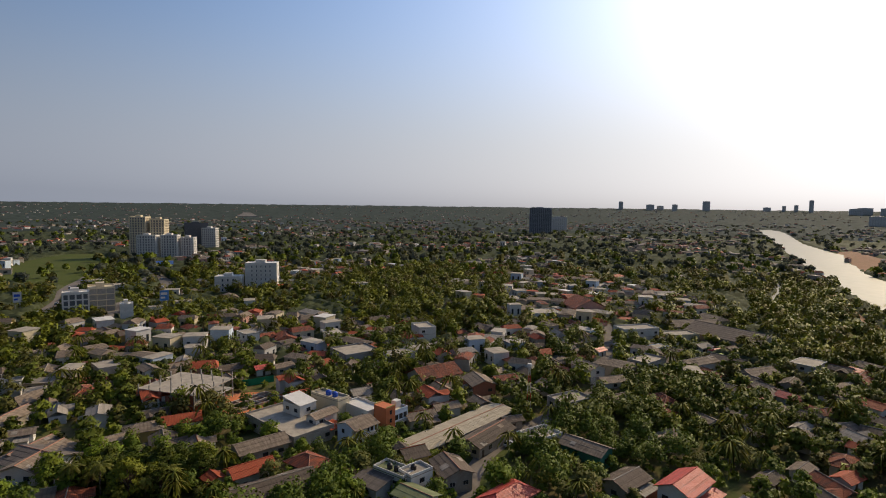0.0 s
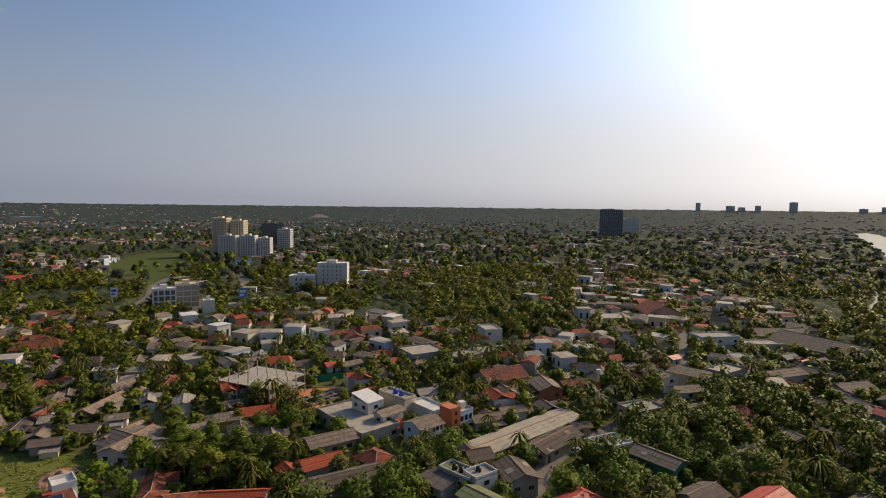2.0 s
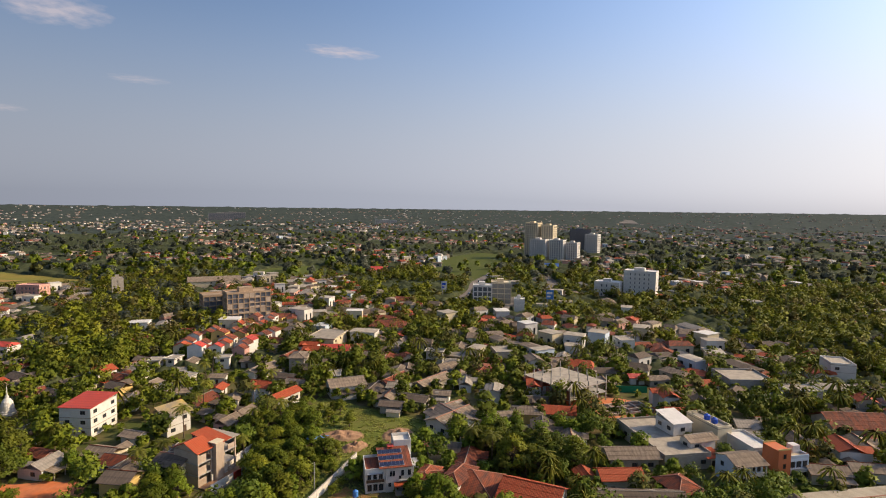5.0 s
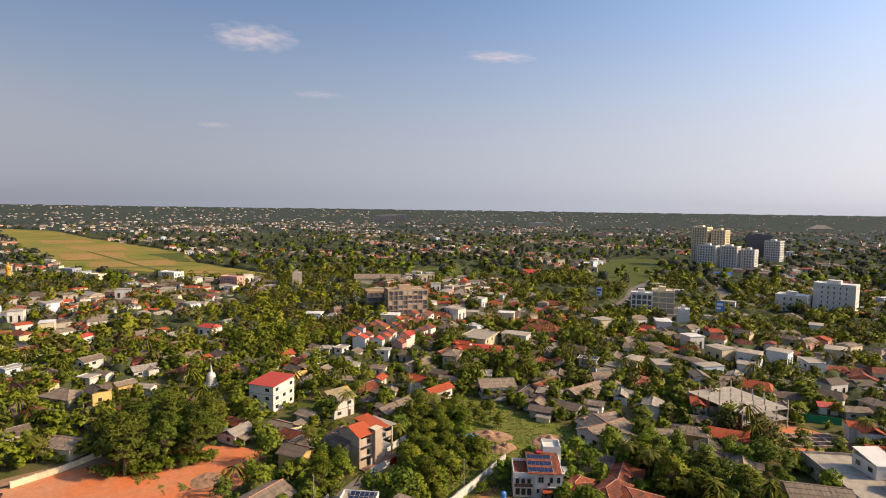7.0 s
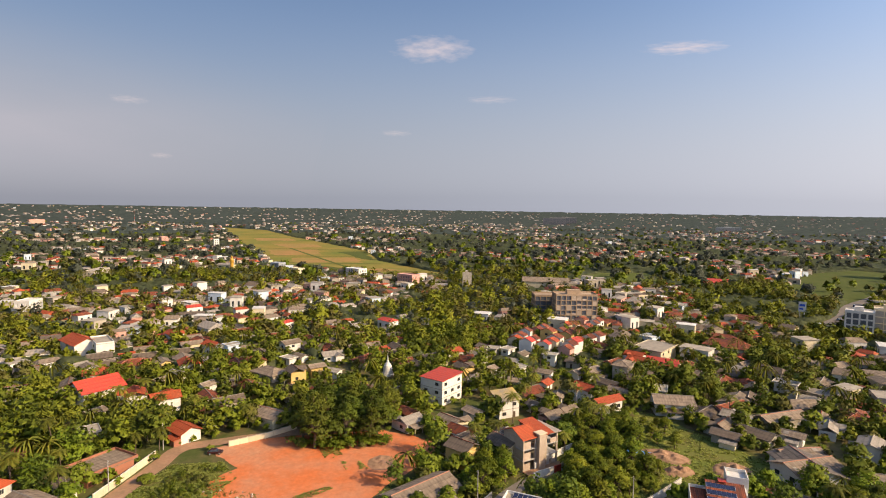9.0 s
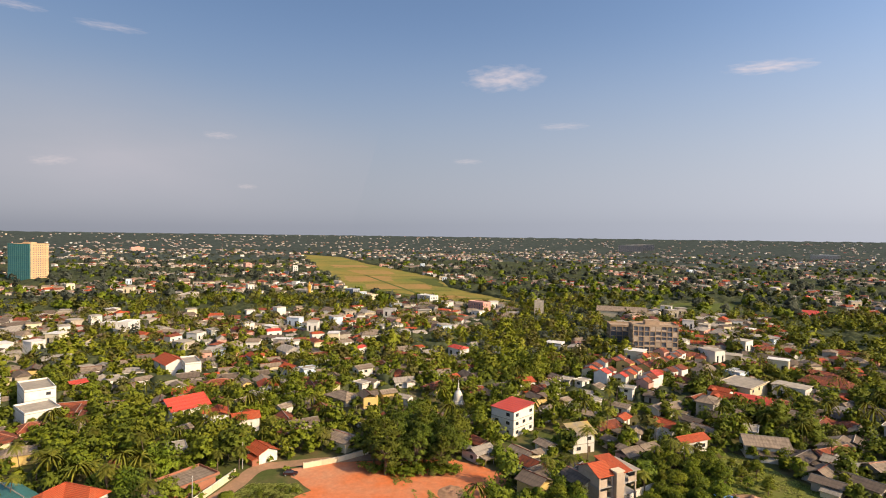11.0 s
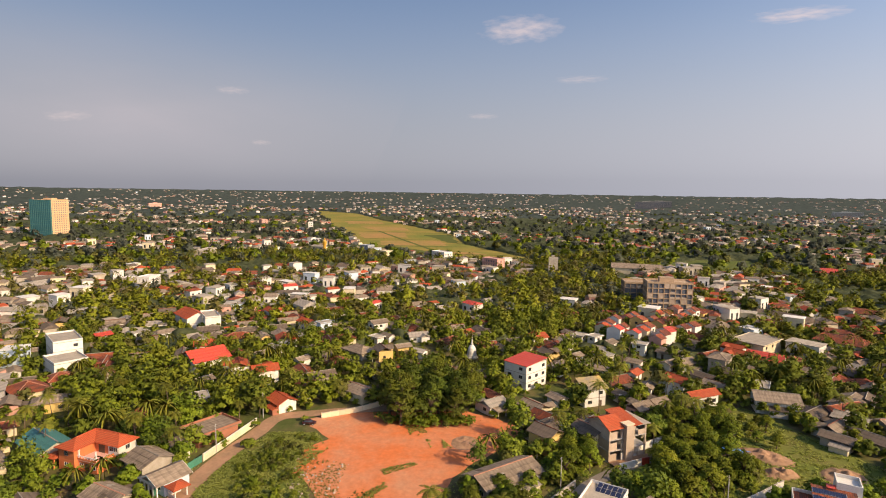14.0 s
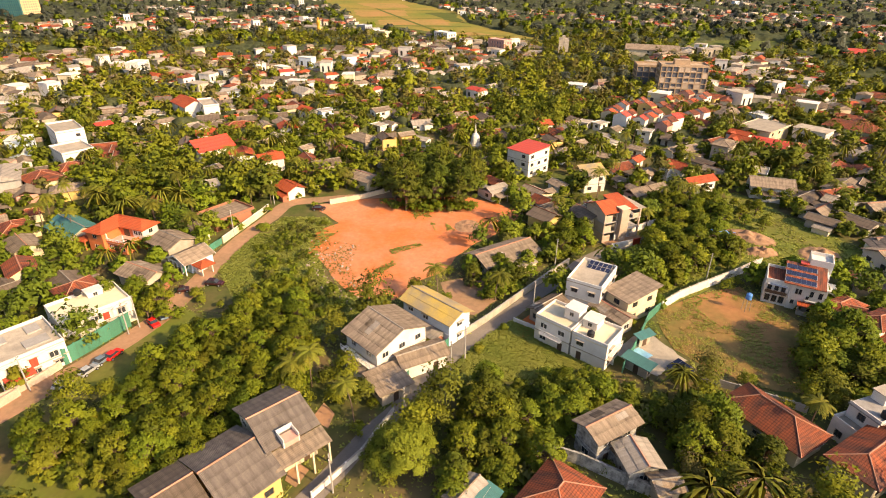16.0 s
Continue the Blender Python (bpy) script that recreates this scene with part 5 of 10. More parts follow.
house(-101.0, 52.1, 7.9, 11.3, 48, 7.4, "flat", SLAB, WHITE, "white house block with solar panels on its roof deck", over=0.05)
house(-95.6, 59.4, 7.5, 11.0, 23, 6.0, "shed", ASBESTOS, CREAM, "cream house wing with a sloping grey roof", rise=1.2, keep=True)
house(-92.1, 53.4, 9.7, 5.3, 24, 3.2, "gable", ASBESTOS, PALE, "low grey outbuilding between the white houses")
house(-97.1, 40.7, 4.8, 9.4, 31, 3.0, "gable", DARK_SHEET, PALE, "low dark-roofed garage beside the lane")
terraced_house(-94.6, 99.5, 50.4)
house(-84.6, 105.0, 6.4, 6.0, 50, 2.7, "gable", TILE, WHITE, "low annexe under a worn red tile roof", rise=1.5)
house(-85.9, 104.9, 5.4, 9.3, 18, 3.4, "hip", TILE, CREAM, "low house with a brown clay tile roof")
house(-76.8, 105.6, 6.2, 11.3, 9, 5.8, "hip", TILE, WHITE, "two-storey white house with a brown tile hip roof")
stepped_house(-54.4, 81.6, 99)
house(-47.9, 75.3, 7.7, 15.2, 20, 4.6, "hip", TILE, CREAM, "large house under a red-brown clay tile hip roof")
house(-58.3, 66.1, 14.7, 8.9, 20, 3.2, "hip", TILE, CREAM, "old bungalow under a large worn clay tile roof", rise=2.6)
house(-59.6, 37.2, 6.2, 9.8, 20, 5.6, "gable", ASBESTOS, MOULD_WALL, "old blackened house with a patched grey roof")
house(-53.6, 39.5, 6.1, 6.1, -0, 4.2, "gable", PALE_SHEET, MOULD_WALL, "old house wing with a pale sheet roof")
house(-48.9, 41.5, 4.1, 4.7, -0, 3.6, "gable", ASBESTOS, PALE, "low grey-roofed back wing of the old house")
house(-48.8, 25.3, 9.0, 10.5, 40, 4.4, "hip", TILE, PALE, "house with a red-brown tile roof and a white light well")
house(-52.1, 13.0, 4.9, 5.9, 41, 3.4, "gable", PALE_SHEET, PALE, "small annexe with a grey roof")
house(-51.1, 15.9, 2.7, 3.8, 46, 3.2, "shed", TEAL_SHEET, PALE, "small lean-to with a teal sheet roof", rise=0.6)
house_y = house(-68.4, -14.4, 9.0, 12.1, 122, 6.4, "gable", SMOKED_SHEET, CREAM, "two-storey house under a broad weathered grey roof", keep=True)
house(-61.1, -20.1, 9.4, 13.8, 128, 4.6, "gable", SMOKED_SHEET, YELLOW, "long yellow house under a weathered grey sheet roof", keep=True)
house(-56.9, -27.4, 7.0, 11.9, 127, 4.4, "gable", DARK_SHEET, YELLOW, "end wing of a long yellow house under a dark grey roof", keep=True)
house(-78.4, 4.0, 7.0, 7.1, 24, 2.9, "shed", ASBESTOS, PALE, "garage with a flat grey sheet roof beside the lane", rise=0.5)
orange_house(-150.9, -60.9, 60)
house(-140.2, -47.6, 9.6, 9.0, 47, 4.4, "gable", ASBESTOS, PALE, "long grey house with a weathered grey sheet roof", keep=True)
barge_house(-133.2, -41.6, 47)
pavilion(-129.2, -37.9, 45)
house(-155.5, -77.5, 14.6, 9.5, 46, 3.2, "gable", TEAL_SHEET, PALE, "shed with a large teal sheet roof")
long_white = house(-109.6, -56.6, 13.6, 9.6, 128, 5.2, "flat", CREAM, WHITE, "long white two-storey building with a cream roof slab", over=0.05, keep=True)
long_white_two = house(-97.6, -64.2, 11.2, 11.6, 130, 5.0, "flat", SLAB, WHITE, "long white two-storey building with an unfinished roof deck", over=0.05, keep=True)
house(-117.0, -61.6, 8.0, 8.6, 42, 5.0, "hip", TILE, CREAM, "house with a red-brown tile roof behind a white building")
house(-132.6, -80.6, 9.6, 6.9, 32, 3.2, "gable", TILE, CREAM, "low cream house with a red tile roof")
house(-158.0, -93.9, 9.7, 7.2, 33, 3.2, "hip", TILE, CREAM, "small cream house with a brown tile roof")
house(-146.8, -86.5, 10.3, 7.5, 39, 3.1, "gable", ASBESTOS, CREAM, "low house with a grey sheet roof")
house(-160.5, -37.8, 9.8, 13.6, 44, 3.0, "flat", ASBESTOS, BRICK, "unfinished low brick house with a grey roof")
house(-126.2, -51.1, 11.1, 7.6, 53, 3.0, "gable", ASBESTOS, PALE, "low house with a pale grey roof among trees")
house(-190.5, 65.5, 10.8, 12.8, 34, 9.0, "shed", RED_SHEET, WHITE, "tall white house of three storeys with a bright red roof", rise=0.9, keep=True, over=0.4)
house(-168.5, 81.4, 6.0, 9.4, 8, 6.0, "shed", LICHEN_SHEET, WHITE, "white house with a wedge-shaped side wall", rise=2.4)
unfinished_house(-134.6, 73.0, 104)
house(-137.0, 66.1, 9.1, 8.2, 22, 5.6, "gable", DARK_SHEET, CREAM, "two-storey house with a dark grey roof")
house(-184.1, 4.8, 10.9, 8.2, 40, 3.2, "gable", ASBESTOS, CREAM, "low house with a pale grey roof by the red field")
house(-178.8, -20.1, 8.9, 7.5, 34, 3.0, "gable", ORANGE_TILE, WHITE, "small house with an orange tile roof")
house(-222.4, -53.4, 13.9, 15.0, 36, 5.6, "gable", RED_SHEET, WHITE, "white house with a bright red roof")
house(-240.8, -111.2, 17.6, 9.9, 33, 10.0, "flat", SLAB, WHITE, "tall narrow white house with a flat roof", over=0.05)
house(-223.9, -103.2, 14.3, 11.0, 39, 6.2, "flat", SLAB, WHITE, "white modern house with a flat roof", over=0.05)
house(-199.6, -103.9, 12.6, 11.0, 42, 3.4, "hip", TILE, CREAM, "cream house with a brown tile roof")
house(-210.0, -98.9, 8.1, 9.2, 40, 3.4, "hip", TILE, CREAM, "cream house with a brown hip roof")
house(-299.2, -77.9, 19.3, 12.2, 33, 5.6, "gable", ORANGE_TILE, WHITE, "white house with an orange roof")
house(-291.8, -67.2, 16.8, 7.3, 22, 7.0, "flat", SLAB, WHITE, "white modern house with a flat roof", over=0.05)
house(-154.8, 139.5, 14.1, 10.6, 242, 4.2, "gable", ASBESTOS, WHITE, "white house with a broad blank end wall", near=False)
house(-162.1, 117.5, 5.8, 12.7, 12, 4.0, "gable", ORANGE_TILE, WHITE, "white house with a small orange roof")
house(-146.0, 156.5, 5.2, 14.8, 9, 3.5, "gable", TILE, PINK, "pink house with a brown tile roof")
house(-133.8, 165.8, 7.2, 18.7, 1, 3.2, "gable", ASBESTOS, PALE, "long grey house with a pale sheet roof")
house(-104.0, 139.5, 10.7, 16.7, -3, 3.2, "gable", ASBESTOS, WHITE, "white house with a weathered grey sheet roof")
house(-104.5, 140.0, 16.3, 13.0, -20, 3.2, "gable", SMOKED_SHEET, WHITE, "white house with a layered grey roof", rise=2.0)
house(-111.0, 145.3, 6.6, 13.6, -10, 3.2, "gable", ASBESTOS, WHITE, "wing of a white house with a grey roof")
house(-47.8, 134.8, 7.4, 11.5, -49, 3.6, "gable", ORANGE_TILE, CREAM, "cream house with a bright orange tile roof")
house(-55.2, 130.4, 5.3, 5.2, -45, 3.2, "gable", ORANGE_TILE, CREAM, "low wing with a bright orange tile roof")
house(-34.6, 139.8, 10.0, 8.4, -36, 3.3, "hip", TILE, PALE, "house with a brown tile hip roof")
house(-40.4, 126.6, 9.6, 22.1, -53, 3.2, "gable", DARK_SHEET, PALE, "long house with a dark weathered grey roof")
house(-50.2, 149.2, 8.9, 14.8, -49, 3.5, "gable", ASBESTOS, PALE, "house with a weathered grey gable roof")
house(-45.1, 172.4, 6.9, 8.6, 54, 7.6, "shed", WHITE, WHITE, "white concrete block under a white lean-to roof slab", over=0.2, rise=1.5, keep=True)
house(-36.5, 177.5, 13.0, 5.0, -36, 7.6, "flat", SLAB, CREAM, "cream block with a flat roof carrying blue tanks", over=0.05)
house(-46.8, 165.6, 27.1, 13.9, -42, 3.8, "flat", SLAB, PALE, "large grey-white concrete yard building with parapets", over=0.05)
house(-36.9, 166.8, 10.0, 5.8, 55, 5.6, "gable", ASBESTOS, WHITE, "upper floor of a white house under a tan sheet roof", rise=1.2)
house(-33.0, 163.6, 5.0, 5.0, 52, 3.0, "shed", ORANGE_TILE, CREAM, "low porch with an orange tile roof", rise=0.8)
house(-25.2, 173.8, 12.4, 6.4, -42, 5.6, "flat", WHITE, WHITE, "white building with a long white roof slab", over=0.05)
balcony_house(-24.5, 159.1, 50)
pier_house(-17.0, 166.6, 50)
house(5.5, 164.2, 46.0, 10.4, 48, 3.2, "gable", HALL_SHEET, PALE, "very long low hall under a sun-bleached sheet roof", rise=0.7)
house(13.6, 158.3, 8.6, 19.7, -38, 3.2, "gable", DARK_SHEET, PALE, "low house with a dark grey roof")
house(28.9, 155.7, 7.5, 10.0, -57, 4.6, "flat", SLAB, WHITE, "white two-storey house with a flat roof", over=0.05)
house(40.2, 148.3, 13.5, 8.3, -44, 4.4, "gable", ASBESTOS, GREEN_FENCE, "long house with a grey gable roof and green end wall")
house(45.6, 131.3, 8.1, 11.4, -51, 3.6, "gable", DARK_SHEET, PALE, "low house with a dark grey gable roof")
house(58.4, 127.6, 9.1, 13.2, -48, 4.6, "gable", RED_SHEET, WHITE, "white house with a red sheet roof carrying solar panels")
house(15.0, 121.7, 8.5, 15.6, -45, 4.2, "hip", RED_SHEET, CREAM, "house with a dull red roof")
house(-16.4, 127.8, 9.0, 6.4, -36, 4.4, "shed", SMOKED_SHEET, WHITE, "house with a dark grey sloping roof below a green deck", rise=0.9)
house(-11.2, 130.8, 9.6, 5.0, -36, 5.6, "flat", GREEN_ROOF, WHITE, "two-storey house with an algae-green roof deck and black tanks", over=0.05)
house(-6.0, 129.8, 4.9, 6.9, -47, 6.0, "flat", SLAB, WHITE, "white house with a roof terrace", over=0.05)
house(-5.4, 120.4, 9.6, 7.2, -38, 5.0, "gable", GREEN_ROOF, WHITE, "white house with a green painted gable roof", rise=1.0)
house(2.8, 134.9, 10.9, 8.7, -67, 4.6, "gable", DARK_SHEET, PALE, "two-storey house with a dark grey roof")
house(43.9, 184.2, 8.9, 13.0, -59, 5.2, "flat", SLAB, CONCRETE, "unfinished concrete building with a bare roof slab", over=0.05)
house(63.4, 191.6, 6.4, 14.4, -59, 3.4, "hip", ASBESTOS, PALE, "house with a grey hip roof")
house(-2.8, 215.4, 13.1, 19.3, -55, 4.0, "gable", TILE, PALE, "long house with a steep brown tile roof", rise=3.2)
house(14.3, 205.9, 12.6, 10.3, -72, 4.0, "gable", ASBESTOS, BRICK, "brick house with a grey roof")
house(0.2, 241.9, 7.9, 6.8, -71, 5.0, "gable", ORANGE_TILE, WHITE, "house with a bright orange roof")
house(-39.0, 245.2, 15.6, 17.1, -53, 5.0, "flat", SLAB, CONCRETE, "grey flat-roofed building with roof rooms", over=0.05)
house(-9.5, 279.5, 12.5, 9.0, -68, 8.8, "flat", SLAB, WHITE, "plain white three-storey block of flats", over=0.05)
house(152.7, 288.6, 41.5, 23.4, -57, 3.6, "gable", ASBESTOS, PALE, "very long low hall with a grey roof")
house(144.1, 316.6, 14.9, 31.3, -82, 3.6, "gable", ASBESTOS, PALE, "hall with a grey roof", near=False)
house(110.3, 234.8, 9.0, 18.9, -63, 4.4, "gable", ASBESTOS, WHITE, "white two-storey house with a grey roof")
house(87.5, 231.9, 9.6, 15.0, -50, 5.8, "flat", SLAB, CONCRETE, "unfinished concrete house frame with bare slabs", over=0.05)
house(102.7, 289.3, 10.9, 20.5, -76, 7.0, "flat", SLAB, WHITE, "white modern house with a flat roof", over=0.05)
house(125.8, 292.0, 10.5, 19.1, -79, 3.5, "flat", SLAB, CREAM, "cream house with a flat roof", over=0.05)
house(64.3, 346.4, 14.8, 18.6, -78, 4.5, "flat", SLAB, WHITE, "white house with a flat roof", over=0.05, near=False)
house(95.6, 370.4, 25.0, 24.3, -81, 4.5, "gable", TILE, PINK, "pale house with a brown tile roof", near=False)
house(-58.8, 110.0, 14.5, 14.0, 13, 4.6, "gable", ORANGE_TILE, WHITE, "white house with a large bright orange roof")
house(-74.6, 107.8, 14.6, 13.7, 18, 3.6, "hip", TILE, CREAM, "cream house with a brown tile roof")
house(-277.8, -54.5, 7.1, 5.5, 119, 2.7, "gable", ORANGE_TILE, WHITE, "white house with an orange tile roof", near=False)
house(-250.6, -36.1, 7.1, 5.5, 38, 5.6, "gable", ASBESTOS, YELLOW, "yellow two-storey house with a grey sheet roof", near=False)
house(-282.1, -18.7, 10.2, 7.1, 38, 4.4, "gable", ORANGE_TILE, WHITE, "white house with an orange tile roof", near=False)
house(-273.2, -9.9, 7.7, 5.5, 119, 6.0, "flat", SLAB, BLUE_WHITE, "pale blue two-storey house with a flat roof", near=False)
house(-263.4, -10.5, 7.0, 5.5, 119, 2.7, "hip", TILE, CREAM, "cream house with a brown tile roof", near=False)
house(-271.3, 16.2, 9.8, 6.9, 119, 5.6, "gable", ASBESTOS, WHITE, "white two-storey house with a weathered grey roof", near=False)
house(-234.8, 6.1, 14.3, 10.0, 38, 2.7, "hip", ASBESTOS, PALE, "low house with a grey hip roof", near=False)
house(-254.8, 14.6, 7.0, 5.5, 38, 2.7, "flat", SLAB, WHITE, "white house with a flat roof", near=False)
house(-256.3, 20.0, 7.0, 5.5, 38, 2.7, "gable", ASBESTOS, WHITE, "low white house with a weathered grey roof", near=False)
house(-231.2, 24.2, 7.5, 5.5, 110, 4.4, "gable", ASBESTOS, YELLOW, "yellow house with a grey sheet roof", near=False)
house(-228.8, 31.3, 7.0, 5.5, 47, 2.7, "gable", PALE_SHEET, WHITE, "white house with a light grey roof", near=False)
house(-258.0, 57.6, 8.0, 5.6, 128, 2.7, "gable", ORANGE_TILE, WHITE, "white house with an orange tile roof", near=False)
house(-243.4, 47.8, 12.5, 8.8, 128, 2.7, "hip", TILE, CREAM, "cream house with a brown tile roof", near=False)
house(-259.6, 81.2, 7.0, 5.5, 128, 2.7, "hip", TILE, CREAM, "cream house with a brown tile roof", near=False)
house(-213.5, 94.6, 8.3, 5.8, 119, 2.7, "gable", ASBESTOS, WHITE, "low white house with a weathered grey roof", near=False)
house(-201.1, 82.2, 11.1, 7.8, 137, 2.7, "gable", ASBESTOS, WHITE, "low white house with a weathered grey roof", near=False)
house(-219.5, 81.7, 7.0, 5.5, 119, 2.7, "hip", TILE, CREAM, "cream house with a brown tile roof", near=False)
house(-195.7, 49.6, 11.4, 8.0, 119, 2.7, "gable", DARK_SHEET, PALE, "low house with a blackened sheet roof", near=False)
house(-174.7, 48.4, 7.0, 5.5, 20, 2.7, "gable", TILE, PINK, "pink house with a brown tile roof", near=False)
house(-250.0, 125.3, 5.1, 7.1, 136, 5.8, "gable", ORANGE_TILE, CREAM, "narrow two-storey terrace house with an orange tile roof", near=False, keep=True, over=0.2, group="terrace houses", rise=1.6)
house(-254.4, 129.6, 5.6, 7.8, 135, 6.4, "gable", TILE, WHITE, "narrow two-storey terrace house with a brown tile roof", near=False, keep=True, over=0.2, group="terrace houses", rise=1.6)
house(-260.7, 136.7, 4.6, 6.4, 134, 7.0, "gable", TILE, WHITE, "narrow two-storey terrace house with a brown tile roof", near=False, keep=True, over=0.2, group="terrace houses", rise=1.6)
house(-264.5, 141.5, 5.1, 7.1, 133, 5.2, "shed", TILE, YELLOW, "narrow two-storey terrace house with a brown tile roof", near=False, keep=True, over=0.2, group="terrace houses", rise=1.2)
house(-266.2, 146.7, 5.6, 7.8, 132, 5.8, "gable", TILE, PINK, "narrow two-storey terrace house with a brown tile roof", near=False, keep=True, over=0.2, group="terrace houses", rise=1.6)
house(-269.9, 151.9, 4.6, 6.4, 131, 6.4, "gable", TILE, WHITE, "narrow two-storey terrace house with a brown tile roof", near=False, keep=True, over=0.2, group="terrace houses", rise=1.6)
house(-239.8, 126.7, 5.1, 7.1, 127, 7.0, "gable", RED_SHEET, WHITE, "narrow two-storey terrace house with a red roof", near=False, keep=True, over=0.2, group="terrace houses", rise=1.6)
house(-243.3, 130.7, 5.6, 7.8, 126, 5.2, "shed", ORANGE_TILE, CREAM, "narrow two-storey terrace house with an orange tile roof", near=False, keep=True, over=0.2, group="terrace houses", rise=1.2)
house(-247.9, 134.4, 4.6, 6.4, 125, 5.8, "gable", TILE, WHITE, "narrow two-storey terrace house with a brown tile roof", near=False, keep=True, over=0.2, group="terrace houses", rise=1.6)
house(-257.2, 148.4, 5.6, 7.8, 123, 7.0, "gable", TILE, YELLOW, "narrow two-storey terrace house with a brown tile roof", near=False, keep=True, over=0.2, group="terrace houses", rise=1.6)
house(-261.3, 158.3, 5.1, 7.1, 121, 5.8, "gable", TILE, WHITE, "narrow two-storey terrace house with a brown tile roof", near=False, keep=True, over=0.2, group="terrace houses", rise=1.6)
house(-269.1, 166.2, 4.6, 6.4, 119, 7.0, "gable", ORANGE_TILE, CREAM, "narrow two-storey terrace house with an orange tile roof", near=False, keep=True, over=0.2, group="terrace houses", rise=1.6)
house(-274.4, 174.1, 5.6, 7.8, 117, 5.8, "gable", TILE, WHITE, "narrow two-storey terrace house with a brown tile roof", near=False, keep=True, over=0.2, group="terrace houses", rise=1.6)
house(-280.6, 183.8, 5.1, 7.1, 115, 7.0, "gable", TILE, PINK, "narrow two-storey terrace house with a brown tile roof", near=False, keep=True, over=0.2, group="terrace houses", rise=1.6)
house(-236.6, 134.3, 4.6, 6.4, 131, 5.8, "gable", RED_SHEET, WHITE, "narrow two-storey terrace house with a red roof", near=False, keep=True, over=0.2, group="terrace houses", rise=1.6)
house(-238.5, 139.4, 5.1, 7.1, 130, 6.4, "gable", ORANGE_TILE, CREAM, "narrow two-storey terrace house with an orange tile roof", near=False, keep=True, over=0.2, group="terrace houses", rise=1.6)
house(-243.1, 144.1, 5.6, 7.8, 129, 7.0, "gable", TILE, WHITE, "narrow two-storey terrace house with a brown tile roof", near=False, keep=True, over=0.2, group="terrace houses", rise=1.6)
house(-246.8, 148.3, 4.6, 6.4, 128, 5.2, "shed", TILE, WHITE, "narrow two-storey terrace house with a brown tile roof", near=False, keep=True, over=0.2, group="terrace houses", rise=1.2)
house(-252.8, 156.8, 5.1, 7.1, 127, 5.8, "gable", TILE, YELLOW, "narrow two-storey terrace house with a brown tile roof", near=False, keep=True, over=0.2, group="terrace houses", rise=1.6)
house(-255.7, 162.2, 5.6, 7.8, 126, 6.4, "gable", TILE, PINK, "narrow two-storey terrace house with a brown tile roof", near=False, keep=True, over=0.2, group="terrace houses", rise=1.6)
house(-257.2, 167.8, 4.6, 6.4, 125, 7.0, "gable", TILE, WHITE, "narrow two-storey terrace house with a brown tile roof", near=False, keep=True, over=0.2, group="terrace houses", rise=1.6)
house(-261.0, 173.2, 5.1, 7.1, 124, 5.2, "shed", RED_SHEET, WHITE, "narrow two-storey terrace house with a red roof", near=False, keep=True, over=0.2, group="terrace houses", rise=1.2)
house(-265.5, 178.0, 5.6, 7.8, 123, 5.8, "gable", ORANGE_TILE, CREAM, "narrow two-storey terrace house with an orange tile roof", near=False, keep=True, over=0.2, group="terrace houses", rise=1.6)
house(-270.8, 185.6, 4.6, 6.4, 122, 6.4, "gable", TILE, WHITE, "narrow two-storey terrace house with a brown tile roof", near=False, keep=True, over=0.2, group="terrace houses", rise=1.6)
house(-274.7, 190.4, 5.1, 7.1, 121, 7.0, "gable", TILE, WHITE, "narrow two-storey terrace house with a brown tile roof", near=False, keep=True, over=0.2, group="terrace houses", rise=1.6)
house(-276.1, 195.7, 5.6, 7.8, 120, 5.2, "shed", TILE, YELLOW, "narrow two-storey terrace house with a brown tile roof", near=False, keep=True, over=0.2, group="terrace houses", rise=1.2)
house(-225.6, 140.0, 4.6, 6.4, 118, 5.8, "gable", TILE, PINK, "narrow two-storey terrace house with a brown tile roof", near=False, keep=True, over=0.2, group="terrace houses", rise=1.6)
house(-230.2, 144.8, 5.1, 7.1, 117, 6.4, "gable", TILE, WHITE, "narrow two-storey terrace house with a brown tile roof", near=False, keep=True, over=0.2, group="terrace houses", rise=1.6)
house(-233.7, 149.1, 5.6, 7.8, 116, 7.0, "gable", RED_SHEET, WHITE, "narrow two-storey terrace house with a red roof", near=False, keep=True, over=0.2, group="terrace houses", rise=1.6)
house(-239.8, 158.0, 4.6, 6.4, 115, 5.2, "shed", ORANGE_TILE, CREAM, "narrow two-storey terrace house with an orange tile roof", near=False, keep=True, over=0.2, group="terrace houses", rise=1.2)
house(-242.7, 163.6, 5.1, 7.1, 114, 5.8, "gable", TILE, WHITE, "narrow two-storey terrace house with a brown tile roof", near=False, keep=True, over=0.2, group="terrace houses", rise=1.6)
house(-244.1, 169.4, 5.6, 7.8, 113, 6.4, "gable", TILE, WHITE, "narrow two-storey terrace house with a brown tile roof", near=False, keep=True, over=0.2, group="terrace houses", rise=1.6)
house(-231.2, 118.8, 9.2, 6.4, 128, 2.7, "gable", ASBESTOS, WHITE, "low white house with a weathered grey roof", near=False)
house(-214.1, 109.1, 7.3, 5.5, 20, 2.7, "flat", SLAB, WHITE, "white house with a flat roof", near=False)
house(-212.8, 138.8, 11.5, 8.1, 38, 2.7, "gable", DARK_SHEET, PALE, "low house with a blackened sheet roof", near=False)
house(-199.2, 129.2, 7.7, 5.5, 119, 2.7, "gable", ASBESTOS, WHITE, "low white house with a weathered grey roof", near=False)
house(-189.6, 108.4, 7.1, 5.5, 128, 2.7, "gable", ORANGE_TILE, WHITE, "white house with an orange tile roof", near=False)
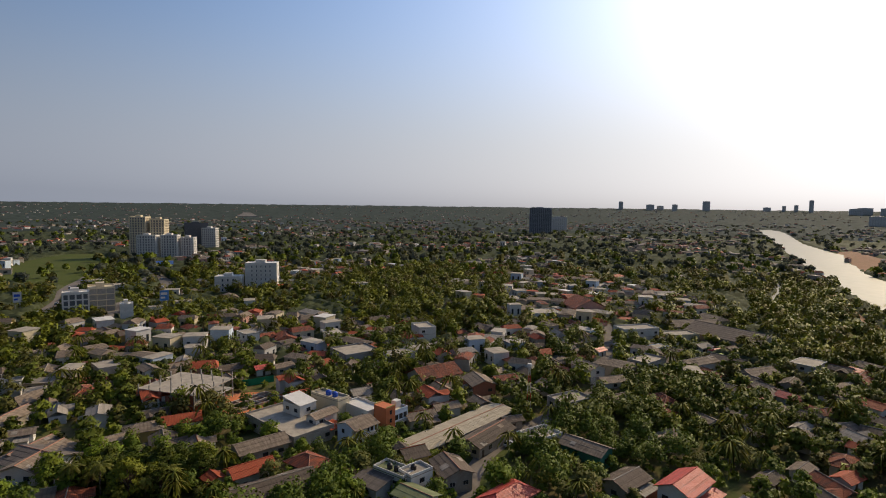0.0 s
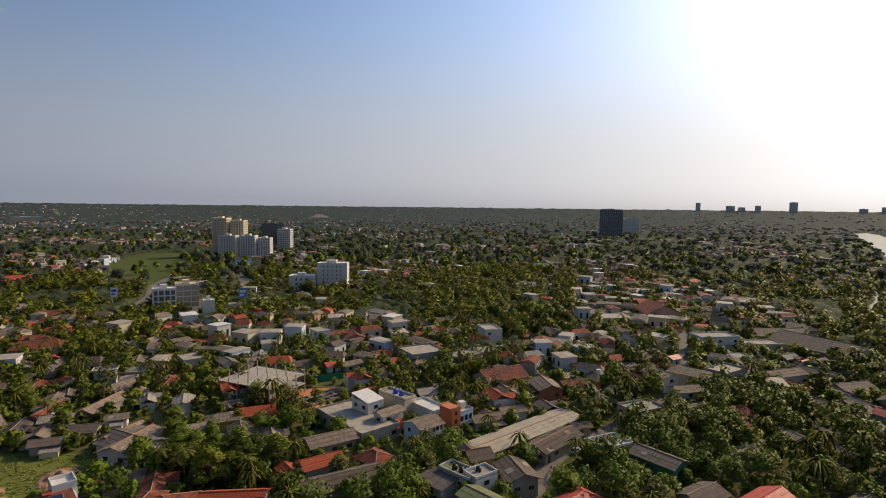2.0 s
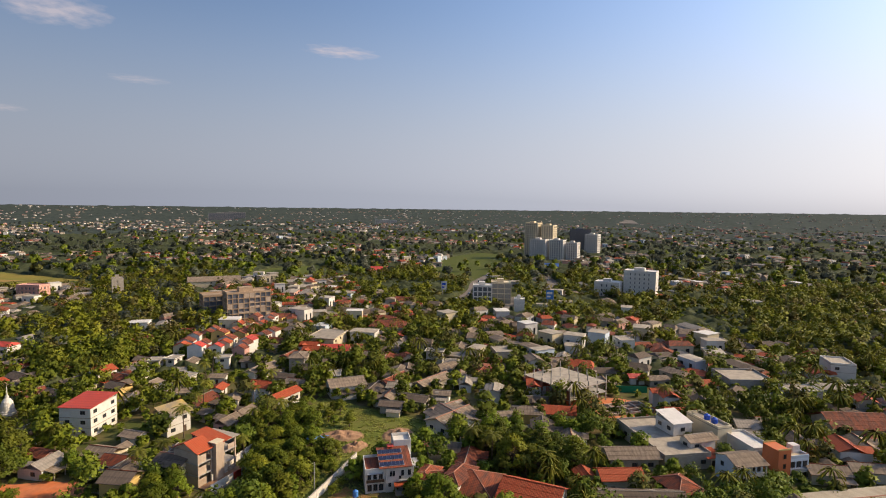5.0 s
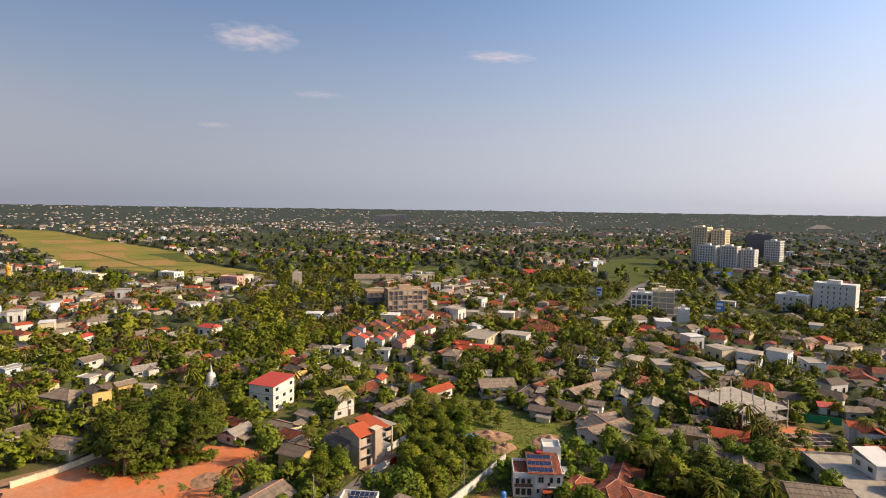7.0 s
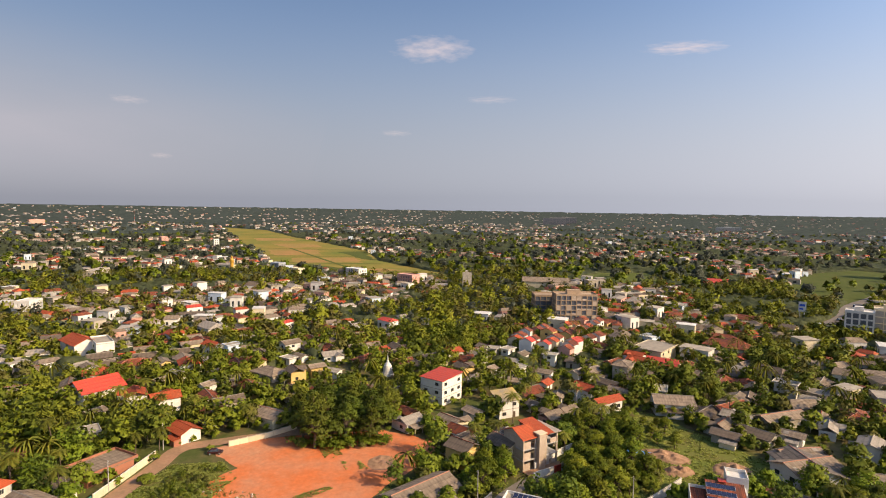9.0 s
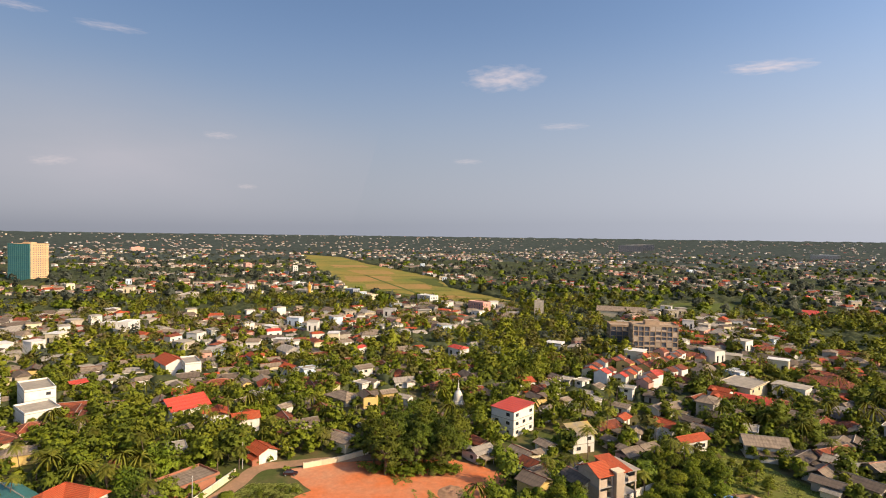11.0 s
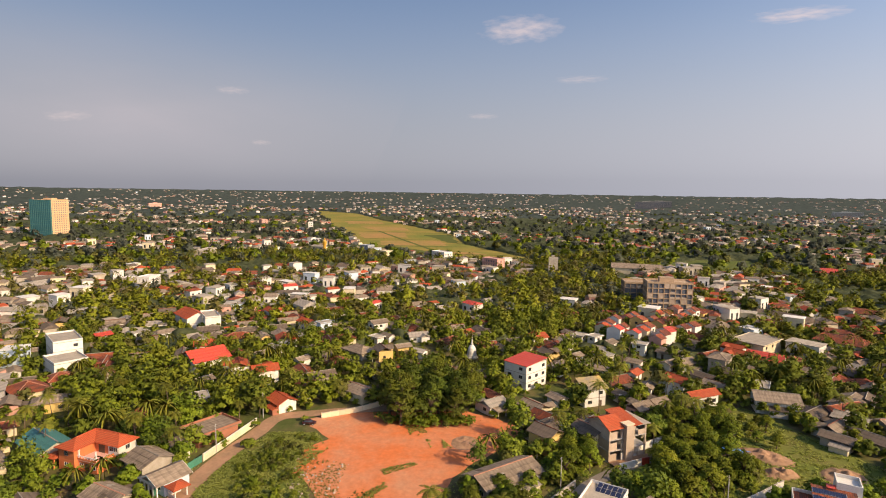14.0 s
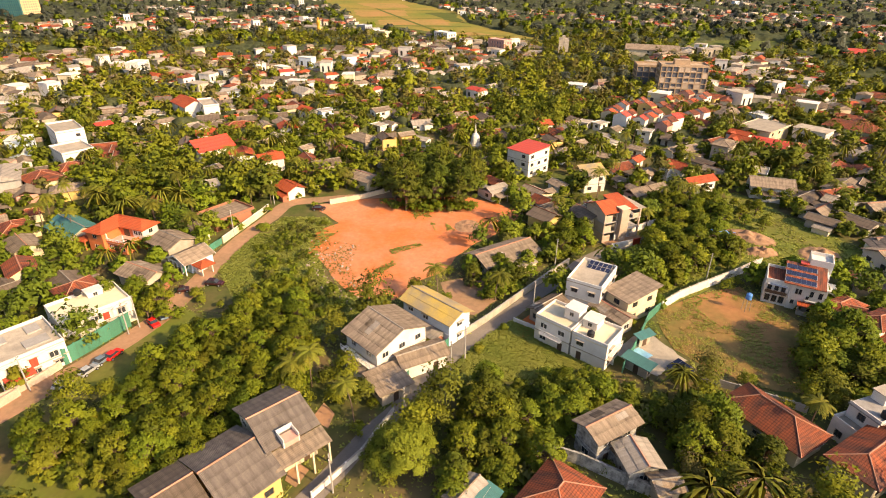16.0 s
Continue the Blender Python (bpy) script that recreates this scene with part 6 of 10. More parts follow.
house(-193.8, 148.2, 11.1, 7.8, 128, 6.2, "hip", ASBESTOS, PALE, "two-storey house with a grey hip roof", near=False)
house(-215.1, 182.1, 21.2, 14.8, 119, 6.4, "flat", SLAB, CREAM, "long cream building with a flat roof", near=False)
house(-196.5, 171.4, 14.4, 10.1, 38, 4.0, "gable", RED_SHEET, WHITE, "white house with a red sheet roof", near=False)
house(-193.6, 181.9, 12.0, 8.4, 137, 2.7, "hip", TILE, CREAM, "cream house with a brown tile roof", near=False)
house(-186.2, 159.2, 7.4, 5.5, 29, 2.7, "gable", ASBESTOS, WHITE, "low white house with a weathered grey roof", near=False)
house(-151.6, 164.8, 13.7, 9.6, 119, 2.7, "gable", ASBESTOS, WHITE, "low white house with a weathered grey roof", near=False)
house(-154.7, 193.4, 8.8, 6.1, 29, 6.0, "flat", SLAB, WHITE, "white two-storey house with a flat roof", near=False)
house(-157.3, 215.9, 12.1, 8.5, 119, 2.7, "gable", ASBESTOS, WHITE, "low white house with a weathered grey roof", near=False)
house(-132.9, 226.6, 7.0, 5.5, 29, 2.7, "hip", TILE, CREAM, "cream house with a brown tile roof", near=False)
house(-115.4, 213.7, 9.8, 6.9, 137, 5.0, "gable", ASBESTOS, WHITE, "white two-storey house with a weathered grey roof", near=False)
house(-111.1, 233.8, 9.1, 6.4, 110, 2.7, "gable", PALE_SHEET, WHITE, "white house with a light grey roof", near=False)
house(-86.9, 223.4, 10.9, 7.6, 38, 2.7, "gable", DARK_SHEET, PALE, "low house with a blackened sheet roof", near=False)
house(-74.0, 224.1, 7.2, 5.5, 38, 2.7, "gable", RED_SHEET, WHITE, "white house with a red sheet roof", near=False)
house(-125.4, 189.1, 11.5, 8.1, 137, 4.0, "hip", TILE, CREAM, "cream house with a brown tile roof", near=False)
house(-107.9, 169.9, 10.4, 7.2, 119, 4.0, "gable", PALE_SHEET, WHITE, "white house with a light grey roof", near=False)
house(-80.9, 168.1, 11.6, 8.1, 29, 2.7, "gable", ORANGE_TILE, WHITE, "white house with an orange tile roof", near=False)
house(-94.3, 151.8, 9.3, 6.5, 47, 2.7, "gable", ASBESTOS, WHITE, "low white house with a weathered grey roof", near=False)
house(-115.3, 203.5, 7.1, 5.5, 119, 2.7, "gable", TILE, PINK, "pink house with a brown tile roof", near=False)
house(-122.5, 156.6, 8.2, 5.7, 29, 2.7, "gable", ASBESTOS, WHITE, "low white house with a weathered grey roof", near=False)
house(-126.3, 146.6, 11.0, 7.7, 20, 2.7, "gable", DARK_SHEET, PALE, "low house with a blackened sheet roof", near=False)
house(-128.3, 136.9, 8.8, 6.1, 29, 2.7, "gable", DARK_SHEET, PALE, "low house with a blackened sheet roof", near=False)
house(-65.8, 271.9, 11.2, 7.8, 137, 2.7, "gable", PALE_SHEET, WHITE, "white house with a light grey roof", near=False)
house(-66.7, 253.3, 7.0, 5.5, 29, 2.7, "hip", TILE, CREAM, "cream house with a brown tile roof", near=False)
house(-199.3, 135.7, 11.0, 7.7, 110, 2.7, "gable", ASBESTOS, WHITE, "low white house with a weathered grey roof", near=False)
house(-182.4, 133.0, 9.2, 6.4, 20, 2.7, "gable", DARK_SHEET, PALE, "low house with a blackened sheet roof", near=False)
house(-171.2, 147.7, 9.2, 6.4, 137, 2.7, "flat", SLAB, WHITE, "white house with a flat roof", near=False)
house(-124.0, 199.7, 8.3, 5.8, 38, 2.7, "gable", DARK_SHEET, PALE, "low house with a blackened sheet roof", near=False)
house(-141.1, 201.8, 9.9, 7.0, 119, 2.7, "gable", ASBESTOS, WHITE, "low white house with a weathered grey roof", near=False)
house(58.4, 258.0, 12.0, 8.4, 29, 2.7, "gable", ASBESTOS, WHITE, "low white house with a weathered grey roof", near=False)
house(31.7, 237.9, 9.7, 6.8, 119, 2.7, "hip", TILE, CREAM, "cream house with a brown tile roof", near=False)
house(41.2, 240.0, 8.6, 6.0, 110, 2.7, "hip", TILE, CREAM, "cream house with a brown tile roof", near=False)
house(51.1, 224.6, 10.5, 7.4, 137, 2.7, "gable", TILE, PINK, "pink house with a brown tile roof", near=False)
house(31.2, 200.6, 11.5, 8.0, 119, 2.7, "gable", DARK_SHEET, PALE, "low house with a blackened sheet roof", near=False)
house(59.9, 222.7, 12.9, 9.0, 119, 5.6, "gable", ASBESTOS, WHITE, "white two-storey house with a weathered grey roof", near=False)
house(64.2, 206.1, 11.0, 7.7, 20, 5.0, "gable", ASBESTOS, WHITE, "white two-storey house with a weathered grey roof", near=False)
house(107.5, 206.6, 10.6, 7.4, 137, 2.7, "gable", ASBESTOS, WHITE, "low white house with a weathered grey roof", near=False)
house(74.7, 258.8, 7.0, 5.5, 38, 2.7, "gable", RED_SHEET, WHITE, "white house with a red sheet roof", near=False)
house(102.6, 258.2, 8.4, 5.8, 29, 5.0, "flat", SLAB, BLUE_WHITE, "pale blue two-storey house with a flat roof", near=False)
house(127.8, 241.9, 16.5, 11.5, 128, 2.7, "gable", DARK_SHEET, PALE, "low house with a blackened sheet roof", near=False)
house(66.9, 159.1, 10.0, 7.0, 47, 2.7, "gable", ASBESTOS, WHITE, "low white house with a weathered grey roof", near=False)
house(108.6, 144.0, 10.3, 7.2, 47, 2.7, "hip", TILE, CREAM, "cream house with a brown tile roof", near=False)
house(144.8, 198.4, 9.9, 6.9, 47, 2.7, "gable", ASBESTOS, WHITE, "low white house with a weathered grey roof", near=False)
house(126.0, 194.8, 9.4, 6.6, 119, 2.7, "gable", RED_SHEET, WHITE, "white house with a red sheet roof", near=False)
house(112.5, 194.4, 7.0, 5.5, 38, 2.7, "gable", RED_SHEET, WHITE, "white house with a red sheet roof", near=False)
house(154.7, 229.6, 13.9, 9.7, 38, 6.0, "flat", SLAB, WHITE, "white two-storey house with a flat roof", near=False)
house(131.0, 225.4, 15.7, 11.0, 20, 2.7, "gable", ASBESTOS, WHITE, "low white house with a weathered grey roof", near=False)
house(121.6, 176.1, 8.8, 6.1, 119, 2.7, "gable", ASBESTOS, WHITE, "low white house with a weathered grey roof", near=False)
house(22.8, 222.7, 8.0, 5.6, 47, 2.7, "gable", ASBESTOS, WHITE, "low white house with a weathered grey roof", near=False)
house(22.4, 171.6, 7.3, 5.5, 20, 2.7, "gable", DARK_SHEET, PALE, "low house with a blackened sheet roof", near=False)
house(118.0, 198.7, 10.6, 7.4, 29, 2.7, "gable", ASBESTOS, WHITE, "low white house with a weathered grey roof", near=False)
house(106.9, 159.1, 9.9, 6.9, 47, 2.7, "gable", DARK_SHEET, PALE, "low house with a blackened sheet roof", near=False)
house(85.4, 173.6, 8.0, 5.6, 110, 2.7, "gable", ASBESTOS, WHITE, "low white house with a weathered grey roof", near=False)
house(-143.5, 68.4, 7.4, 5.5, 128, 5.0, "gable", DARK_SHEET, PALE, "two-storey house with a blackened sheet roof", near=False)
house(-196.0, 97.9, 7.0, 5.5, 47, 2.7, "gable", ASBESTOS, WHITE, "low white house with a weathered grey roof", near=False)
house(-218.9, 106.1, 7.0, 5.5, 38, 2.7, "gable", ASBESTOS, WHITE, "low white house with a weathered grey roof", near=False)
house(-235.1, 114.0, 7.0, 5.5, 119, 5.0, "flat", SLAB, WHITE, "white two-storey house with a flat roof", near=False)
house(-238.0, 107.7, 7.0, 5.5, 137, 5.0, "flat", SLAB, CONCRETE, "unpainted concrete two-storey house with a flat roof", near=False)
house(-222.8, 110.6, 7.0, 5.5, 38, 2.7, "gable", PALE_SHEET, WHITE, "white house with a light grey roof", near=False)
house(-202.6, 115.9, 7.0, 5.5, 38, 2.7, "gable", ASBESTOS, WHITE, "low white house with a weathered grey roof", near=False)
house(-168.3, 93.1, 7.0, 5.5, 20, 2.7, "gable", DARK_SHEET, PALE, "low house with a blackened sheet roof", near=False)
house(-175.2, 105.5, 7.0, 5.5, 137, 2.7, "gable", ASBESTOS, WHITE, "low white house with a weathered grey roof", near=False)
house(-220.4, 128.2, 7.0, 5.5, 47, 5.0, "flat", SLAB, WHITE, "white two-storey house with a flat roof", near=False)
house(-153.1, 173.1, 9.4, 6.6, 128, 2.7, "gable", DARK_SHEET, PALE, "low house with a blackened sheet roof", near=False)
house(-169.0, 69.6, 7.0, 5.5, 20, 2.7, "gable", ASBESTOS, WHITE, "low white house with a weathered grey roof", near=False)
house(-243.7, -126.0, 7.2, 5.5, 119, 4.0, "gable", ASBESTOS, WHITE, "low white house with a weathered grey roof", near=False)
house(-222.5, -120.0, 7.6, 5.5, 29, 2.7, "gable", ASBESTOS, WHITE, "low white house with a weathered grey roof", near=False)
house(-263.4, -106.2, 7.4, 5.5, 137, 5.0, "gable", RED_SHEET, WHITE, "white two-storey house with a red sheet roof", near=False)
house(-258.4, -97.0, 7.7, 5.5, 38, 4.0, "flat", SLAB, CONCRETE, "unpainted concrete house with a flat roof", near=False)
house(-265.7, -69.8, 7.0, 5.5, 128, 2.7, "gable", PALE_SHEET, WHITE, "white house with a light grey roof", near=False)
house(-253.0, -63.0, 7.9, 5.5, 29, 5.0, "gable", ASBESTOS, WHITE, "white two-storey house with a weathered grey roof", near=False)
house(-269.4, -58.1, 7.7, 5.5, 119, 2.7, "gable", ASBESTOS, WHITE, "low white house with a weathered grey roof", near=False)
house(-218.6, -40.5, 7.0, 5.5, 29, 2.7, "gable", ASBESTOS, WHITE, "low white house with a weathered grey roof", near=False)
house(-254.5, -36.6, 7.0, 5.5, 20, 5.0, "gable", ASBESTOS, YELLOW, "yellow two-storey house with a grey sheet roof", near=False)
house(-201.1, -34.6, 7.0, 5.5, 110, 4.0, "flat", SLAB, WHITE, "white house with a flat roof", near=False)
house(-203.1, -49.7, 7.0, 5.5, 137, 2.7, "gable", ASBESTOS, WHITE, "low white house with a weathered grey roof", near=False)
house(-180.5, -45.4, 7.0, 5.5, 20, 5.0, "flat", SLAB, CONCRETE, "unpainted concrete two-storey house with a flat roof", near=False)
house(-172.9, -59.3, 7.0, 5.5, 38, 2.7, "gable", TILE, PINK, "pink house with a brown tile roof", near=False)
house(-229.7, -33.4, 8.0, 5.6, 137, 4.0, "gable", ASBESTOS, WHITE, "low white house with a weathered grey roof", near=False)
house(-219.5, -16.8, 7.0, 5.5, 137, 4.0, "gable", ASBESTOS, WHITE, "low white house with a weathered grey roof", near=False)
house(-239.5, -15.8, 7.0, 5.5, 137, 2.7, "gable", ASBESTOS, WHITE, "low white house with a weathered grey roof", near=False)
house(-169.6, -94.9, 7.0, 5.5, 119, 2.7, "hip", TILE, CREAM, "cream house with a brown tile roof", near=False)
house(-150.2, -43.0, 7.0, 5.5, 20, 3.0, "gable", ASBESTOS, WHITE, "low white house with a weathered grey roof", near=False)
house(-83.9, 56.8, 2.1, 4.5, 19, 2.5, "shed", TEAL_SHEET, PALE, "small back-yard shelter with a teal sheet roof", rise=0.3)
house(-76.3, 51.6, 6.2, 2.9, 32, 2.5, "shed", TEAL_SHEET, PALE, "long low shelter with a teal sheet roof", rise=0.3)
house(154.7, 206.3, 10.4, 7.3, 47, 2.7, "gable", ASBESTOS, WHITE, "low white house with a weathered grey roof", near=False)
house(149.4, 188.3, 10.7, 7.5, 110, 2.7, "gable", DARK_SHEET, PALE, "low house with a blackened sheet roof", near=False)
house(125.0, 167.9, 9.4, 6.6, 20, 2.7, "gable", ASBESTOS, WHITE, "low white house with a weathered grey roof", near=False)
house(119.9, 151.9, 8.0, 5.6, 119, 2.7, "gable", ORANGE_TILE, WHITE, "white house with an orange tile roof", near=False)
house(137.0, 212.4, 10.2, 7.1, 47, 2.7, "gable", DARK_SHEET, PALE, "low house with a blackened sheet roof", near=False)
house(114.0, 181.8, 7.9, 5.5, 47, 2.7, "gable", ASBESTOS, WHITE, "low white house with a weathered grey roof", near=False)
house(112.4, 167.6, 7.5, 5.5, 38, 2.7, "gable", PALE_SHEET, WHITE, "white house with a light grey roof", near=False)
house(99.1, 178.8, 8.4, 5.9, 110, 2.7, "gable", ASBESTOS, WHITE, "low white house with a weathered grey roof", near=False)
house(97.8, 204.3, 7.8, 5.5, 119, 2.7, "hip", TILE, CREAM, "cream house with a brown tile roof", near=False)
house(93.9, 162.8, 7.8, 5.5, 110, 2.7, "gable", ASBESTOS, WHITE, "low white house with a weathered grey roof", near=False)
house(74.5, 178.1, 7.0, 5.5, 38, 2.7, "hip", TILE, CREAM, "cream house with a brown tile roof", near=False)
house(133.3, 163.9, 9.5, 6.7, 137, 2.7, "gable", DARK_SHEET, PALE, "low house with a blackened sheet roof", near=False)
house(103.0, 135.2, 7.9, 5.5, 29, 2.7, "gable", ORANGE_TILE, WHITE, "white house with an orange tile roof", near=False)
house(94.3, 139.5, 7.8, 5.5, 38, 2.7, "gable", ASBESTOS, WHITE, "low white house with a weathered grey roof", near=False)
house(82.7, 134.8, 7.7, 5.5, 38, 2.7, "gable", DARK_SHEET, PALE, "low house with a blackened sheet roof", near=False)

# houses along the farther streets
street_house(-405, -134, 11.8, 8.2, 137, 6.0, "flat", SLAB, WHITE)
street_house(-384, -121, 11.9, 8.3, 128, 2.7, "gable", ASBESTOS, WHITE)
street_house(-395, -77, 7.9, 5.6, 38, 6.0, "flat", SLAB, WHITE)
street_house(-443, -92, 11.1, 7.8, 137, 2.7, "gable", ASBESTOS, WHITE)
street_house(-371, -75, 8.2, 5.8, 29, 2.7, "flat", SLAB, WHITE)
street_house(-442, -82, 19.9, 13.9, 38, 2.7, "hip", TILE, CREAM)
street_house(-369, -143, 8.6, 6.0, 47, 2.7, "flat", SLAB, WHITE)
street_house(-422, -213, 16.3, 11.4, 128, 2.7, "gable", PALE_SHEET, WHITE)
street_house(-349, -170, 8.4, 5.9, 128, 2.7, "gable", ASBESTOS, WHITE)
street_house(-319, -138, 12.1, 8.4, 110, 5.6, "flat", SLAB, CONCRETE)
street_house(-297, -163, 13.4, 9.4, 110, 2.7, "flat", SLAB, WHITE)
street_house(-304, -152, 10.1, 7.1, 20, 2.7, "gable", ASBESTOS, WHITE)
street_house(-288, -146, 7.0, 5.5, 47, 2.7, "hip", TILE, CREAM)
street_house(-307, -119, 8.2, 5.7, 47, 2.7, "flat", SLAB, WHITE)
street_house(-316, -45, 8.9, 6.2, 128, 2.7, "gable", RED_SHEET, WHITE)
street_house(-313, -59, 12.7, 8.9, 119, 2.7, "gable", ASBESTOS, WHITE)
street_house(-381, -37, 11.3, 7.9, 128, 2.7, "flat", SLAB, WHITE)
street_house(-386, -37, 9.6, 6.7, 110, 5.6, "gable", RED_SHEET, WHITE)
street_house(-371, -8, 8.1, 5.7, 110, 5.6, "gable", ORANGE_TILE, WHITE)
street_house(-344, -20, 8.2, 5.7, 128, 6.2, "flat", SLAB, WHITE)
street_house(-321, -22, 14.4, 10.1, 29, 5.6, "gable", PALE_SHEET, WHITE)
street_house(-346, -8, 10.3, 7.2, 29, 5.4, "hip", TILE, CREAM)
street_house(-337, 1, 7.4, 5.5, 128, 5.0, "hip", TILE, CREAM)
street_house(-340, 9, 9.4, 6.6, 110, 5.6, "gable", ASBESTOS, WHITE)
street_house(-320, 17, 8.0, 5.6, 137, 6.0, "gable", RED_SHEET, WHITE)
street_house(-385, 28, 13.3, 9.3, 128, 2.7, "gable", ASBESTOS, WHITE)
street_house(-306, -4, 8.6, 6.0, 29, 2.7, "flat", SLAB, WHITE)
street_house(-308, 42, 15.5, 10.8, 38, 2.7, "hip", TILE, CREAM)
street_house(-328, 43, 11.5, 8.0, 110, 2.7, "gable", ASBESTOS, WHITE)
street_house(-332, 53, 7.0, 5.5, 110, 2.7, "gable", ORANGE_TILE, WHITE)
street_house(-313, 74, 10.2, 7.2, 29, 5.6, "gable", RED_SHEET, WHITE)
street_house(-337, 89, 7.0, 5.5, 119, 2.7, "gable", PALE_SHEET, WHITE)
street_house(-348, 75, 7.0, 5.5, 38, 2.7, "flat", SLAB, WHITE)
street_house(-303, 62, 12.3, 8.6, 20, 2.7, "gable", ASBESTOS, WHITE)
street_house(-295, 94, 8.0, 5.6, 47, 5.6, "flat", SLAB, BLUE_WHITE)
street_house(-284, 121, 10.8, 7.5, 29, 2.7, "hip", TILE, CREAM)
street_house(-335, 110, 12.2, 8.5, 47, 2.7, "gable", ASBESTOS, WHITE)
street_house(-206, 199, 12.9, 9.0, 29, 7.0, "flat", SLAB, WHITE)
street_house(-216, 228, 18.8, 13.1, 29, 4.0, "hip", TILE, CREAM)
street_house(-198, 217, 7.0, 5.5, 110, 2.7, "gable", ORANGE_TILE, WHITE)
street_house(-257, 181, 12.5, 8.8, 20, 2.7, "hip", TILE, CREAM)
street_house(-339, 254, 10.4, 7.3, 47, 2.7, "gable", ORANGE_TILE, WHITE)
street_house(-321, 235, 11.8, 8.2, 47, 2.7, "gable", ORANGE_TILE, WHITE)
street_house(-347, 282, 22.0, 15.4, 29, 2.7, "gable", PALE_SHEET, WHITE)
street_house(-322, 271, 8.3, 5.8, 38, 2.7, "flat", SLAB, WHITE)
street_house(-325, 290, 17.1, 12.0, 29, 5.0, "flat", SLAB, BLUE_WHITE)
street_house(-327, 307, 11.0, 7.7, 38, 2.7, "gable", RED_SHEET, WHITE)
street_house(-308, 296, 7.6, 5.5, 110, 2.7, "flat", SLAB, WHITE)
street_house(-286, 276, 11.0, 7.7, 110, 2.7, "flat", SLAB, CREAM)
street_house(-266, 245, 21.5, 15.0, 20, 2.7, "gable", DARK_SHEET, PALE)
street_house(-274, 304, 16.1, 11.3, 20, 2.7, "hip", TILE, CREAM)
street_house(-289, 208, 10.6, 7.4, 38, 2.7, "hip", TILE, CREAM)
street_house(-432, 439, 24.1, 16.9, 47, 2.7, "gable", RED_SHEET, WHITE)
street_house(-302, 238, 11.4, 8.0, 128, 2.7, "gable", ASBESTOS, WHITE)
street_house(-311, 321, 15.4, 10.8, 38, 2.7, "gable", PALE_SHEET, WHITE)
street_house(-255, 193, 12.7, 8.9, 137, 2.7, "gable", ASBESTOS, WHITE)
street_house(-156, 244, 10.1, 7.1, 47, 5.0, "gable", ASBESTOS, WHITE)
street_house(-60, 293, 8.9, 6.3, 38, 8.0, "flat", SLAB, WHITE)
street_house(-80, 279, 14.5, 10.2, 110, 2.7, "gable", TILE, PINK)
street_house(-230, 184, 14.7, 10.3, 38, 2.7, "gable", ASBESTOS, WHITE)
street_house(-307, 220, 13.1, 9.1, 29, 2.7, "gable", ASBESTOS, WHITE)
street_house(102, 271, 11.6, 8.1, 137, 2.7, "gable", ASBESTOS, WHITE)
street_house(132, 261, 7.0, 5.5, 29, 2.7, "gable", RED_SHEET, WHITE)
street_house(66, 438, 8.7, 6.1, 20, 5.0, "flat", SLAB, WHITE)
street_house(93, 397, 16.1, 11.2, 38, 5.0, "hip", TILE, CREAM)
street_house(133, 393, 9.8, 6.9, 29, 2.7, "flat", SLAB, WHITE)
street_house(-44, 301, 10.6, 7.4, 47, 2.7, "gable", ASBESTOS, WHITE)
street_house(-74, 285, 11.7, 8.2, 38, 5.0, "hip", TILE, CREAM)
street_house(-51, 332, 10.0, 7.0, 29, 2.7, "gable", ASBESTOS, WHITE)
street_house(-27, 287, 8.6, 6.1, 110, 5.0, "gable", DARK_SHEET, PALE)
street_house(186, 236, 12.0, 8.4, 110, 2.7, "gable", ASBESTOS, WHITE)
street_house(167, 339, 16.8, 11.8, 110, 2.7, "gable", ASBESTOS, WHITE)
street_house(183, 427, 11.4, 8.0, 137, 2.7, "gable", PALE_SHEET, WHITE)
street_house(181, 507, 13.2, 9.2, 20, 2.7, "gable", ASBESTOS, WHITE)
street_house(172, 547, 14.0, 9.8, 38, 2.7, "gable", ORANGE_TILE, WHITE)
street_house(231, 553, 17.6, 12.3, 20, 2.7, "gable", PALE_SHEET, WHITE)
street_house(284, 607, 16.4, 11.5, 20, 2.7, "gable", TILE, PINK)
street_house(30, 380, 11.3, 7.9, 38, 2.7, "gable", ASBESTOS, WHITE)
street_house(6, 339, 10.1, 7.1, 38, 2.7, "gable", ASBESTOS, WHITE)
street_house(78, 372, 7.5, 5.5, 119, 2.7, "flat", SLAB, WHITE)
street_house(-264, 399, 11.3, 7.9, 110, 6.0, "flat", SLAB, WHITE)
street_house(-257, 431, 12.8, 9.0, 38, 6.0, "flat", SLAB, CONCRETE)
street_house(-293, 463, 11.8, 8.3, 47, 5.0, "flat", SLAB, WHITE)
street_house(-288, 511, 11.5, 8.0, 128, 4.0, "flat", SLAB, BLUE_WHITE)
street_house(-260, 484, 13.4, 9.4, 110, 2.7, "gable", PALE_SHEET, WHITE)
street_house(-202, 410, 9.9, 6.9, 20, 6.0, "flat", SLAB, WHITE)
street_house(-194, 420, 12.7, 8.9, 47, 2.7, "gable", ASBESTOS, WHITE)
street_house(-174, 368, 9.6, 6.7, 29, 5.0, "flat", SLAB, CONCRETE)
street_house(-181, 346, 7.7, 5.5, 29, 5.0, "flat", SLAB, WHITE)
street_house(-209, 476, 13.2, 9.3, 137, 2.7, "gable", PALE_SHEET, WHITE)
street_house(-155, 400, 14.8, 10.3, 119, 2.7, "gable", ASBESTOS, WHITE)
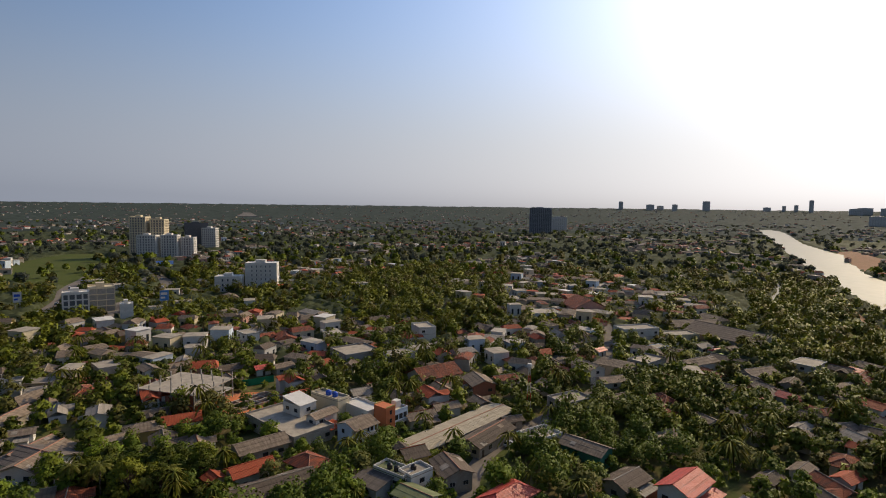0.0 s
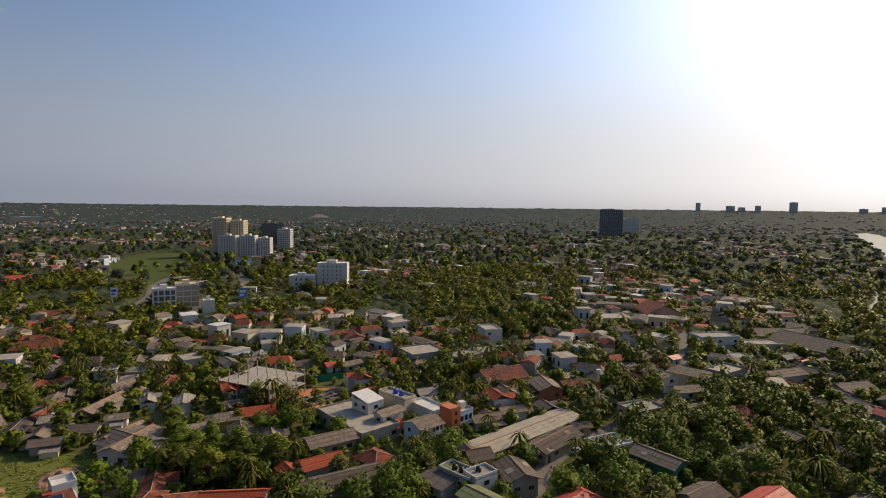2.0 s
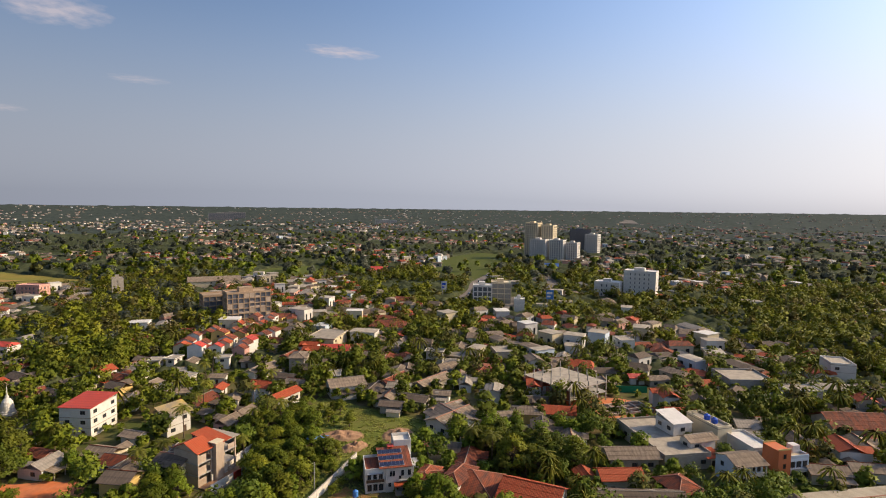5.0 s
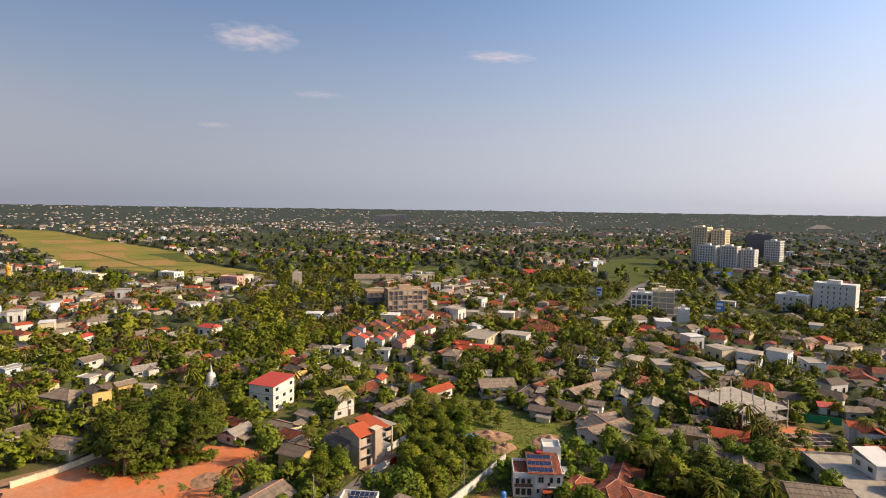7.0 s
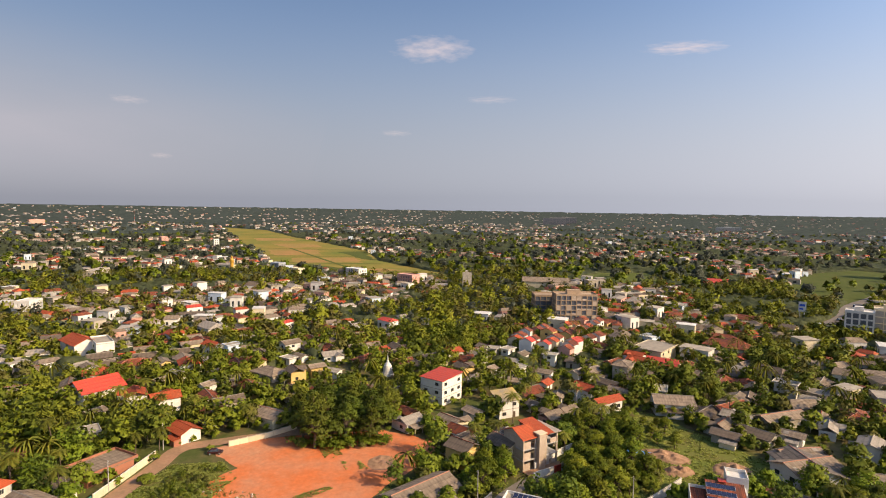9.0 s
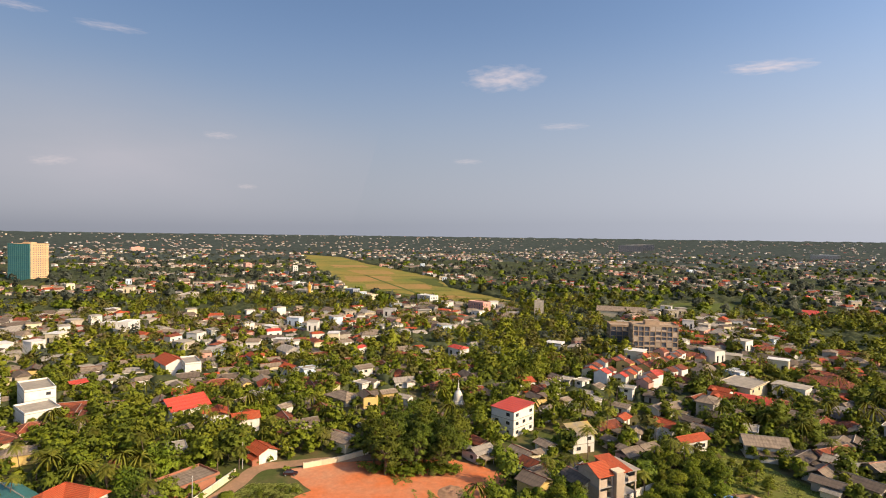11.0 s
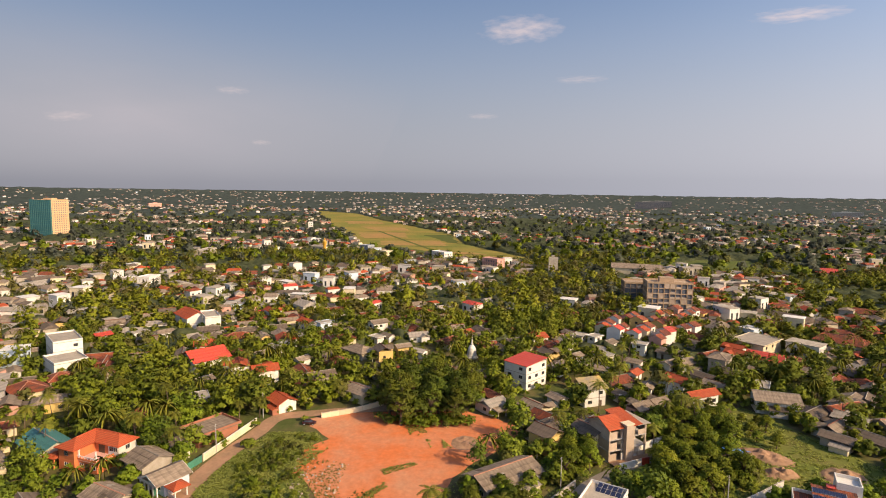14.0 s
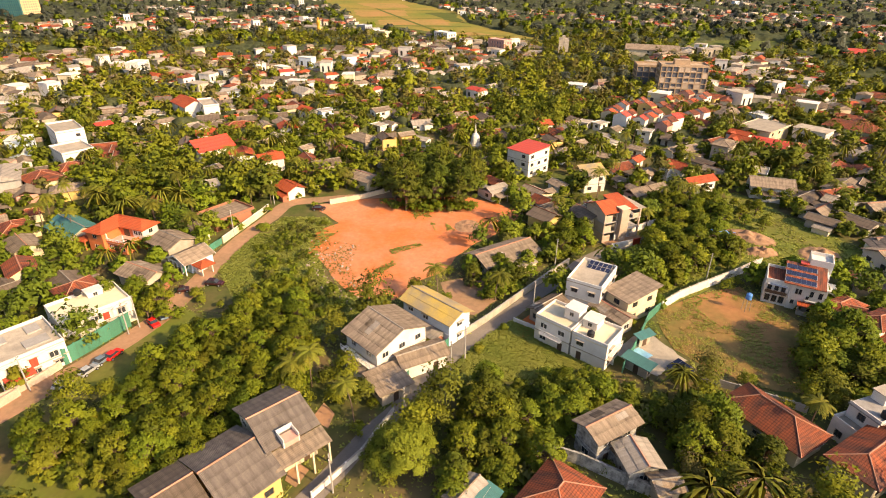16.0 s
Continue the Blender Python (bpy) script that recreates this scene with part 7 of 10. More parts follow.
street_house(-132, 375, 9.8, 6.9, 110, 5.0, "flat", SLAB, WHITE)
street_house(-133, 456, 11.2, 7.8, 29, 2.7, "gable", ORANGE_TILE, WHITE)
street_house(-115, 436, 12.4, 8.7, 20, 2.7, "gable", ASBESTOS, WHITE)
street_house(-139, 492, 11.0, 7.7, 20, 2.7, "flat", SLAB, WHITE)
street_house(-128, 608, 18.2, 12.8, 119, 2.7, "gable", PALE_SHEET, WHITE)
street_house(-148, 635, 12.7, 8.9, 128, 2.7, "gable", RED_SHEET, WHITE)
street_house(-69, 457, 11.8, 8.3, 29, 6.0, "flat", SLAB, WHITE)
street_house(-94, 512, 12.2, 8.6, 38, 2.7, "gable", ASBESTOS, WHITE)
street_house(-158, 523, 10.7, 7.5, 119, 2.7, "flat", SLAB, CONCRETE)
street_house(-236, 245, 12.2, 8.5, 29, 2.7, "hip", TILE, CREAM)
street_house(-219, 236, 12.8, 9.0, 128, 4.0, "hip", TILE, CREAM)
street_house(-199, 221, 7.0, 5.5, 137, 2.7, "gable", ORANGE_TILE, WHITE)
street_house(-254, -140, 7.5, 5.5, 119, 5.0, "gable", ASBESTOS, YELLOW)
street_house(-318, -160, 10.6, 7.4, 29, 2.7, "flat", SLAB, WHITE)
street_house(-287, -112, 9.2, 6.4, 110, 2.7, "gable", DARK_SHEET, PALE)
street_house(-273, -94, 7.0, 5.5, 128, 4.0, "flat", SLAB, WHITE)
street_house(-276, -84, 8.6, 6.1, 128, 2.7, "gable", ASBESTOS, WHITE)
street_house(-334, -44, 11.4, 8.0, 47, 2.7, "gable", PALE_SHEET, WHITE)
street_house(-291, -20, 8.1, 5.7, 38, 2.7, "gable", ORANGE_TILE, WHITE)
street_house(-328, -19, 7.8, 5.5, 29, 2.7, "gable", DARK_SHEET, PALE)
street_house(-330, -8, 9.8, 6.9, 47, 2.7, "gable", ASBESTOS, WHITE)
street_house(176, 229, 8.6, 6.1, 110, 2.7, "gable", RED_SHEET, WHITE)



# ---- blocks and towers ----
def grid_building(x, y, l, w, rot, floors, fh, bay, slab, core, label, category="building", infill=0.0, fill_mat=None, mull=0.35, z=0.0, roof_room=True, thick=0.3):
    """Storeys between floor slabs, upright piers from bay to bay, recessed glazing or open floors behind."""
    root = thing("building", place(x, y, z, rot), label, category)
    h = floors * fh
    BUILT.append((x, y, max(l, w) * 0.6))
    bm = bmesh.new()
    box(bm, -l / 2 + 0.5, -w / 2 + 0.5, -0.4, l / 2 - 0.5, w / 2 - 0.5, h - 0.3)
    part("wall", bm, core, root)
    for s in range(floors + 1):
        bm = bmesh.new()
        box(bm, -l / 2, -w / 2, s * fh - thick, l / 2, w / 2, s * fh + thick * 0.6)
        part("floor_slab", bm, slab, root)
    for length, off, turn in ((l, w / 2, 0), (l, w / 2, 180), (w, l / 2, 90), (w, l / 2, -90)):
        n = max(2, round(length / bay))
        bm = bmesh.new()
        for k in range(n + 1):
            u = -length / 2 + length * k / n
            u = max(-length / 2 + mull / 2, min(length / 2 - mull / 2, u))
            box(bm, u - mull / 2 + 0.01, -off + 0.03, 0, u + mull / 2 - 0.01, -off + 0.5, h - 0.35)
        p = tagged(part("pier_frame", bm, slab, root), kind="stuff")
        p.matrix_basis = pose(0, 0, 0, 0, 0, turn)
        if infill:
            for s in range(floors):
                for k in range(n):
                    if rng.random() < infill:
                        bm = bmesh.new()
                        a = -length / 2 + length * k / n + mull / 2
                        b = -length / 2 + length * (k + 1) / n - mull / 2
                        top = fh * rng.choice((1.0, 1.0, 0.45)) - thick - 0.01
                        box(bm, a + 0.01, -off + 0.12, s * fh + thick * 0.6 + 0.01, b - 0.01, -off + 0.4, s * fh + top)
                        p = part("panel", bm, fill_mat, root)
                        p.matrix_basis = pose(0, 0, 0, 0, 0, turn)
    if roof_room:
        bm = bmesh.new()
        box(bm, -l * 0.2, -w * 0.2, h + thick * 0.6, l * 0.12, w * 0.2, h + 3.0)
        part("roof_room", bm, slab, root)
    bm = bmesh.new()
    p, q = l / 2 - 0.02, w / 2 - 0.02
    for b in ((-p, -q, p, -q + 0.2), (-p, q - 0.2, p, q), (-p, -q + 0.2, -p + 0.2, q - 0.2), (p - 0.2, -q + 0.2, p, q - 0.2)):
        box(bm, b[0], b[1], h + thick * 0.6, b[2], b[3], h + 1.0)
    part("parapet", bm, slab, root)
    return root


# dark cores paint the shade inside the unfinished open floors, no glazing there
grid_building(-302, 192, 26, 13, 71, 6, 3.05, 3.2, RAW_CONCRETE, DARK_CLAD, "unfinished six-storey block of bare concrete and brick", infill=0.28, fill_mat=BLOCKWORK, mull=0.55)
grid_building(-324, 183, 15, 14, 71, 5, 3.0, 3.6, RAW_CONCRETE, DARK_CLAD, "grey unfinished annexe of a concrete block", roof_room=False)
grid_building(-150, 458, 25, 15, 9, 6, 3.5, 3.7, WHITE, DARK_CLAD, "large white six-storey office building", mull=2.7, thick=1.1)
grid_building(-172, 444, 20, 14, 9, 3, 3.8, 3.9, WHITE, DARK_CLAD, "white three-storey wing of an office building", mull=2.7, thick=1.1)
for tx, ty, tl, tw, tf, tm in ((-394, 720, 20, 18, 16, CREAM), (-372, 726, 18, 16, 15, CREAM), (-372, 697, 23, 13, 9, WHITE), (-348, 706, 20, 13, 9, WHITE), (-329, 715, 16, 13, 8, WHITE)):
    grid_building(tx, ty, tl, tw, 6, tf, 3.2, 3.4, tm, DARK_CLAD, "cream residential tower with many storeys" if tm is CREAM else "white apartment block with recessed balconies", category="tower", mull=1.5, thick=0.7)
grid_building(-386, 866, 34, 20, 24, 11, 3.5, 4.0, DARK_CLAD, DARK_CLAD, "dark glass office block with a flat roof", category="tower")
grid_building(-362, 860, 21, 16, 4, 9, 3.5, 3.2, WHITE, DARK_CLAD, "white office block with window bands", category="tower", mull=1.0, thick=1.0)
grid_building(260, 1485, 58, 36, -10, 20, 3.4, 5.0, GREY_CLAD, DARK_CLAD, "dark twin office tower standing above the town", category="tower", mull=1.2)
grid_building(336, 1627, 52, 24, -12, 11, 3.8, 5.0, WHITE, PALE, "pale blocks beside a dark tower", category="tower", mull=3.4, thick=1.4)
grid_building(-901, -425, 29, 36, -22, 16, 3.2, 3.6, TAN, DARK_CLAD, "tan residential tower with recessed balconies", category="tower", mull=2.0, thick=0.8)
grid_building(-886.2, -430.5, 2.4, 36, -22, 16, 3.2, 3.2, TEAL_SHEET, TEAL_GLASS, "teal glazed screen on the side of a residential tower", category="tower", mull=0.5, roof_room=False)
grid_building(-2205, -691, 46, 16, -53, 5, 3.3, 5.0, PINK, PALE, "long pink apartment block far off", mull=2.0, thick=1.0)
grid_building(-463, 182, 8, 10, 70, 4, 3.3, 3.0, PALE, PALE, "narrow grey building of four storeys", mull=1.8, thick=0.8)
grid_building(-224, 335, 14, 12, 33, 4, 3.7, 3.4, WHITE, DARK_CLAD, "white shop building of four storeys", mull=0.9, thick=0.5)
grid_building(-222, 357, 15, 16, 33, 4, 3.8, 5.0, CREAM, CONCRETE, "unfinished cream commercial building with open floors")
grid_building(-188, 326, 7, 8, 30, 3, 3.2, 3.5, WHITE, WHITE, "small white building of three storeys", mull=2.2, thick=1.0)
grid_building(-2420, 1410, 110, 40, 60, 9, 4.0, 9.0, CONCRETE, DARK_CLAD, "long concrete block far off", z=terrain(-2420, 1410))
grid_building(-2560, 1560, 110, 40, 60, 9, 4.0, 9.0, CONCRETE, DARK_CLAD, "second long concrete block far off", z=terrain(-2560, 1560))
grid_building(-1680, 1749, 90, 30, 44, 5, 4.0, 8.0, WHITE, PALE, "white institutional building far off")
for qx_, qy_, ql_, qw_, qf_, qr_, qm_, qt_ in (
        (-555, 98, 20, 11, 3, 30, WHITE, "white flat-roofed building beside the paddy field"), (-628, 25, 13, 10, 3, 40, GREY_CLAD, "grey slab building beside the paddy field"),
        (-596, 44, 11, 9, 2, 35, CREAM, "small cream building beside the paddy field"), (-495, 136, 19, 10, 3, 32, PINK, "brown-pink block with window bands"),
        (-618, -145, 34, 10, 2, -10, PALE, "long grey two-storey school building"), (-1195, -166, 26, 12, 3, 20, PINK, "pink block of three storeys"),
        (-980, -58, 9, 8, 5, 10, WHITE, "slim white building of five storeys"), (-407, -133, 13, 9, 3, -15, WHITE, "plain white block of three storeys")):
    grid_building(qx_, qy_, ql_, qw_, qr_, qf_, 3.2, 3.4, qm_, DARK_CLAD, qt_, mull=1.7, thick=0.8, roof_room=False)
house(-452, 256, 43, 18, 60, 6.0, "gable", ASBESTOS, CREAM, "long hall with a grey roof and cream gable", near=False, category="hall")
house(-298, 590, 17, 14, 27, 5.0, "gable", BLUE_SHEET, PALE, "shop hall with a blue sheet roof", near=False, category="hall")
house(-945, 2673, 90, 60, 20, 9.0, "hip", PALE_SHEET, PALE, "large pale arena roof far off", near=False, category="hall", z=terrain(-945, 2673), rise=16.0)
# towers of the city on the skyline, painted pale in place of distance haze
for deg, far, wide, tall in ((-17.7, 4700, 34, 128), (-20.4, 4650, 60, 104), (-22.6, 4600, 38, 106), (-25.3, 4650, 52, 134), (-33.5, 4600, 28, 142), (-36.6, 4300, 70, 88), (-37.2, 4350, 80, 92), (-38.6, 4300, 60, 92), (-38.1, 2900, 62, 50), (-21.3, 4700, 50, 95), (-31.5, 4700, 24, 104), (-32.4, 4650, 26, 108), (-40.5, 4200, 60, 96), (-30.2, 4700, 50, 90)):
    cx_, cy_ = -far * math.sin(radians(deg)), far * math.cos(radians(deg))
    base = terrain(cx_, cy_)
    grid_building(cx_, cy_, wide, wide * 0.7, deg, max(4, int((tall - base) / 4)), 4.0, 9.0, WHITE, PALE, "pale city tower on the far skyline", category="tower", z=base - 2, mull=5.0, thick=2.0)


def stupa(x, y):
    root = thing("stupa", place(x, y), "small white bell-shaped stupa with a spire", "stupa")
    prof = ((2.9, 0), (2.9, 0.5), (2.5, 0.5), (2.5, 1.0), (2.2, 1.0), (2.15, 2.2), (1.8, 3.2), (1.1, 3.9), (0.6, 4.1), (0.6, 4.7), (0.35, 4.7), (0.05, 7.2))
    for nm, a, b in (("base", 0, 4), ("dome", 4, 8), ("spire", 8, 11)):
        bm = bmesh.new()
        for (r0, z0), (r1, z1) in zip(prof[a:b + 1], prof[a + 1:b + 1]):
            tube(bm, (0, 0, z0 * 1.35), (0, 0, z1 * 1.35 + 0.002), r0 * 0.88, r1 * 0.88, 20)
        part(nm, bm, WHITE, root)


def statue(x, y, h):
    """A tall standing robed figure on a plinth, as one plain shape."""
    bm = bmesh.new()
    k = h / 16
    box(bm, -3.2 * k, -3.2 * k, -0.4, 3.2 * k, 3.2 * k, 1.6 * k)
    prof = ((2.1, 1.6), (1.9, 4.0), (1.75, 7.0), (2.0, 9.5), (2.3, 11.6), (1.7, 12.8), (0.7, 13.3), (0.95, 14.2), (0.9, 15.1), (0.35, 16.0))
    for (r0, z0), (r1, z1) in zip(prof, prof[1:]):
        tube(bm, (0, 0, z0 * k), (0, 0, z1 * k), r0 * k, r1 * k, 14)
    for sg in (-1, 1):
        tube(bm, (1.9 * sg * k, 0, 12.2 * k), (2.4 * sg * k, -0.3 * k, 9.2 * k), 0.7 * k, 0.5 * k, 9)
        tube(bm, (2.4 * sg * k, -0.3 * k, 9.3 * k), (1.6 * sg * k, -1.9 * k, 9.8 * k), 0.5 * k, 0.4 * k, 9)
    tagged(part("statue", bm, GOLD), "tall golden standing statue on a square plinth", "statue").matrix_world = place(x, y, 0, 65)
    BUILT.append((x, y, 4))


def billboard(x, y, rot, wide, high, base, face, bar):
    root = thing("billboard", place(x, y, 0, rot), "large roadside billboard panel on steel posts", "billboard")
    for u in (-wide * 0.3, wide * 0.3):
        bm = bmesh.new()
        tube(bm, (u, 0, -0.3), (u, 0, base + high * 0.6), 0.2, 0.2, 8)
        part("post", bm, GREY_CLAD, root)
    bm = bmesh.new()
    box(bm, -wide / 2 - 0.15, -0.35, base - 0.15, wide / 2 + 0.15, -0.2, base + high + 0.15)
    part("frame", bm, GREY_CLAD, root)
    slab_part("panel", face, root, (-wide / 2, -0.42, base, wide / 2, -0.35, base + high))
    slab_part("printed_bar", bar, root, (-wide * 0.4, -0.45, base + high * 0.2, wide * 0.1, -0.42, base + high * 0.38), (-wide * 0.4, -0.45, base + high * 0.55, wide * 0.35, -0.42, base + high * 0.8))
    BUILT.append((x, y, 3))


statue(-654, -23, 16)
billboard(-179, 353, 26, 5, 6.5, 7.5, TARP, WHITE)
billboard(-270, 348, 38, 4.2, 6.5, 6.0, WHITE, PLASTIC_BLUE)
stupa(-225.2, 53.3)
BUILT.append((-225, 53, 4))
for k_ in range(1, 5):
    BUILT.append((-225 + 4.6 * k_, 53 - 1.1 * k_, 3.0))


# ---- mass planting and the rest of the town ----
def free(x, y, margin, lanes=True, verge=0.0, edge=0.0, cells=None):
    for bx, by, br in (cells or CELLS).get((int(x // 40), int(y // 40)), ()):
        if math.hypot(x - bx, y - by) < br + margin:
            return False
    for dx, dy in ((0, 0), (edge, 0), (-edge, 0), (0, edge), (0, -edge))[:5 if edge else 1]:
        for poly in OPEN:
            if inside(x + dx, y + dy, poly):
                return False
    if lanes:
        for pts, half in LANES:
            if near_line(x, y, pts, half + verge + margin * 0.6):
                return False
    return True


CELLS = {}
WOODED = [
    [(61, 166), (83, 189), (100, 184), (110, 169), (97, 149), (68, 135), (59, 144)],
    [(133, 253), (212, 376), (437, 812), (831, 1479), (470, 770), (345, 520), (299, 405), (269, 332), (186, 228), (163, 235), (141, 234)],
    [(-83, 464), (-84, 570), (-15, 606), (67, 561), (44, 365), (13, 325), (-28, 331), (-53, 358)],
    [(-297, 122), (-429, 181), (-430, 220), (-330, 191), (-273, 161), (-264, 134)],
    [(-67, 385), (-63, 559), (-31, 640), (10, 626), (7, 338), (-24, 360), (-45, 323)],
    [(-226, 244), (-236, 289), (-210, 298), (-172, 249), (-162, 207), (-195, 211)],
    [(-311, 94), (-333, 128), (-254, 114), (-243, 88), (-258, 76)],
    [(-195, -91), (-211, -75), (-201, -53), (-180, -25), (-161, -26), (-160, -46), (-164, -74)],
    [(-306, 83), (-407, 151), (-402, 210), (-312, 179), (-271, 130), (-251, 86)],
]


def register(x, y, r):
    for i in range(int((x - r - 8) // 40), int((x + r + 8) // 40) + 1):
        for j in range(int((y - r - 8) // 40), int((y + r + 8) // 40) + 1):
            CELLS.setdefault((i, j), []).append((x, y, r))


def wooded(x, y):
    return any(inside(x, y, p) for p in WOODED)


for b_ in BUILT:
    register(*b_)

KINDS = [("gable", ASBESTOS, WHITE, 3.1, "low white house with a grey sheet roof"),
         ("gable", ASBESTOS, PALE, 3.0, "low grey house with a weathered sheet roof"),
         ("hip", TILE, CREAM, 3.2, "cream house with a brown tile hip roof"),
         ("gable", ORANGE_TILE, WHITE, 3.3, "white house with an orange tile roof"),
         ("flat", SLAB, WHITE, 6.2, "white two-storey house with a flat roof"),
         ("gable", DARK_SHEET, PALE, 3.0, "low house with a blackened grey roof"),
         ("gable", TILE, PINK, 5.8, "pink two-storey house with a brown tile roof"),
         ("gable", PALE_SHEET, WHITE, 5.8, "white two-storey house with a light grey roof"),
         ("shed", ASBESTOS, CREAM, 3.2, "cream house with a sloping grey roof"),
         ("hip", ASBESTOS, YELLOW, 3.2, "yellow house with a grey hip roof"),
         ("gable", RED_SHEET, WHITE, 3.4, "white house with a red sheet roof"),
         ("flat", SLAB, PALE, 5.9, "unpainted house with a flat roof")]
WEIGHT = [16, 16, 9, 7, 11, 12, 5, 8, 8, 4, 3, 6]
protos = {}


def town_house(x, y, rot, pick):
    if pick not in protos:
        roof, rm, wm, eave, label = KINDS[pick]
        r = random.Random(pick)
        protos[pick] = house(x, y, r.uniform(9.5, 13), r.uniform(7, 9), rot, eave, roof, rm, wm, label, near=False, group="town houses", over=0.05 if roof == "flat" else 0.55)
        return
    c = copy_thing(protos[pick], Matrix())
    c.matrix_world = place(x, y, terrain(x, y), rot) @ Matrix.Diagonal((rng.uniform(0.85, 1.2), rng.uniform(0.85, 1.2), 1, 1))
    BUILT.append((x, y, 7))


def polar(r0, r1, a0, a1):
    r = math.sqrt(rng.uniform(r0 * r0, r1 * r1))
    a = radians(rng.uniform(a0, a1))
    return -r * math.sin(a), r * math.cos(a)


count = 0
for k in range(20000):
    if count >= 12:
        break
    x, y = polar(140, 300, -46, 128)
    if noise.noise(Vector((x * 0.012, y * 0.012, 3))) < -0.22 or not free(x, y, 4.0) or wooded(x, y):
        continue
    town_house(x, y, 30 + 45 * noise.noise(Vector((x * 0.006, y * 0.006, 8))) + rng.choice((0, 90)), rng.choices(range(12), WEIGHT)[0])
    register(x, y, 5.5)
    count += 1


# houses further out
def far_house(verts, faces, mats, x, y, l, w, h, rise, rot, wall, roof, panes=True):
    c, s = math.cos(rot), math.sin(rot)
    z = terrain(x, y) + (3.5 if math.hypot(x, y) > 1550 else 0.0)
    k = len(verts)
    for u, v, t in ((-1, -1, -1), (1, -1, -1), (1, 1, -1), (-1, 1, -1), (-1, -1, h), (1, -1, h), (1, 1, h), (-1, 1, h)):
        verts.append((x + c * u * l / 2 - s * v * w / 2, y + s * u * l / 2 + c * v * w / 2, z + t))
    for f in ((0, 1, 5, 4), (1, 2, 6, 5), (2, 3, 7, 6), (3, 0, 4, 7)):
        faces.append(tuple(k + i for i in f))
        mats.append(wall)
    e, q = 1.1, len(verts)
    for u, v, t in ((-e, -e, h), (e, -e, h), (e, e, h), (-e, e, h), (-e * 0.75, 0, h + rise), (e * 0.75, 0, h + rise)):
        verts.append((x + c * u * l / 2 - s * v * w / 2, y + s * u * l / 2 + c * v * w / 2, z + t))
    for f in ((0, 1, 5, 4), (2, 3, 4, 5), (1, 2, 5), (3, 0, 4), (3, 2, 1, 0)):
        faces.append(tuple(q + i for i in f))
        mats.append(roof)
    if panes:
        for u in (-0.28, 0.28):
            for v in (-1, 1):
                i = len(verts)
                for du, t in ((-0.09, 0.3), (0.09, 0.3), (0.09, 0.7), (-0.09, 0.7)):
                    uu, vv = u + du, v * 1.012
                    verts.append((x + c * uu * l / 2 * 2 * 0.9 - s * vv * w / 2, y + s * uu * l / 2 * 2 * 0.9 + c * vv * w / 2, z + h * t))
                faces.append((i, i + 1, i + 2, i + 3) if v < 0 else (i + 3, i + 2, i + 1, i))
                mats.append(9)


FAR_MATS = [WHITE, WHITE, CREAM, PALE, ASBESTOS, ASBESTOS, TILE, PALE_SHEET, ORANGE_TILE, GLASS, DARK_SHEET, RED_SHEET, SLAB, BLUE_WHITE, YELLOW, PINK, CONCRETE, BRICK]
verts, faces, mats = [], [], []
for x, y, l, w, rot, eave, rise, wm, rm in STREET_HOUSES:
    far_house(verts, faces, mats, x, y, l, w, eave, rise, radians(rot), FAR_MATS.index(wm), FAR_MATS.index(rm))
for k in range(30000):
    x, y = (polar(230, 560, -50, 132), polar(500, 1300, -50, 132), polar(900, 2400, -50, 132), polar(1500, 4700, -50, 132) if k % 8 == 3 else polar(260, 800, -50, 132))[k % 4]
    r = math.hypot(x, y)
    if noise.noise(Vector((x * 0.006, y * 0.006, 5))) < ((0.1 if y > -0.75 * x else -0.06) if r < 750 else 0.06 if r < 1300 else 0.1) or not free(x, y, 3.0 + r / 400, r < 700) or (wooded(x, y) and k % 5):
        continue
    storeys = rng.choice((1, 1, 1, 1, 2, 2))
    wall = rng.choice((0, 2, 2, 3, 3, 16, 15, 0) if r < 600 else (0, 2, 3, 3, 16, 16, 15))
    roof = rng.choice((4, 5, 6, 7, 8, 10, 4, 10, 4, 6, 8) if r < 1200 else (4, 5, 6, 10, 7, 4))
    shape = rng.random()
    if shape < 0.06:
        far_house(verts, faces, mats, x, y, rng.uniform(13, 20), rng.uniform(8, 11), rng.uniform(3.5, 5.5), rng.uniform(0.8, 1.8), rng.uniform(0, 3.1), wall, rng.choice((4, 7, 7, 10)))
    elif shape < 0.12 * min(1.0, 400 / r) + 0.06:
        far_house(verts, faces, mats, x, y, rng.uniform(7, 11), rng.uniform(6, 9), 3.0 * rng.choice((2, 2, 3)), 0.25, rng.uniform(0, 3.1), rng.choice((0, 0, 2, 13, 3)), rng.choice((12, 12, 0, 3)))
    else:
        far_house(verts, faces, mats, x, y, rng.uniform(6.5, 11.5), rng.uniform(5, 8), 2.6 * storeys, rng.uniform(0.6, 2.2), rng.uniform(0, 3.1), wall, roof)
    register(x, y, 6.0 if shape < 0.06 else 4.2)
# pale roofs and walls scattered thinly to the horizon
for k in range(3400):
    r = 1300 * (4750 / 1300) ** (rng.random() ** 0.8)
    a = radians(rng.uniform(-50, 132))
    x, y = -r * math.sin(a), r * math.cos(a)
    if noise.noise(Vector((x * 0.0025, y * 0.0025, 2))) < 0.0 or any(inside(x, y, p) for p in OPEN):
        continue
    far_house(verts, faces, mats, x, y, rng.uniform(7, 15), rng.uniform(6, 11), rng.uniform(3.2, 6.0), rng.uniform(0.2, 2.5), rng.uniform(0, 3.1), rng.choice((0, 3, 3, 16, 16, 16)), rng.choice((4, 5, 6, 4, 10, 6)), False)
ob = raw("far_houses", verts, faces, FAR_MATS)
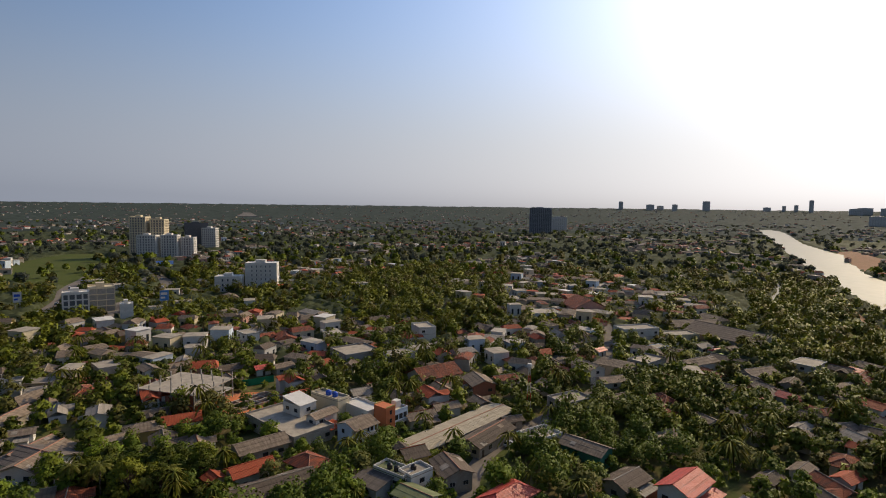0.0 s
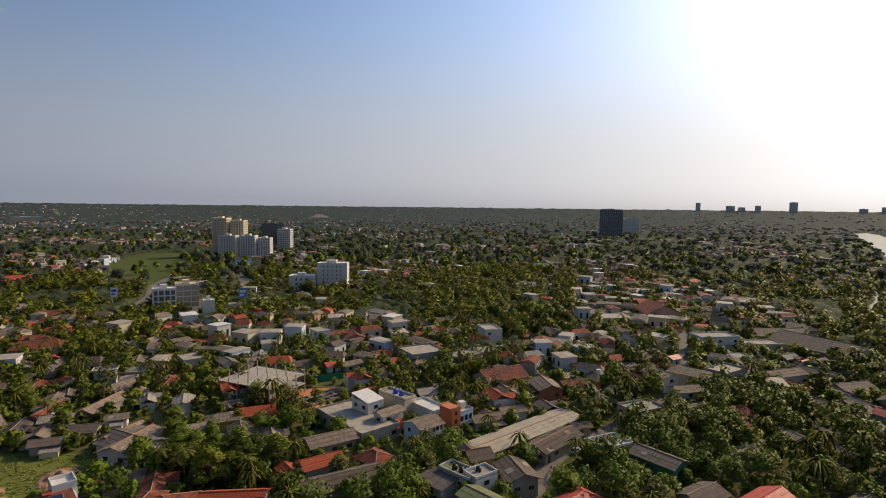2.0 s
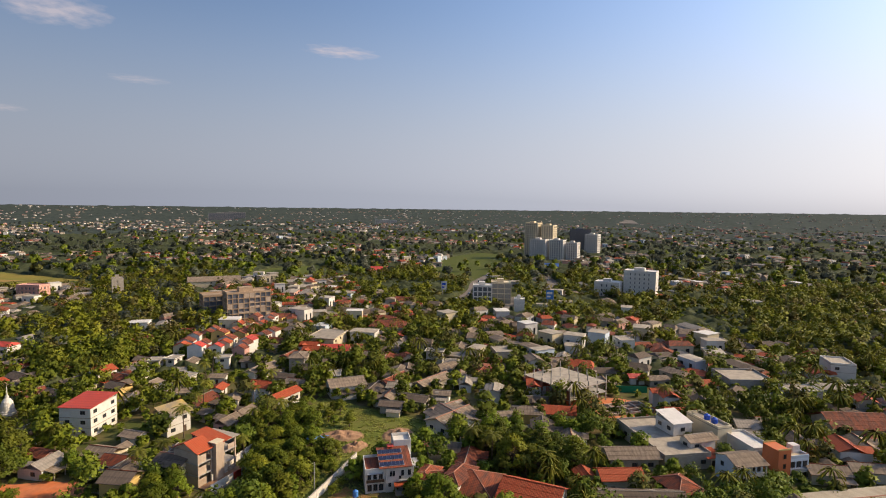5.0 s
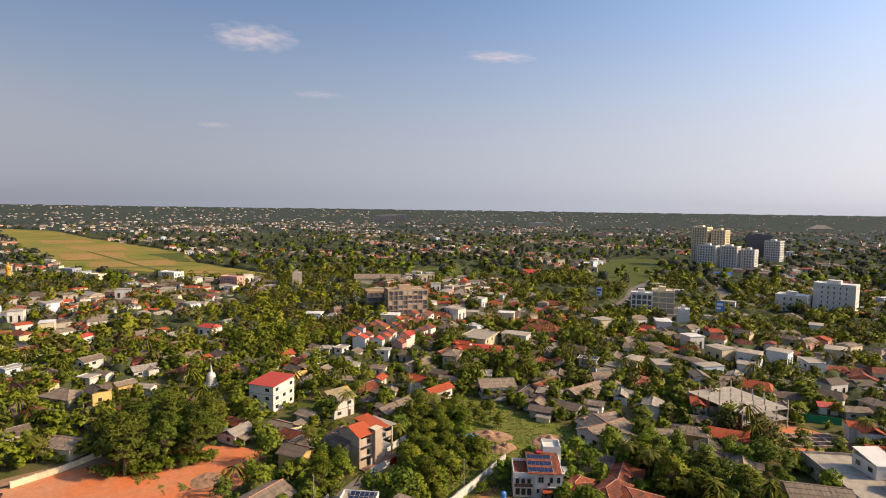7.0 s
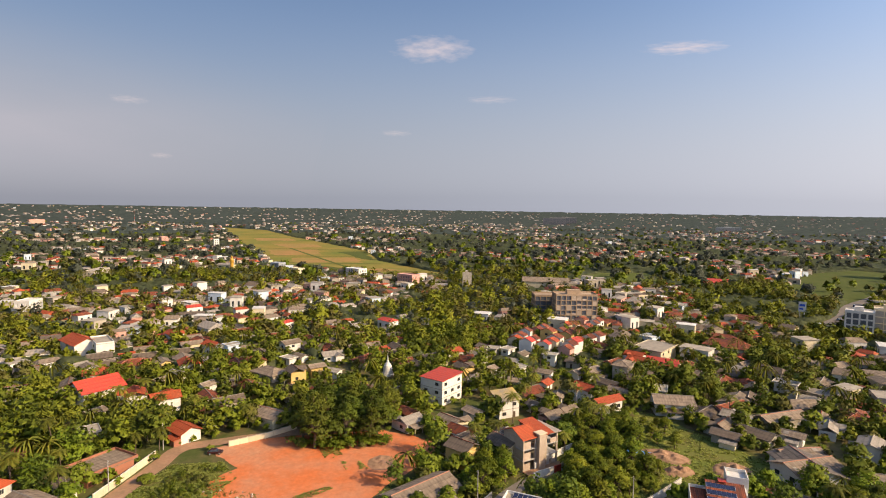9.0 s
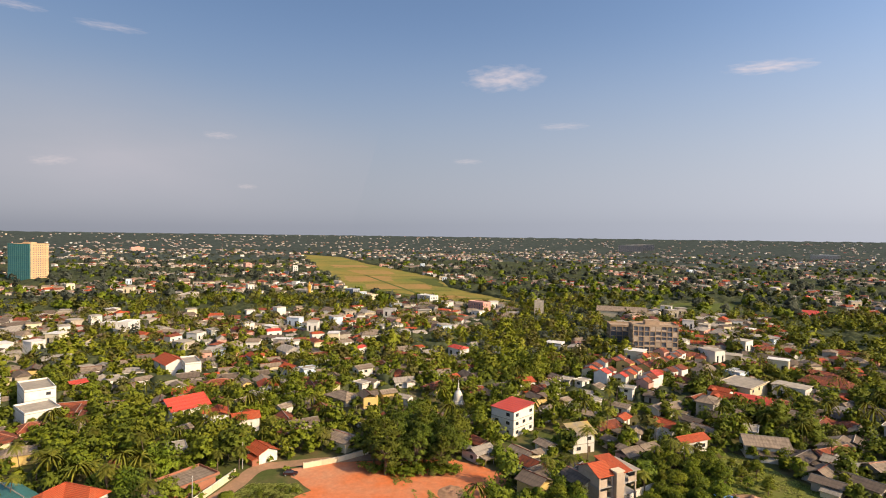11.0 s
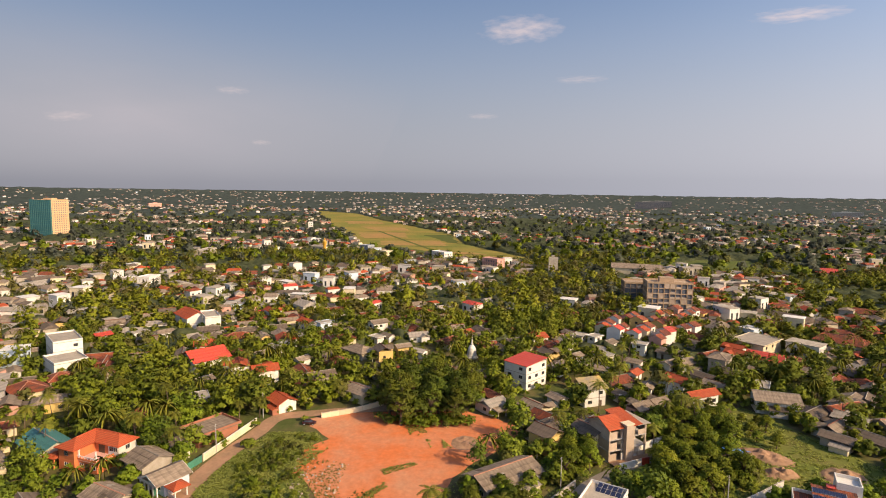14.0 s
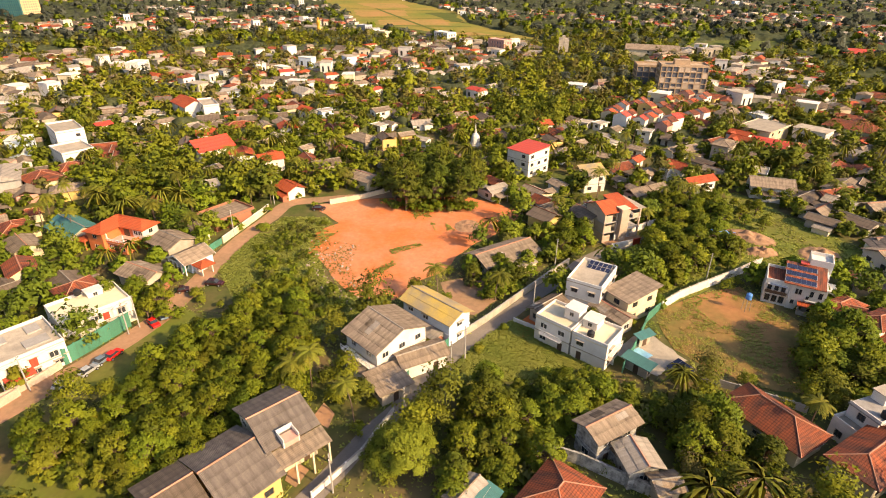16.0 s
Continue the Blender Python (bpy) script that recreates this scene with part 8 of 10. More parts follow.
ob.data.polygons.foreach_set("material_index", mats)
tagged(ob, "far streets of small white and grey houses among trees", "houses", kind="stuff")

# groves of trees near by
TREE_COUNT = 0
GROVES = []


def grove(poly, spacing, kinds, lo=0.75, hi=1.15, seed=1):
    global TREE_COUNT
    GROVES.append(poly)
    r = random.Random(seed)
    xs, ys = [p[0] for p in poly], [p[1] for p in poly]
    x = min(xs)
    while x < max(xs):
        y = min(ys)
        while y < max(ys):
            px, py = x + r.uniform(-0.4, 0.4) * spacing, y + r.uniform(-0.4, 0.4) * spacing
            if inside(px, py, poly):
                plant(r.choice(kinds), px, py, r.uniform(lo, hi), r.uniform(0, 360))
                register(px, py, 2.5)
                TREE_COUNT += 1
            y += spacing
        x += spacing


T0, T1, T2, T3, T4, T5 = TREES
grove([(-69.4, -51.9), (-75.1, -54.8), (-78.1, -47.4), (-81.4, -42.5), (-87.4, -40.2), (-95.2, -36.8), (-103.1, -31.6), (-105.9, -24.7), (-95.3, -11.2), (-85.6, -8.7), (-79.6, -11.4), (-76.1, -16.8), (-72.0, -20.8), (-64.9, -24.6), (-61.3, -28.5), (-60.1, -32.6), (-63.3, -40.3), (-66.7, -48.4)], 3.5, (T0, T2, T0, T3), 0.5, 0.72, 1)
grove([(-69.0, 13.9), (-75.1, 21.2), (-70.5, 39.5), (-66.3, 43.2), (-62.2, 31.1), (-55.6, 25.1), (-52.3, 17.3), (-52.9, 10.9), (-61.2, 11.6)], 3.7, (T0, T2, T5, T3), 0.5, 0.75, 2)
grove([(-65.6, 47.5), (-67.0, 56.8), (-63.4, 60.9), (-54.0, 62.3), (-49.6, 61.7), (-51.1, 52.5), (-47.3, 44.6), (-56.5, 47.4)], 4.6, (T0, T2, T1), 0.6, 0.85, 3)
grove([(-78.2, 88.7), (-80.1, 95.6), (-73.8, 97.6), (-65.6, 94.2), (-60.2, 88.8), (-60.1, 81.1), (-65.6, 79.2)], 4.0, (T0, T1, T2), 0.75, 1.0, 4)
grove([(-113.1, 24.9), (-119.4, 32.0), (-116.6, 40.0), (-108.2, 38.8), (-104.6, 28.4)], 4.5, (T1, T5, T4), 0.5, 0.75, 5)
grove([(-122.5, 48.0), (-136.1, 59.2), (-129.1, 67.2), (-125.0, 61.0), (-118.0, 50.5)], 4.6, (T0, T2), 0.6, 0.8, 6)
grove([(-163.5, 9.9), (-184.5, 13.5), (-198.1, 29.5), (-176.9, 44.0), (-156.6, 39.3), (-156.7, 23.3)], 5.2, (T1, T5, T5), 0.95, 1.25, 7)
grove([(-118.8, -60.5), (-123.2, -56.1), (-115.8, -41.9), (-110.2, -37.1), (-105.7, -43.9), (-110.1, -50.7)], 4.4, (T0, T1, T4), 0.5, 0.75, 9)
grove([(-148.5, 91.9), (-156.4, 106.2), (-150.0, 114.6), (-132.6, 108.3), (-127.4, 97.8), (-128.1, 86.1)], 4.4, (T0, T3, T4, T0), 0.6, 0.85, 10)
grove([(-124.4, 74.0), (-127.8, 87.6), (-124.6, 96.0), (-119.9, 91.3), (-118.4, 79.0)], 4.6, (T0, T4), 0.55, 0.8, 11)
grove([(-115.8, -26.1), (-122.0, -20.0), (-116.1, -11.5), (-97.3, -11.3), (-102.5, -24.2), (-111.1, -27.8)], 4.6, (T0, T4, T3), 0.45, 0.7, 13)
grove([(-101.5, 69), (-107.5, 85), (-114.5, 101), (-123, 103), (-131, 96), (-128, 82), (-118, 73), (-108, 66)], 4.4, (T0, T3, T4, T0), 0.6, 0.85, 31)
grove([(-77.0, 33.1), (-77.8, 38.4), (-72.7, 47.0), (-65.1, 53.1), (-62.7, 48.4), (-66.2, 41.9), (-69.4, 32.6)], 3.9, (T0, T4, T3, T0), 0.45, 0.68, 32)
grove([(-93, 128), (-90, 137), (-78, 143), (-62, 140), (-58, 132), (-64, 124), (-74, 120), (-86, 123)], 4.6, (T1, T5, PALMS[0], T2, PALMS[2], T1), 0.7, 0.95, 33)
# sunward crowns between the low roofs, their backlit shade put into darker leaves
SHADED_CROWNS = []
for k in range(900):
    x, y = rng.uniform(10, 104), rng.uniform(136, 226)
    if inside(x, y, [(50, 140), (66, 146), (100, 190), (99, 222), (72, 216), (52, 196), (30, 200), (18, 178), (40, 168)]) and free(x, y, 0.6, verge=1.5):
        SHADED_CROWNS.append((x, y, rng.choice((0, 1, 2)), 1))
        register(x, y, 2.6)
plant(BIG_TREE, -60.5, 4.6, 1.0, 40)
# young trees and scrub that fill the overgrown lot
for k in range(260):
    x, y = rng.uniform(-160, -104), rng.uniform(74, 134)
    if not inside(x, y, [(-124.4, 78.3), (-144.9, 96.7), (-160.0, 122.0), (-146.0, 127.0), (-121.0, 119.0), (-110.0, 103.0), (-106.0, 80.0)]) or any(math.hypot(x - a, y - b) < 7.5 for a, b in ((-126, 112), (-117, 109), (-113, 123))):
        continue
    if all(math.hypot(x - a, y - b) > c + 1.2 for a, b, c in CELLS.get((int(x // 40), int(y // 40)), ())):
        plant(rng.choice((T0, T4, T4, T3)), x, y, rng.uniform(0.42, 0.66), rng.uniform(0, 360))
        register(x, y, 2.4)


# small houses that crowd the lanes between the larger ones
def cottage(seed, rm, wm, label):
    """A low house of two crossing roofs, a lean-to at the back and a few openings, built at the origin."""
    r = random.Random(seed)
    root = thing("house", place(0, 0), label, "house", "lane houses")
    l, w, e = r.uniform(8.5, 11.5), r.uniform(6.2, 7.6), r.choice((2.6, 2.8, 2.8, 5.2))
    cl, cw = w * 0.5 + r.uniform(1.6, 2.6), r.uniform(4.2, 5.2)
    cx = r.choice((-1, 1)) * (l / 2 - cw / 2 - 0.3)
    bm = bmesh.new()
    box(bm, -l / 2 + 0.6, -w / 2 + 0.6, -0.4, l / 2 - 0.6, w / 2 - 0.6, e)
    box(bm, cx - cw / 2 + 0.5, -cl + 0.5, -0.4, cx + cw / 2 - 0.5, -w / 2 + 0.6, e - 0.02)
    part("wall", bm, wm, root)
    rise, th = w * 0.22, 0.12
    for sg in (-1, 1):
        bm = bmesh.new()
        pts = [(-l / 2, sg * w / 2, e), (l / 2, sg * w / 2, e), (l / 2, 0, e + rise), (-l / 2, 0, e + rise)]
        prism(bm, [(a, b, c + th) for a, b, c in (pts if sg < 0 else pts[::-1])], th)
        part("roof", bm, rm, root)
    bm = bmesh.new()
    k = rise * cw / w
    for sg in (-1, 1):
        pts = [(cx + sg * cw / 2, -cl, e - 0.05), (cx + sg * cw / 2, -w * 0.3, e - 0.05), (cx, -w * 0.18, e + k), (cx, -cl, e + k)]
        prism(bm, [(a, b, c + th + 0.06) for a, b, c in (pts if sg > 0 else pts[::-1])], th)
    for b in (-cl + 0.55, ):
        v = [bm.verts.new(q) for q in ((cx - cw / 2 + 0.5, b, e), (cx + cw / 2 - 0.5, b, e), (cx, b, e + k - 0.05))]
        bm.faces.new(v)
    part("porch_roof", bm, rm, root)
    bm = bmesh.new()
    a, d = r.uniform(-l / 2, 0), r.uniform(2.0, 3.2)
    prism(bm, [(a, w / 2 + d, 2.1), (a, w / 2 - 0.7, 2.6), (a + l * 0.45, w / 2 - 0.7, 2.6), (a + l * 0.45, w / 2 + d, 2.1)], 0.1)
    part("lean_to_roof", bm, r.choice((ASBESTOS, DARK_SHEET, rm)), root)
    for u in (a + 0.3, a + l * 0.45 - 0.3):
        bm = bmesh.new()
        box(bm, u - 0.1, w / 2 + d - 0.4, -0.3, u + 0.1, w / 2 + d - 0.2, 2.0)
        part("post", bm, PALE, root)
    bm = bmesh.new()
    ridge_line(bm, (-l / 2 - 0.02, 0, e + rise + th), (l / 2 + 0.02, 0, e + rise + th), 0.13)
    part("ridge_cap", bm, r.choice((rm, PALE_SHEET, TILE)), root)
    for u, v, turn in ((-l * 0.22, -w / 2 + 0.58, 0), (l / 2 - 0.58, 0, 90), (-l / 2 + 0.58, 0.4, -90)):
        window(root, pose(u, v, e * 0.55, 0, 0, turn), 1.3, 1.1, plain=True)
    return root, 0.5 * l, 0.5 * w


COTTAGES = [cottage(60 + i, *q) for i, q in enumerate((
    (ASBESTOS, WHITE, "low white house under crossed weathered grey roofs"), (DARK_SHEET, PALE, "low house under crossed blackened sheet roofs"),
    (TILE, CREAM, "cream house under crossed brown clay tile roofs"), (ASBESTOS, CREAM, "cream house under brown-grey sheet roofs with a porch"),
    (ORANGE_TILE, WHITE, "white house under crossed orange tile roofs"), (PALE_SHEET, WHITE, "white house under pale new sheet roofs"),
    (ASBESTOS, PINK, "pink house under weathered grey sheet roofs"), (DARK_SHEET, YELLOW, "yellow house under dark sheet roofs with a porch"),
    (TILE, WHITE, "white house under worn brown tile roofs")))]
COTTAGE_WEIGHT = [6, 6, 4, 5, 2, 4, 2, 1, 3]
cottage_spots = []
for k in range(40000):
    if len(cottage_spots) >= 230:
        break
    x, y = polar(135, 330, -44, 128)
    if not free(x, y, 3.0, verge=1.5, edge=6.0) or wooded(x, y) or noise.noise(Vector((x * 0.013, y * 0.013, 7))) < -0.32:
        continue
    pick = rng.choices(range(9), COTTAGE_WEIGHT)[0]
    rot = 30 + 45 * noise.noise(Vector((x * 0.006, y * 0.006, 8))) + rng.choice((0, 90, 180, 270))
    cottage_spots.append((math.hypot(x, y), pick, place(x, y, 0, rot) @ Matrix.Diagonal((rng.uniform(0.85, 1.12), rng.uniform(0.85, 1.12), 1, 1))))
    PLANS.append((x, y, COTTAGES[pick][1], COTTAGES[pick][2], rot, 2.8))
    register(x, y, 4.6)
cottage_spots.sort(key=lambda q: q[0])
lane_v, lane_f, lane_m, lane_mats = [], [], [], []
bpy.context.view_layer.update()
first_cottage = set()
for i, (far_off, pick, m) in enumerate(cottage_spots):
    proto = COTTAGES[pick][0]
    if pick not in first_cottage:
        first_cottage.add(pick)
        proto.matrix_world = m
    elif i < 66:
        copy_thing(proto, Matrix()).matrix_world = m
    else:
        for piece in proto.children:
            mm, base = m @ piece.matrix_basis, len(lane_v)
            lane_v += [tuple(mm @ v.co) for v in piece.data.vertices]
            for p in piece.data.polygons:
                mt = piece.data.materials[p.material_index]
                if mt not in lane_mats:
                    lane_mats.append(mt)
                lane_f.append([base + j for j in p.vertices])
                lane_m.append(lane_mats.index(mt))
lane = raw("lane_houses", lane_v, lane_f, lane_mats)
lane.data.polygons.foreach_set("material_index", lane_m)
tagged(lane, "crowded low houses with grey and brown roofs along the lanes", "houses", kind="stuff")

HOUSE_CELLS = {k: list(v) for k, v in CELLS.items()}
# single trees in the gardens, as things near by and as woodland beyond
spots = []
for k in range(110000):
    x, y = polar(58, 330, -48, 130) if k % 2 else polar(250, 640, -48, 130)
    leafy = y > -0.75 * x and x * x + y * y < 300 ** 2
    if noise.noise(Vector((x * 0.02, y * 0.02, 1))) < (-0.2 if leafy else -0.14) and not wooded(x, y) or not free(x, y, 0.9 if x * x + y * y < 330 ** 2 else -0.2, verge=2.0, edge=2.6 if x * x + y * y < 200 ** 2 else 0.0):
        continue
    register(x, y, 2.1)
    spots.append((math.hypot(x, y), x, y))
    if len(spots) > 9300:
        break
spots.sort()
for r, x, y in spots[:max(0, 300 - TREE_COUNT)]:
    plant(rng.choice((T0, T1, T2, T4, T4, T5, T4)) if rng.random() < 0.9 or r < 140 else rng.choice(PALMS), x, y, rng.uniform(0.5, 0.9), rng.uniform(0, 360))
rest = spots[max(0, 300 - TREE_COUNT):]


def template(seed, height, width, n, per, leaf):
    r = random.Random(seed)
    v, f, soft = leaf_cloud(crown_lobes(r, height, width, n), per, leaf, seed)
    return np.array(v), np.array(f), np.array(soft)


def wood(name, places, templates, mats, label, lo, hi):
    """Many crowns joined into one sheet of leaves."""
    vs, fs, ms, ns, base = [], [], [], [], 0
    g = np.random.default_rng(5)
    for x, y, kind, mi in places:
        v, f, soft = templates[kind]
        a, s = g.uniform(0, 6.28), g.uniform(lo, hi)
        c, sn = math.cos(a), math.sin(a)
        rot = np.array([[c, sn, 0], [-sn, c, 0], [0, 0, 1]])
        vs.append(v @ rot * s + np.array([x, y, terrain(x, y)]))
        ns.append(soft @ rot)
        fs.append(f + base)
        ms.append(np.full(len(f), mi))
        base += len(v)
    v, f, m = np.concatenate(vs), np.concatenate(fs), np.concatenate(ms)
    me = bpy.data.meshes.new(name)
    me.vertices.add(len(v))
    me.vertices.foreach_set("co", v.ravel())
    me.loops.add(len(f) * 3)
    me.loops.foreach_set("vertex_index", f.ravel().astype(np.int32))
    me.polygons.add(len(f))
    me.polygons.foreach_set("loop_start", np.arange(0, len(f) * 3, 3, dtype=np.int32))
    soften(me, np.concatenate(ns))
    me.update(calc_edges=True)
    for mt in mats:
        me.materials.append(mt)
    me.polygons.foreach_set("material_index", m.astype(np.int32))
    return tagged(new(name, me), label, "trees", kind="stuff")


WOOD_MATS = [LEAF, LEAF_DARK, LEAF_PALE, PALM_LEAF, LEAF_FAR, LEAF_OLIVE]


def palm_crown(seed, height, fronds=17, length=3.9):
    """A palm far off: arching fronds, each a ragged pair of drooping blades, on a thin trunk."""
    r = random.Random(seed)
    v, f = [], []
    for k in range(fronds):
        a, up = 2.4 * k + r.uniform(-0.25, 0.25), 1.1 - 1.9 * k / fronds
        out, side = Vector((math.cos(a), math.sin(a), 0)), Vector((-math.sin(a), math.cos(a), 0))
        spine = [out * length * t * math.cos(up * 0.55) + Vector((0, 0, height + length * (up * 0.6 * t - 0.75 * t * t))) for t in (0.0, 0.3, 0.6, 0.85, 1.05)]
        for i in range(4):
            for sg in (-1, 1):
                wd = (0.22, 0.5, 0.5, 0.3)[i]
                tip = side * sg * wd + out * 0.5 - Vector((0, 0, wd * 0.55))
                b = len(v)
                v += [tuple(spine[i]), tuple(spine[i + 1]), tuple(spine[i] + tip * 0.85), tuple(spine[i + 1] + tip * 0.55)]
                f.append((b, b + 1, b + 3, b + 2) if sg < 0 else (b + 2, b + 3, b + 1, b))
    b = len(v)
    v += [(-0.14, 0, 0), (0.14, 0, 0), (0.1, 0, height), (-0.1, 0, height)]
    f.append((b, b + 1, b + 2, b + 3))
    return v, f


palm_v, palm_f = palm_crown(4, 9.5)
palm_f = np.array(palm_f)
palm_v = np.array(palm_v)
palm_n = np.cross(palm_v[1::4] - palm_v[0::4], palm_v[2::4] - palm_v[0::4])
palm_n /= np.linalg.norm(palm_n, axis=1)[:, None] + 1e-9
under = palm_n[:, 2] < 0
palm_f[under] = palm_f[under][:, ::-1]
palm_n[under] *= -1
palm = (palm_v, np.concatenate([palm_f[:, [0, 1, 2]], palm_f[:, [0, 2, 3]]]), np.repeat(palm_n * 0.6 + np.array([0, 0, 0.5]), 4, axis=0))
SHAPES = ((31, 10, 4.6, 9), (32, 12, 5.4, 10), (33, 8, 4.0, 8), (34, 6, 3.2, 7))
fine = [template(s, h, w, n, 68, 0.45) for s, h, w, n in SHAPES] + [palm] + [template(35, 3.2, 2.0, 6, 58, 0.42)]
finest = [template(s, h, w, n, 135, 0.3) for s, h, w, n in SHAPES] + [palm] + [template(35, 3.2, 2.0, 6, 120, 0.28)]
mid = [template(s, h, w, n, 28, 0.7) for s, h, w, n in SHAPES] + [palm] + [template(35, 3.2, 2.0, 6, 26, 0.66)]
thin = [template(s, h, w, n, 9, 1.2) for s, h, w, n in SHAPES] + [(palm[0], palm[1][::2], palm[2])] + [template(35, 3.2, 2.0, 6, 9, 1.0)]
# bushy planting close to the walls of the houses
planted = []
for hx, hy, a_, b_, rot_, eave_ in PLANS:
    far_off = math.hypot(hx, hy)
    if not 112 < far_off < 420 or eave_ > 8:
        continue
    co_, si_ = math.cos(radians(rot_)), math.sin(radians(rot_))
    for k in range(int((a_ + b_) * 4 / 2.6)):
        side = rng.choice((0, 1, 2, 3))
        f, d = rng.uniform(-1, 1), rng.uniform(1.0, 2.4)
        u, v = ((f * a_, b_ + d), (f * a_, -b_ - d), (a_ + d, f * b_), (-a_ - d, f * b_))[side]
        x, y = hx + co_ * u - si_ * v, hy + si_ * u + co_ * v
        facing = math.hypot(x, y) < far_off
        if rng.random() > (0.6 if facing else 0.25) or any(inside(x, y, p) for p in OPEN) or any(near_line(x, y, p, h + 1.0) for p, h in LANES):
            continue
        clash = False
        for qx, qy, qa, qb, qr, qe in PLANS:
            if abs(qx - x) < 20 and abs(qy - y) < 20:
                c2, s2 = math.cos(radians(qr)), math.sin(radians(qr))
                if abs(c2 * (x - qx) + s2 * (y - qy)) < qa + 0.6 and abs(c2 * (y - qy) - s2 * (x - qx)) < qb + 0.6:
                    clash = True
                    break
        if not clash:
            planted.append((x, y, rng.choice((3, 3, 3, 2, 5, 5)), rng.choice((0, 0, 1, 1, 2, 5))))
for name, r0, r1, shapes in (("near_trees", 0, 112, finest), ("garden_trees", 112, 175, fine), ("yard_trees", 175, 300, mid), ("street_trees", 300, 9999, thin)):
    pl = []
    for r, x, y in rest:
        if r0 <= r < r1:
            deep = wooded(x, y)
            kind = rng.choice((0, 1, 2, 2, 3, 3, 4) if y > -0.75 * x and r1 < 400 else (0, 0, 1, 2, 2, 3) if r1 < 180 and x * x + y * y < 130 ** 2 else (0, 1, 1, 2, 2, 0, 4) if deep else (0, 1, 2, 2, 3, 3, 3, 4))
            # trees on the sunward side draw darker leaf colours to stand for backlighting
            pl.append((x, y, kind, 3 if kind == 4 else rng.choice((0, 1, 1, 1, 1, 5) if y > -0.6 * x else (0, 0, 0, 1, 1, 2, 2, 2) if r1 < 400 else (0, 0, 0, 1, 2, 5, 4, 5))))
    pl += [q for q in planted + SHADED_CROWNS if r0 <= math.hypot(q[0], q[1]) < r1]
    wood(name, pl, shapes, WOOD_MATS, "mixed green garden trees and palms between the houses", 0.5, 1.1)
far = [template(s, h, w, n, 7, 2.35) for s, h, w, n in ((41, 10, 6, 6), (42, 12, 7, 7), (43, 8, 5, 5))]
MARSHES = [p for p in OPEN if p[0] in ((-499, 313), (-444, 552))]
pl = []
for k in range(6500):
    r = 560 * (2500 / 560) ** (rng.random() ** 1.05)
    a = radians(rng.uniform(-50, 132))
    x, y = -r * math.sin(a), r * math.cos(a)
    if r < 2200 and not free(x, y, 1.5, False) and not (k % 4 == 0 and any(inside(x, y, p) for p in MARSHES)):
        continue
    # farther crowns mostly take the haze-tinted leaf colour
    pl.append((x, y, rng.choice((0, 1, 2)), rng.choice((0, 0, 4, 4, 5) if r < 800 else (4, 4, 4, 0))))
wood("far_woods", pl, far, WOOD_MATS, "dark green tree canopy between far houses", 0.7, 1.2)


def canopy_sheet(name, r0, r1, nr, na, base, coarse, fine_, mat, label, clear):
    """Unbroken rolling treetops, with gaps round the houses near by."""
    verts, faces = [], []
    for i in range(nr + 1):
        r = r0 * (r1 / r0) ** (i / nr)
        for j in range(na + 1):
            a = radians(-54 + 190 * (j + (0.5 if i % 2 else 0.0)) / na)
            x, y = -r * math.sin(a), r * math.cos(a)
            bump = coarse * noise.noise(Vector((x * 0.03, y * 0.03, 0))) + fine_ * noise.noise(Vector((x * 0.17, y * 0.17, 4)))
            z = terrain(x, y) + base + bump
            if any(inside(x, y, p) for p in FAR_OPEN) or (clear and not free(x, y, 0.3, r < 720, cells=HOUSE_CELLS)):
                z = terrain(x, y) - 4.0
            verts.append((x, y, z if i else -2.0))
    for i in range(nr):
        for j in range(na):
            k = i * (na + 1) + j
            faces.append((k, k + 1, k + na + 2, k + na + 1))
    ob = raw(name, verts, faces, mat)
    ob.data.polygons.foreach_set("use_smooth", [True] * len(faces))
    tagged(ob, label, "trees", kind="stuff")


FAR_OPEN = OPEN
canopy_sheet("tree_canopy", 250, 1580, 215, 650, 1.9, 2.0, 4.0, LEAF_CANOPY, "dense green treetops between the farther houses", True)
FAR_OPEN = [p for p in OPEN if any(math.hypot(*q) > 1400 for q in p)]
canopy_sheet("far_canopy", 1550, 4850, 105, 520, 4.0, 5.0, 4.5, FAR_CANOPY, "unbroken green treetops towards the horizon, tinted as if by haze", False)


# low shrubs that fill the gardens
fine_shrub = [template(s, h, w, n, 55, 0.24) for s, h, w, n in ((51, 2.4, 2.0, 5), (52, 3.4, 2.4, 6), (53, 1.8, 1.6, 4))]
shrub = [template(s, h, w, n, 6, 0.75) for s, h, w, n in ((51, 2.4, 2.0, 5), (52, 3.4, 2.4, 6), (53, 1.8, 1.6, 4))]
pl = []
for k in range(30000):
    x, y = polar(58, 420, -48, 130)
    if len(pl) < 5200 and free(x, y, -2.2, verge=1.2):
        pl.append((x, y, rng.choice((0, 1, 2)), rng.choice((0, 0, 1, 2))))
under = []
low = []
GRASSY = [(-131.0, -27.0), (-122.0, -31.0), (-104.0, -27.0), (-97.0, -10.0), (-106.0, -3.0), (-130.0, -11.0)]
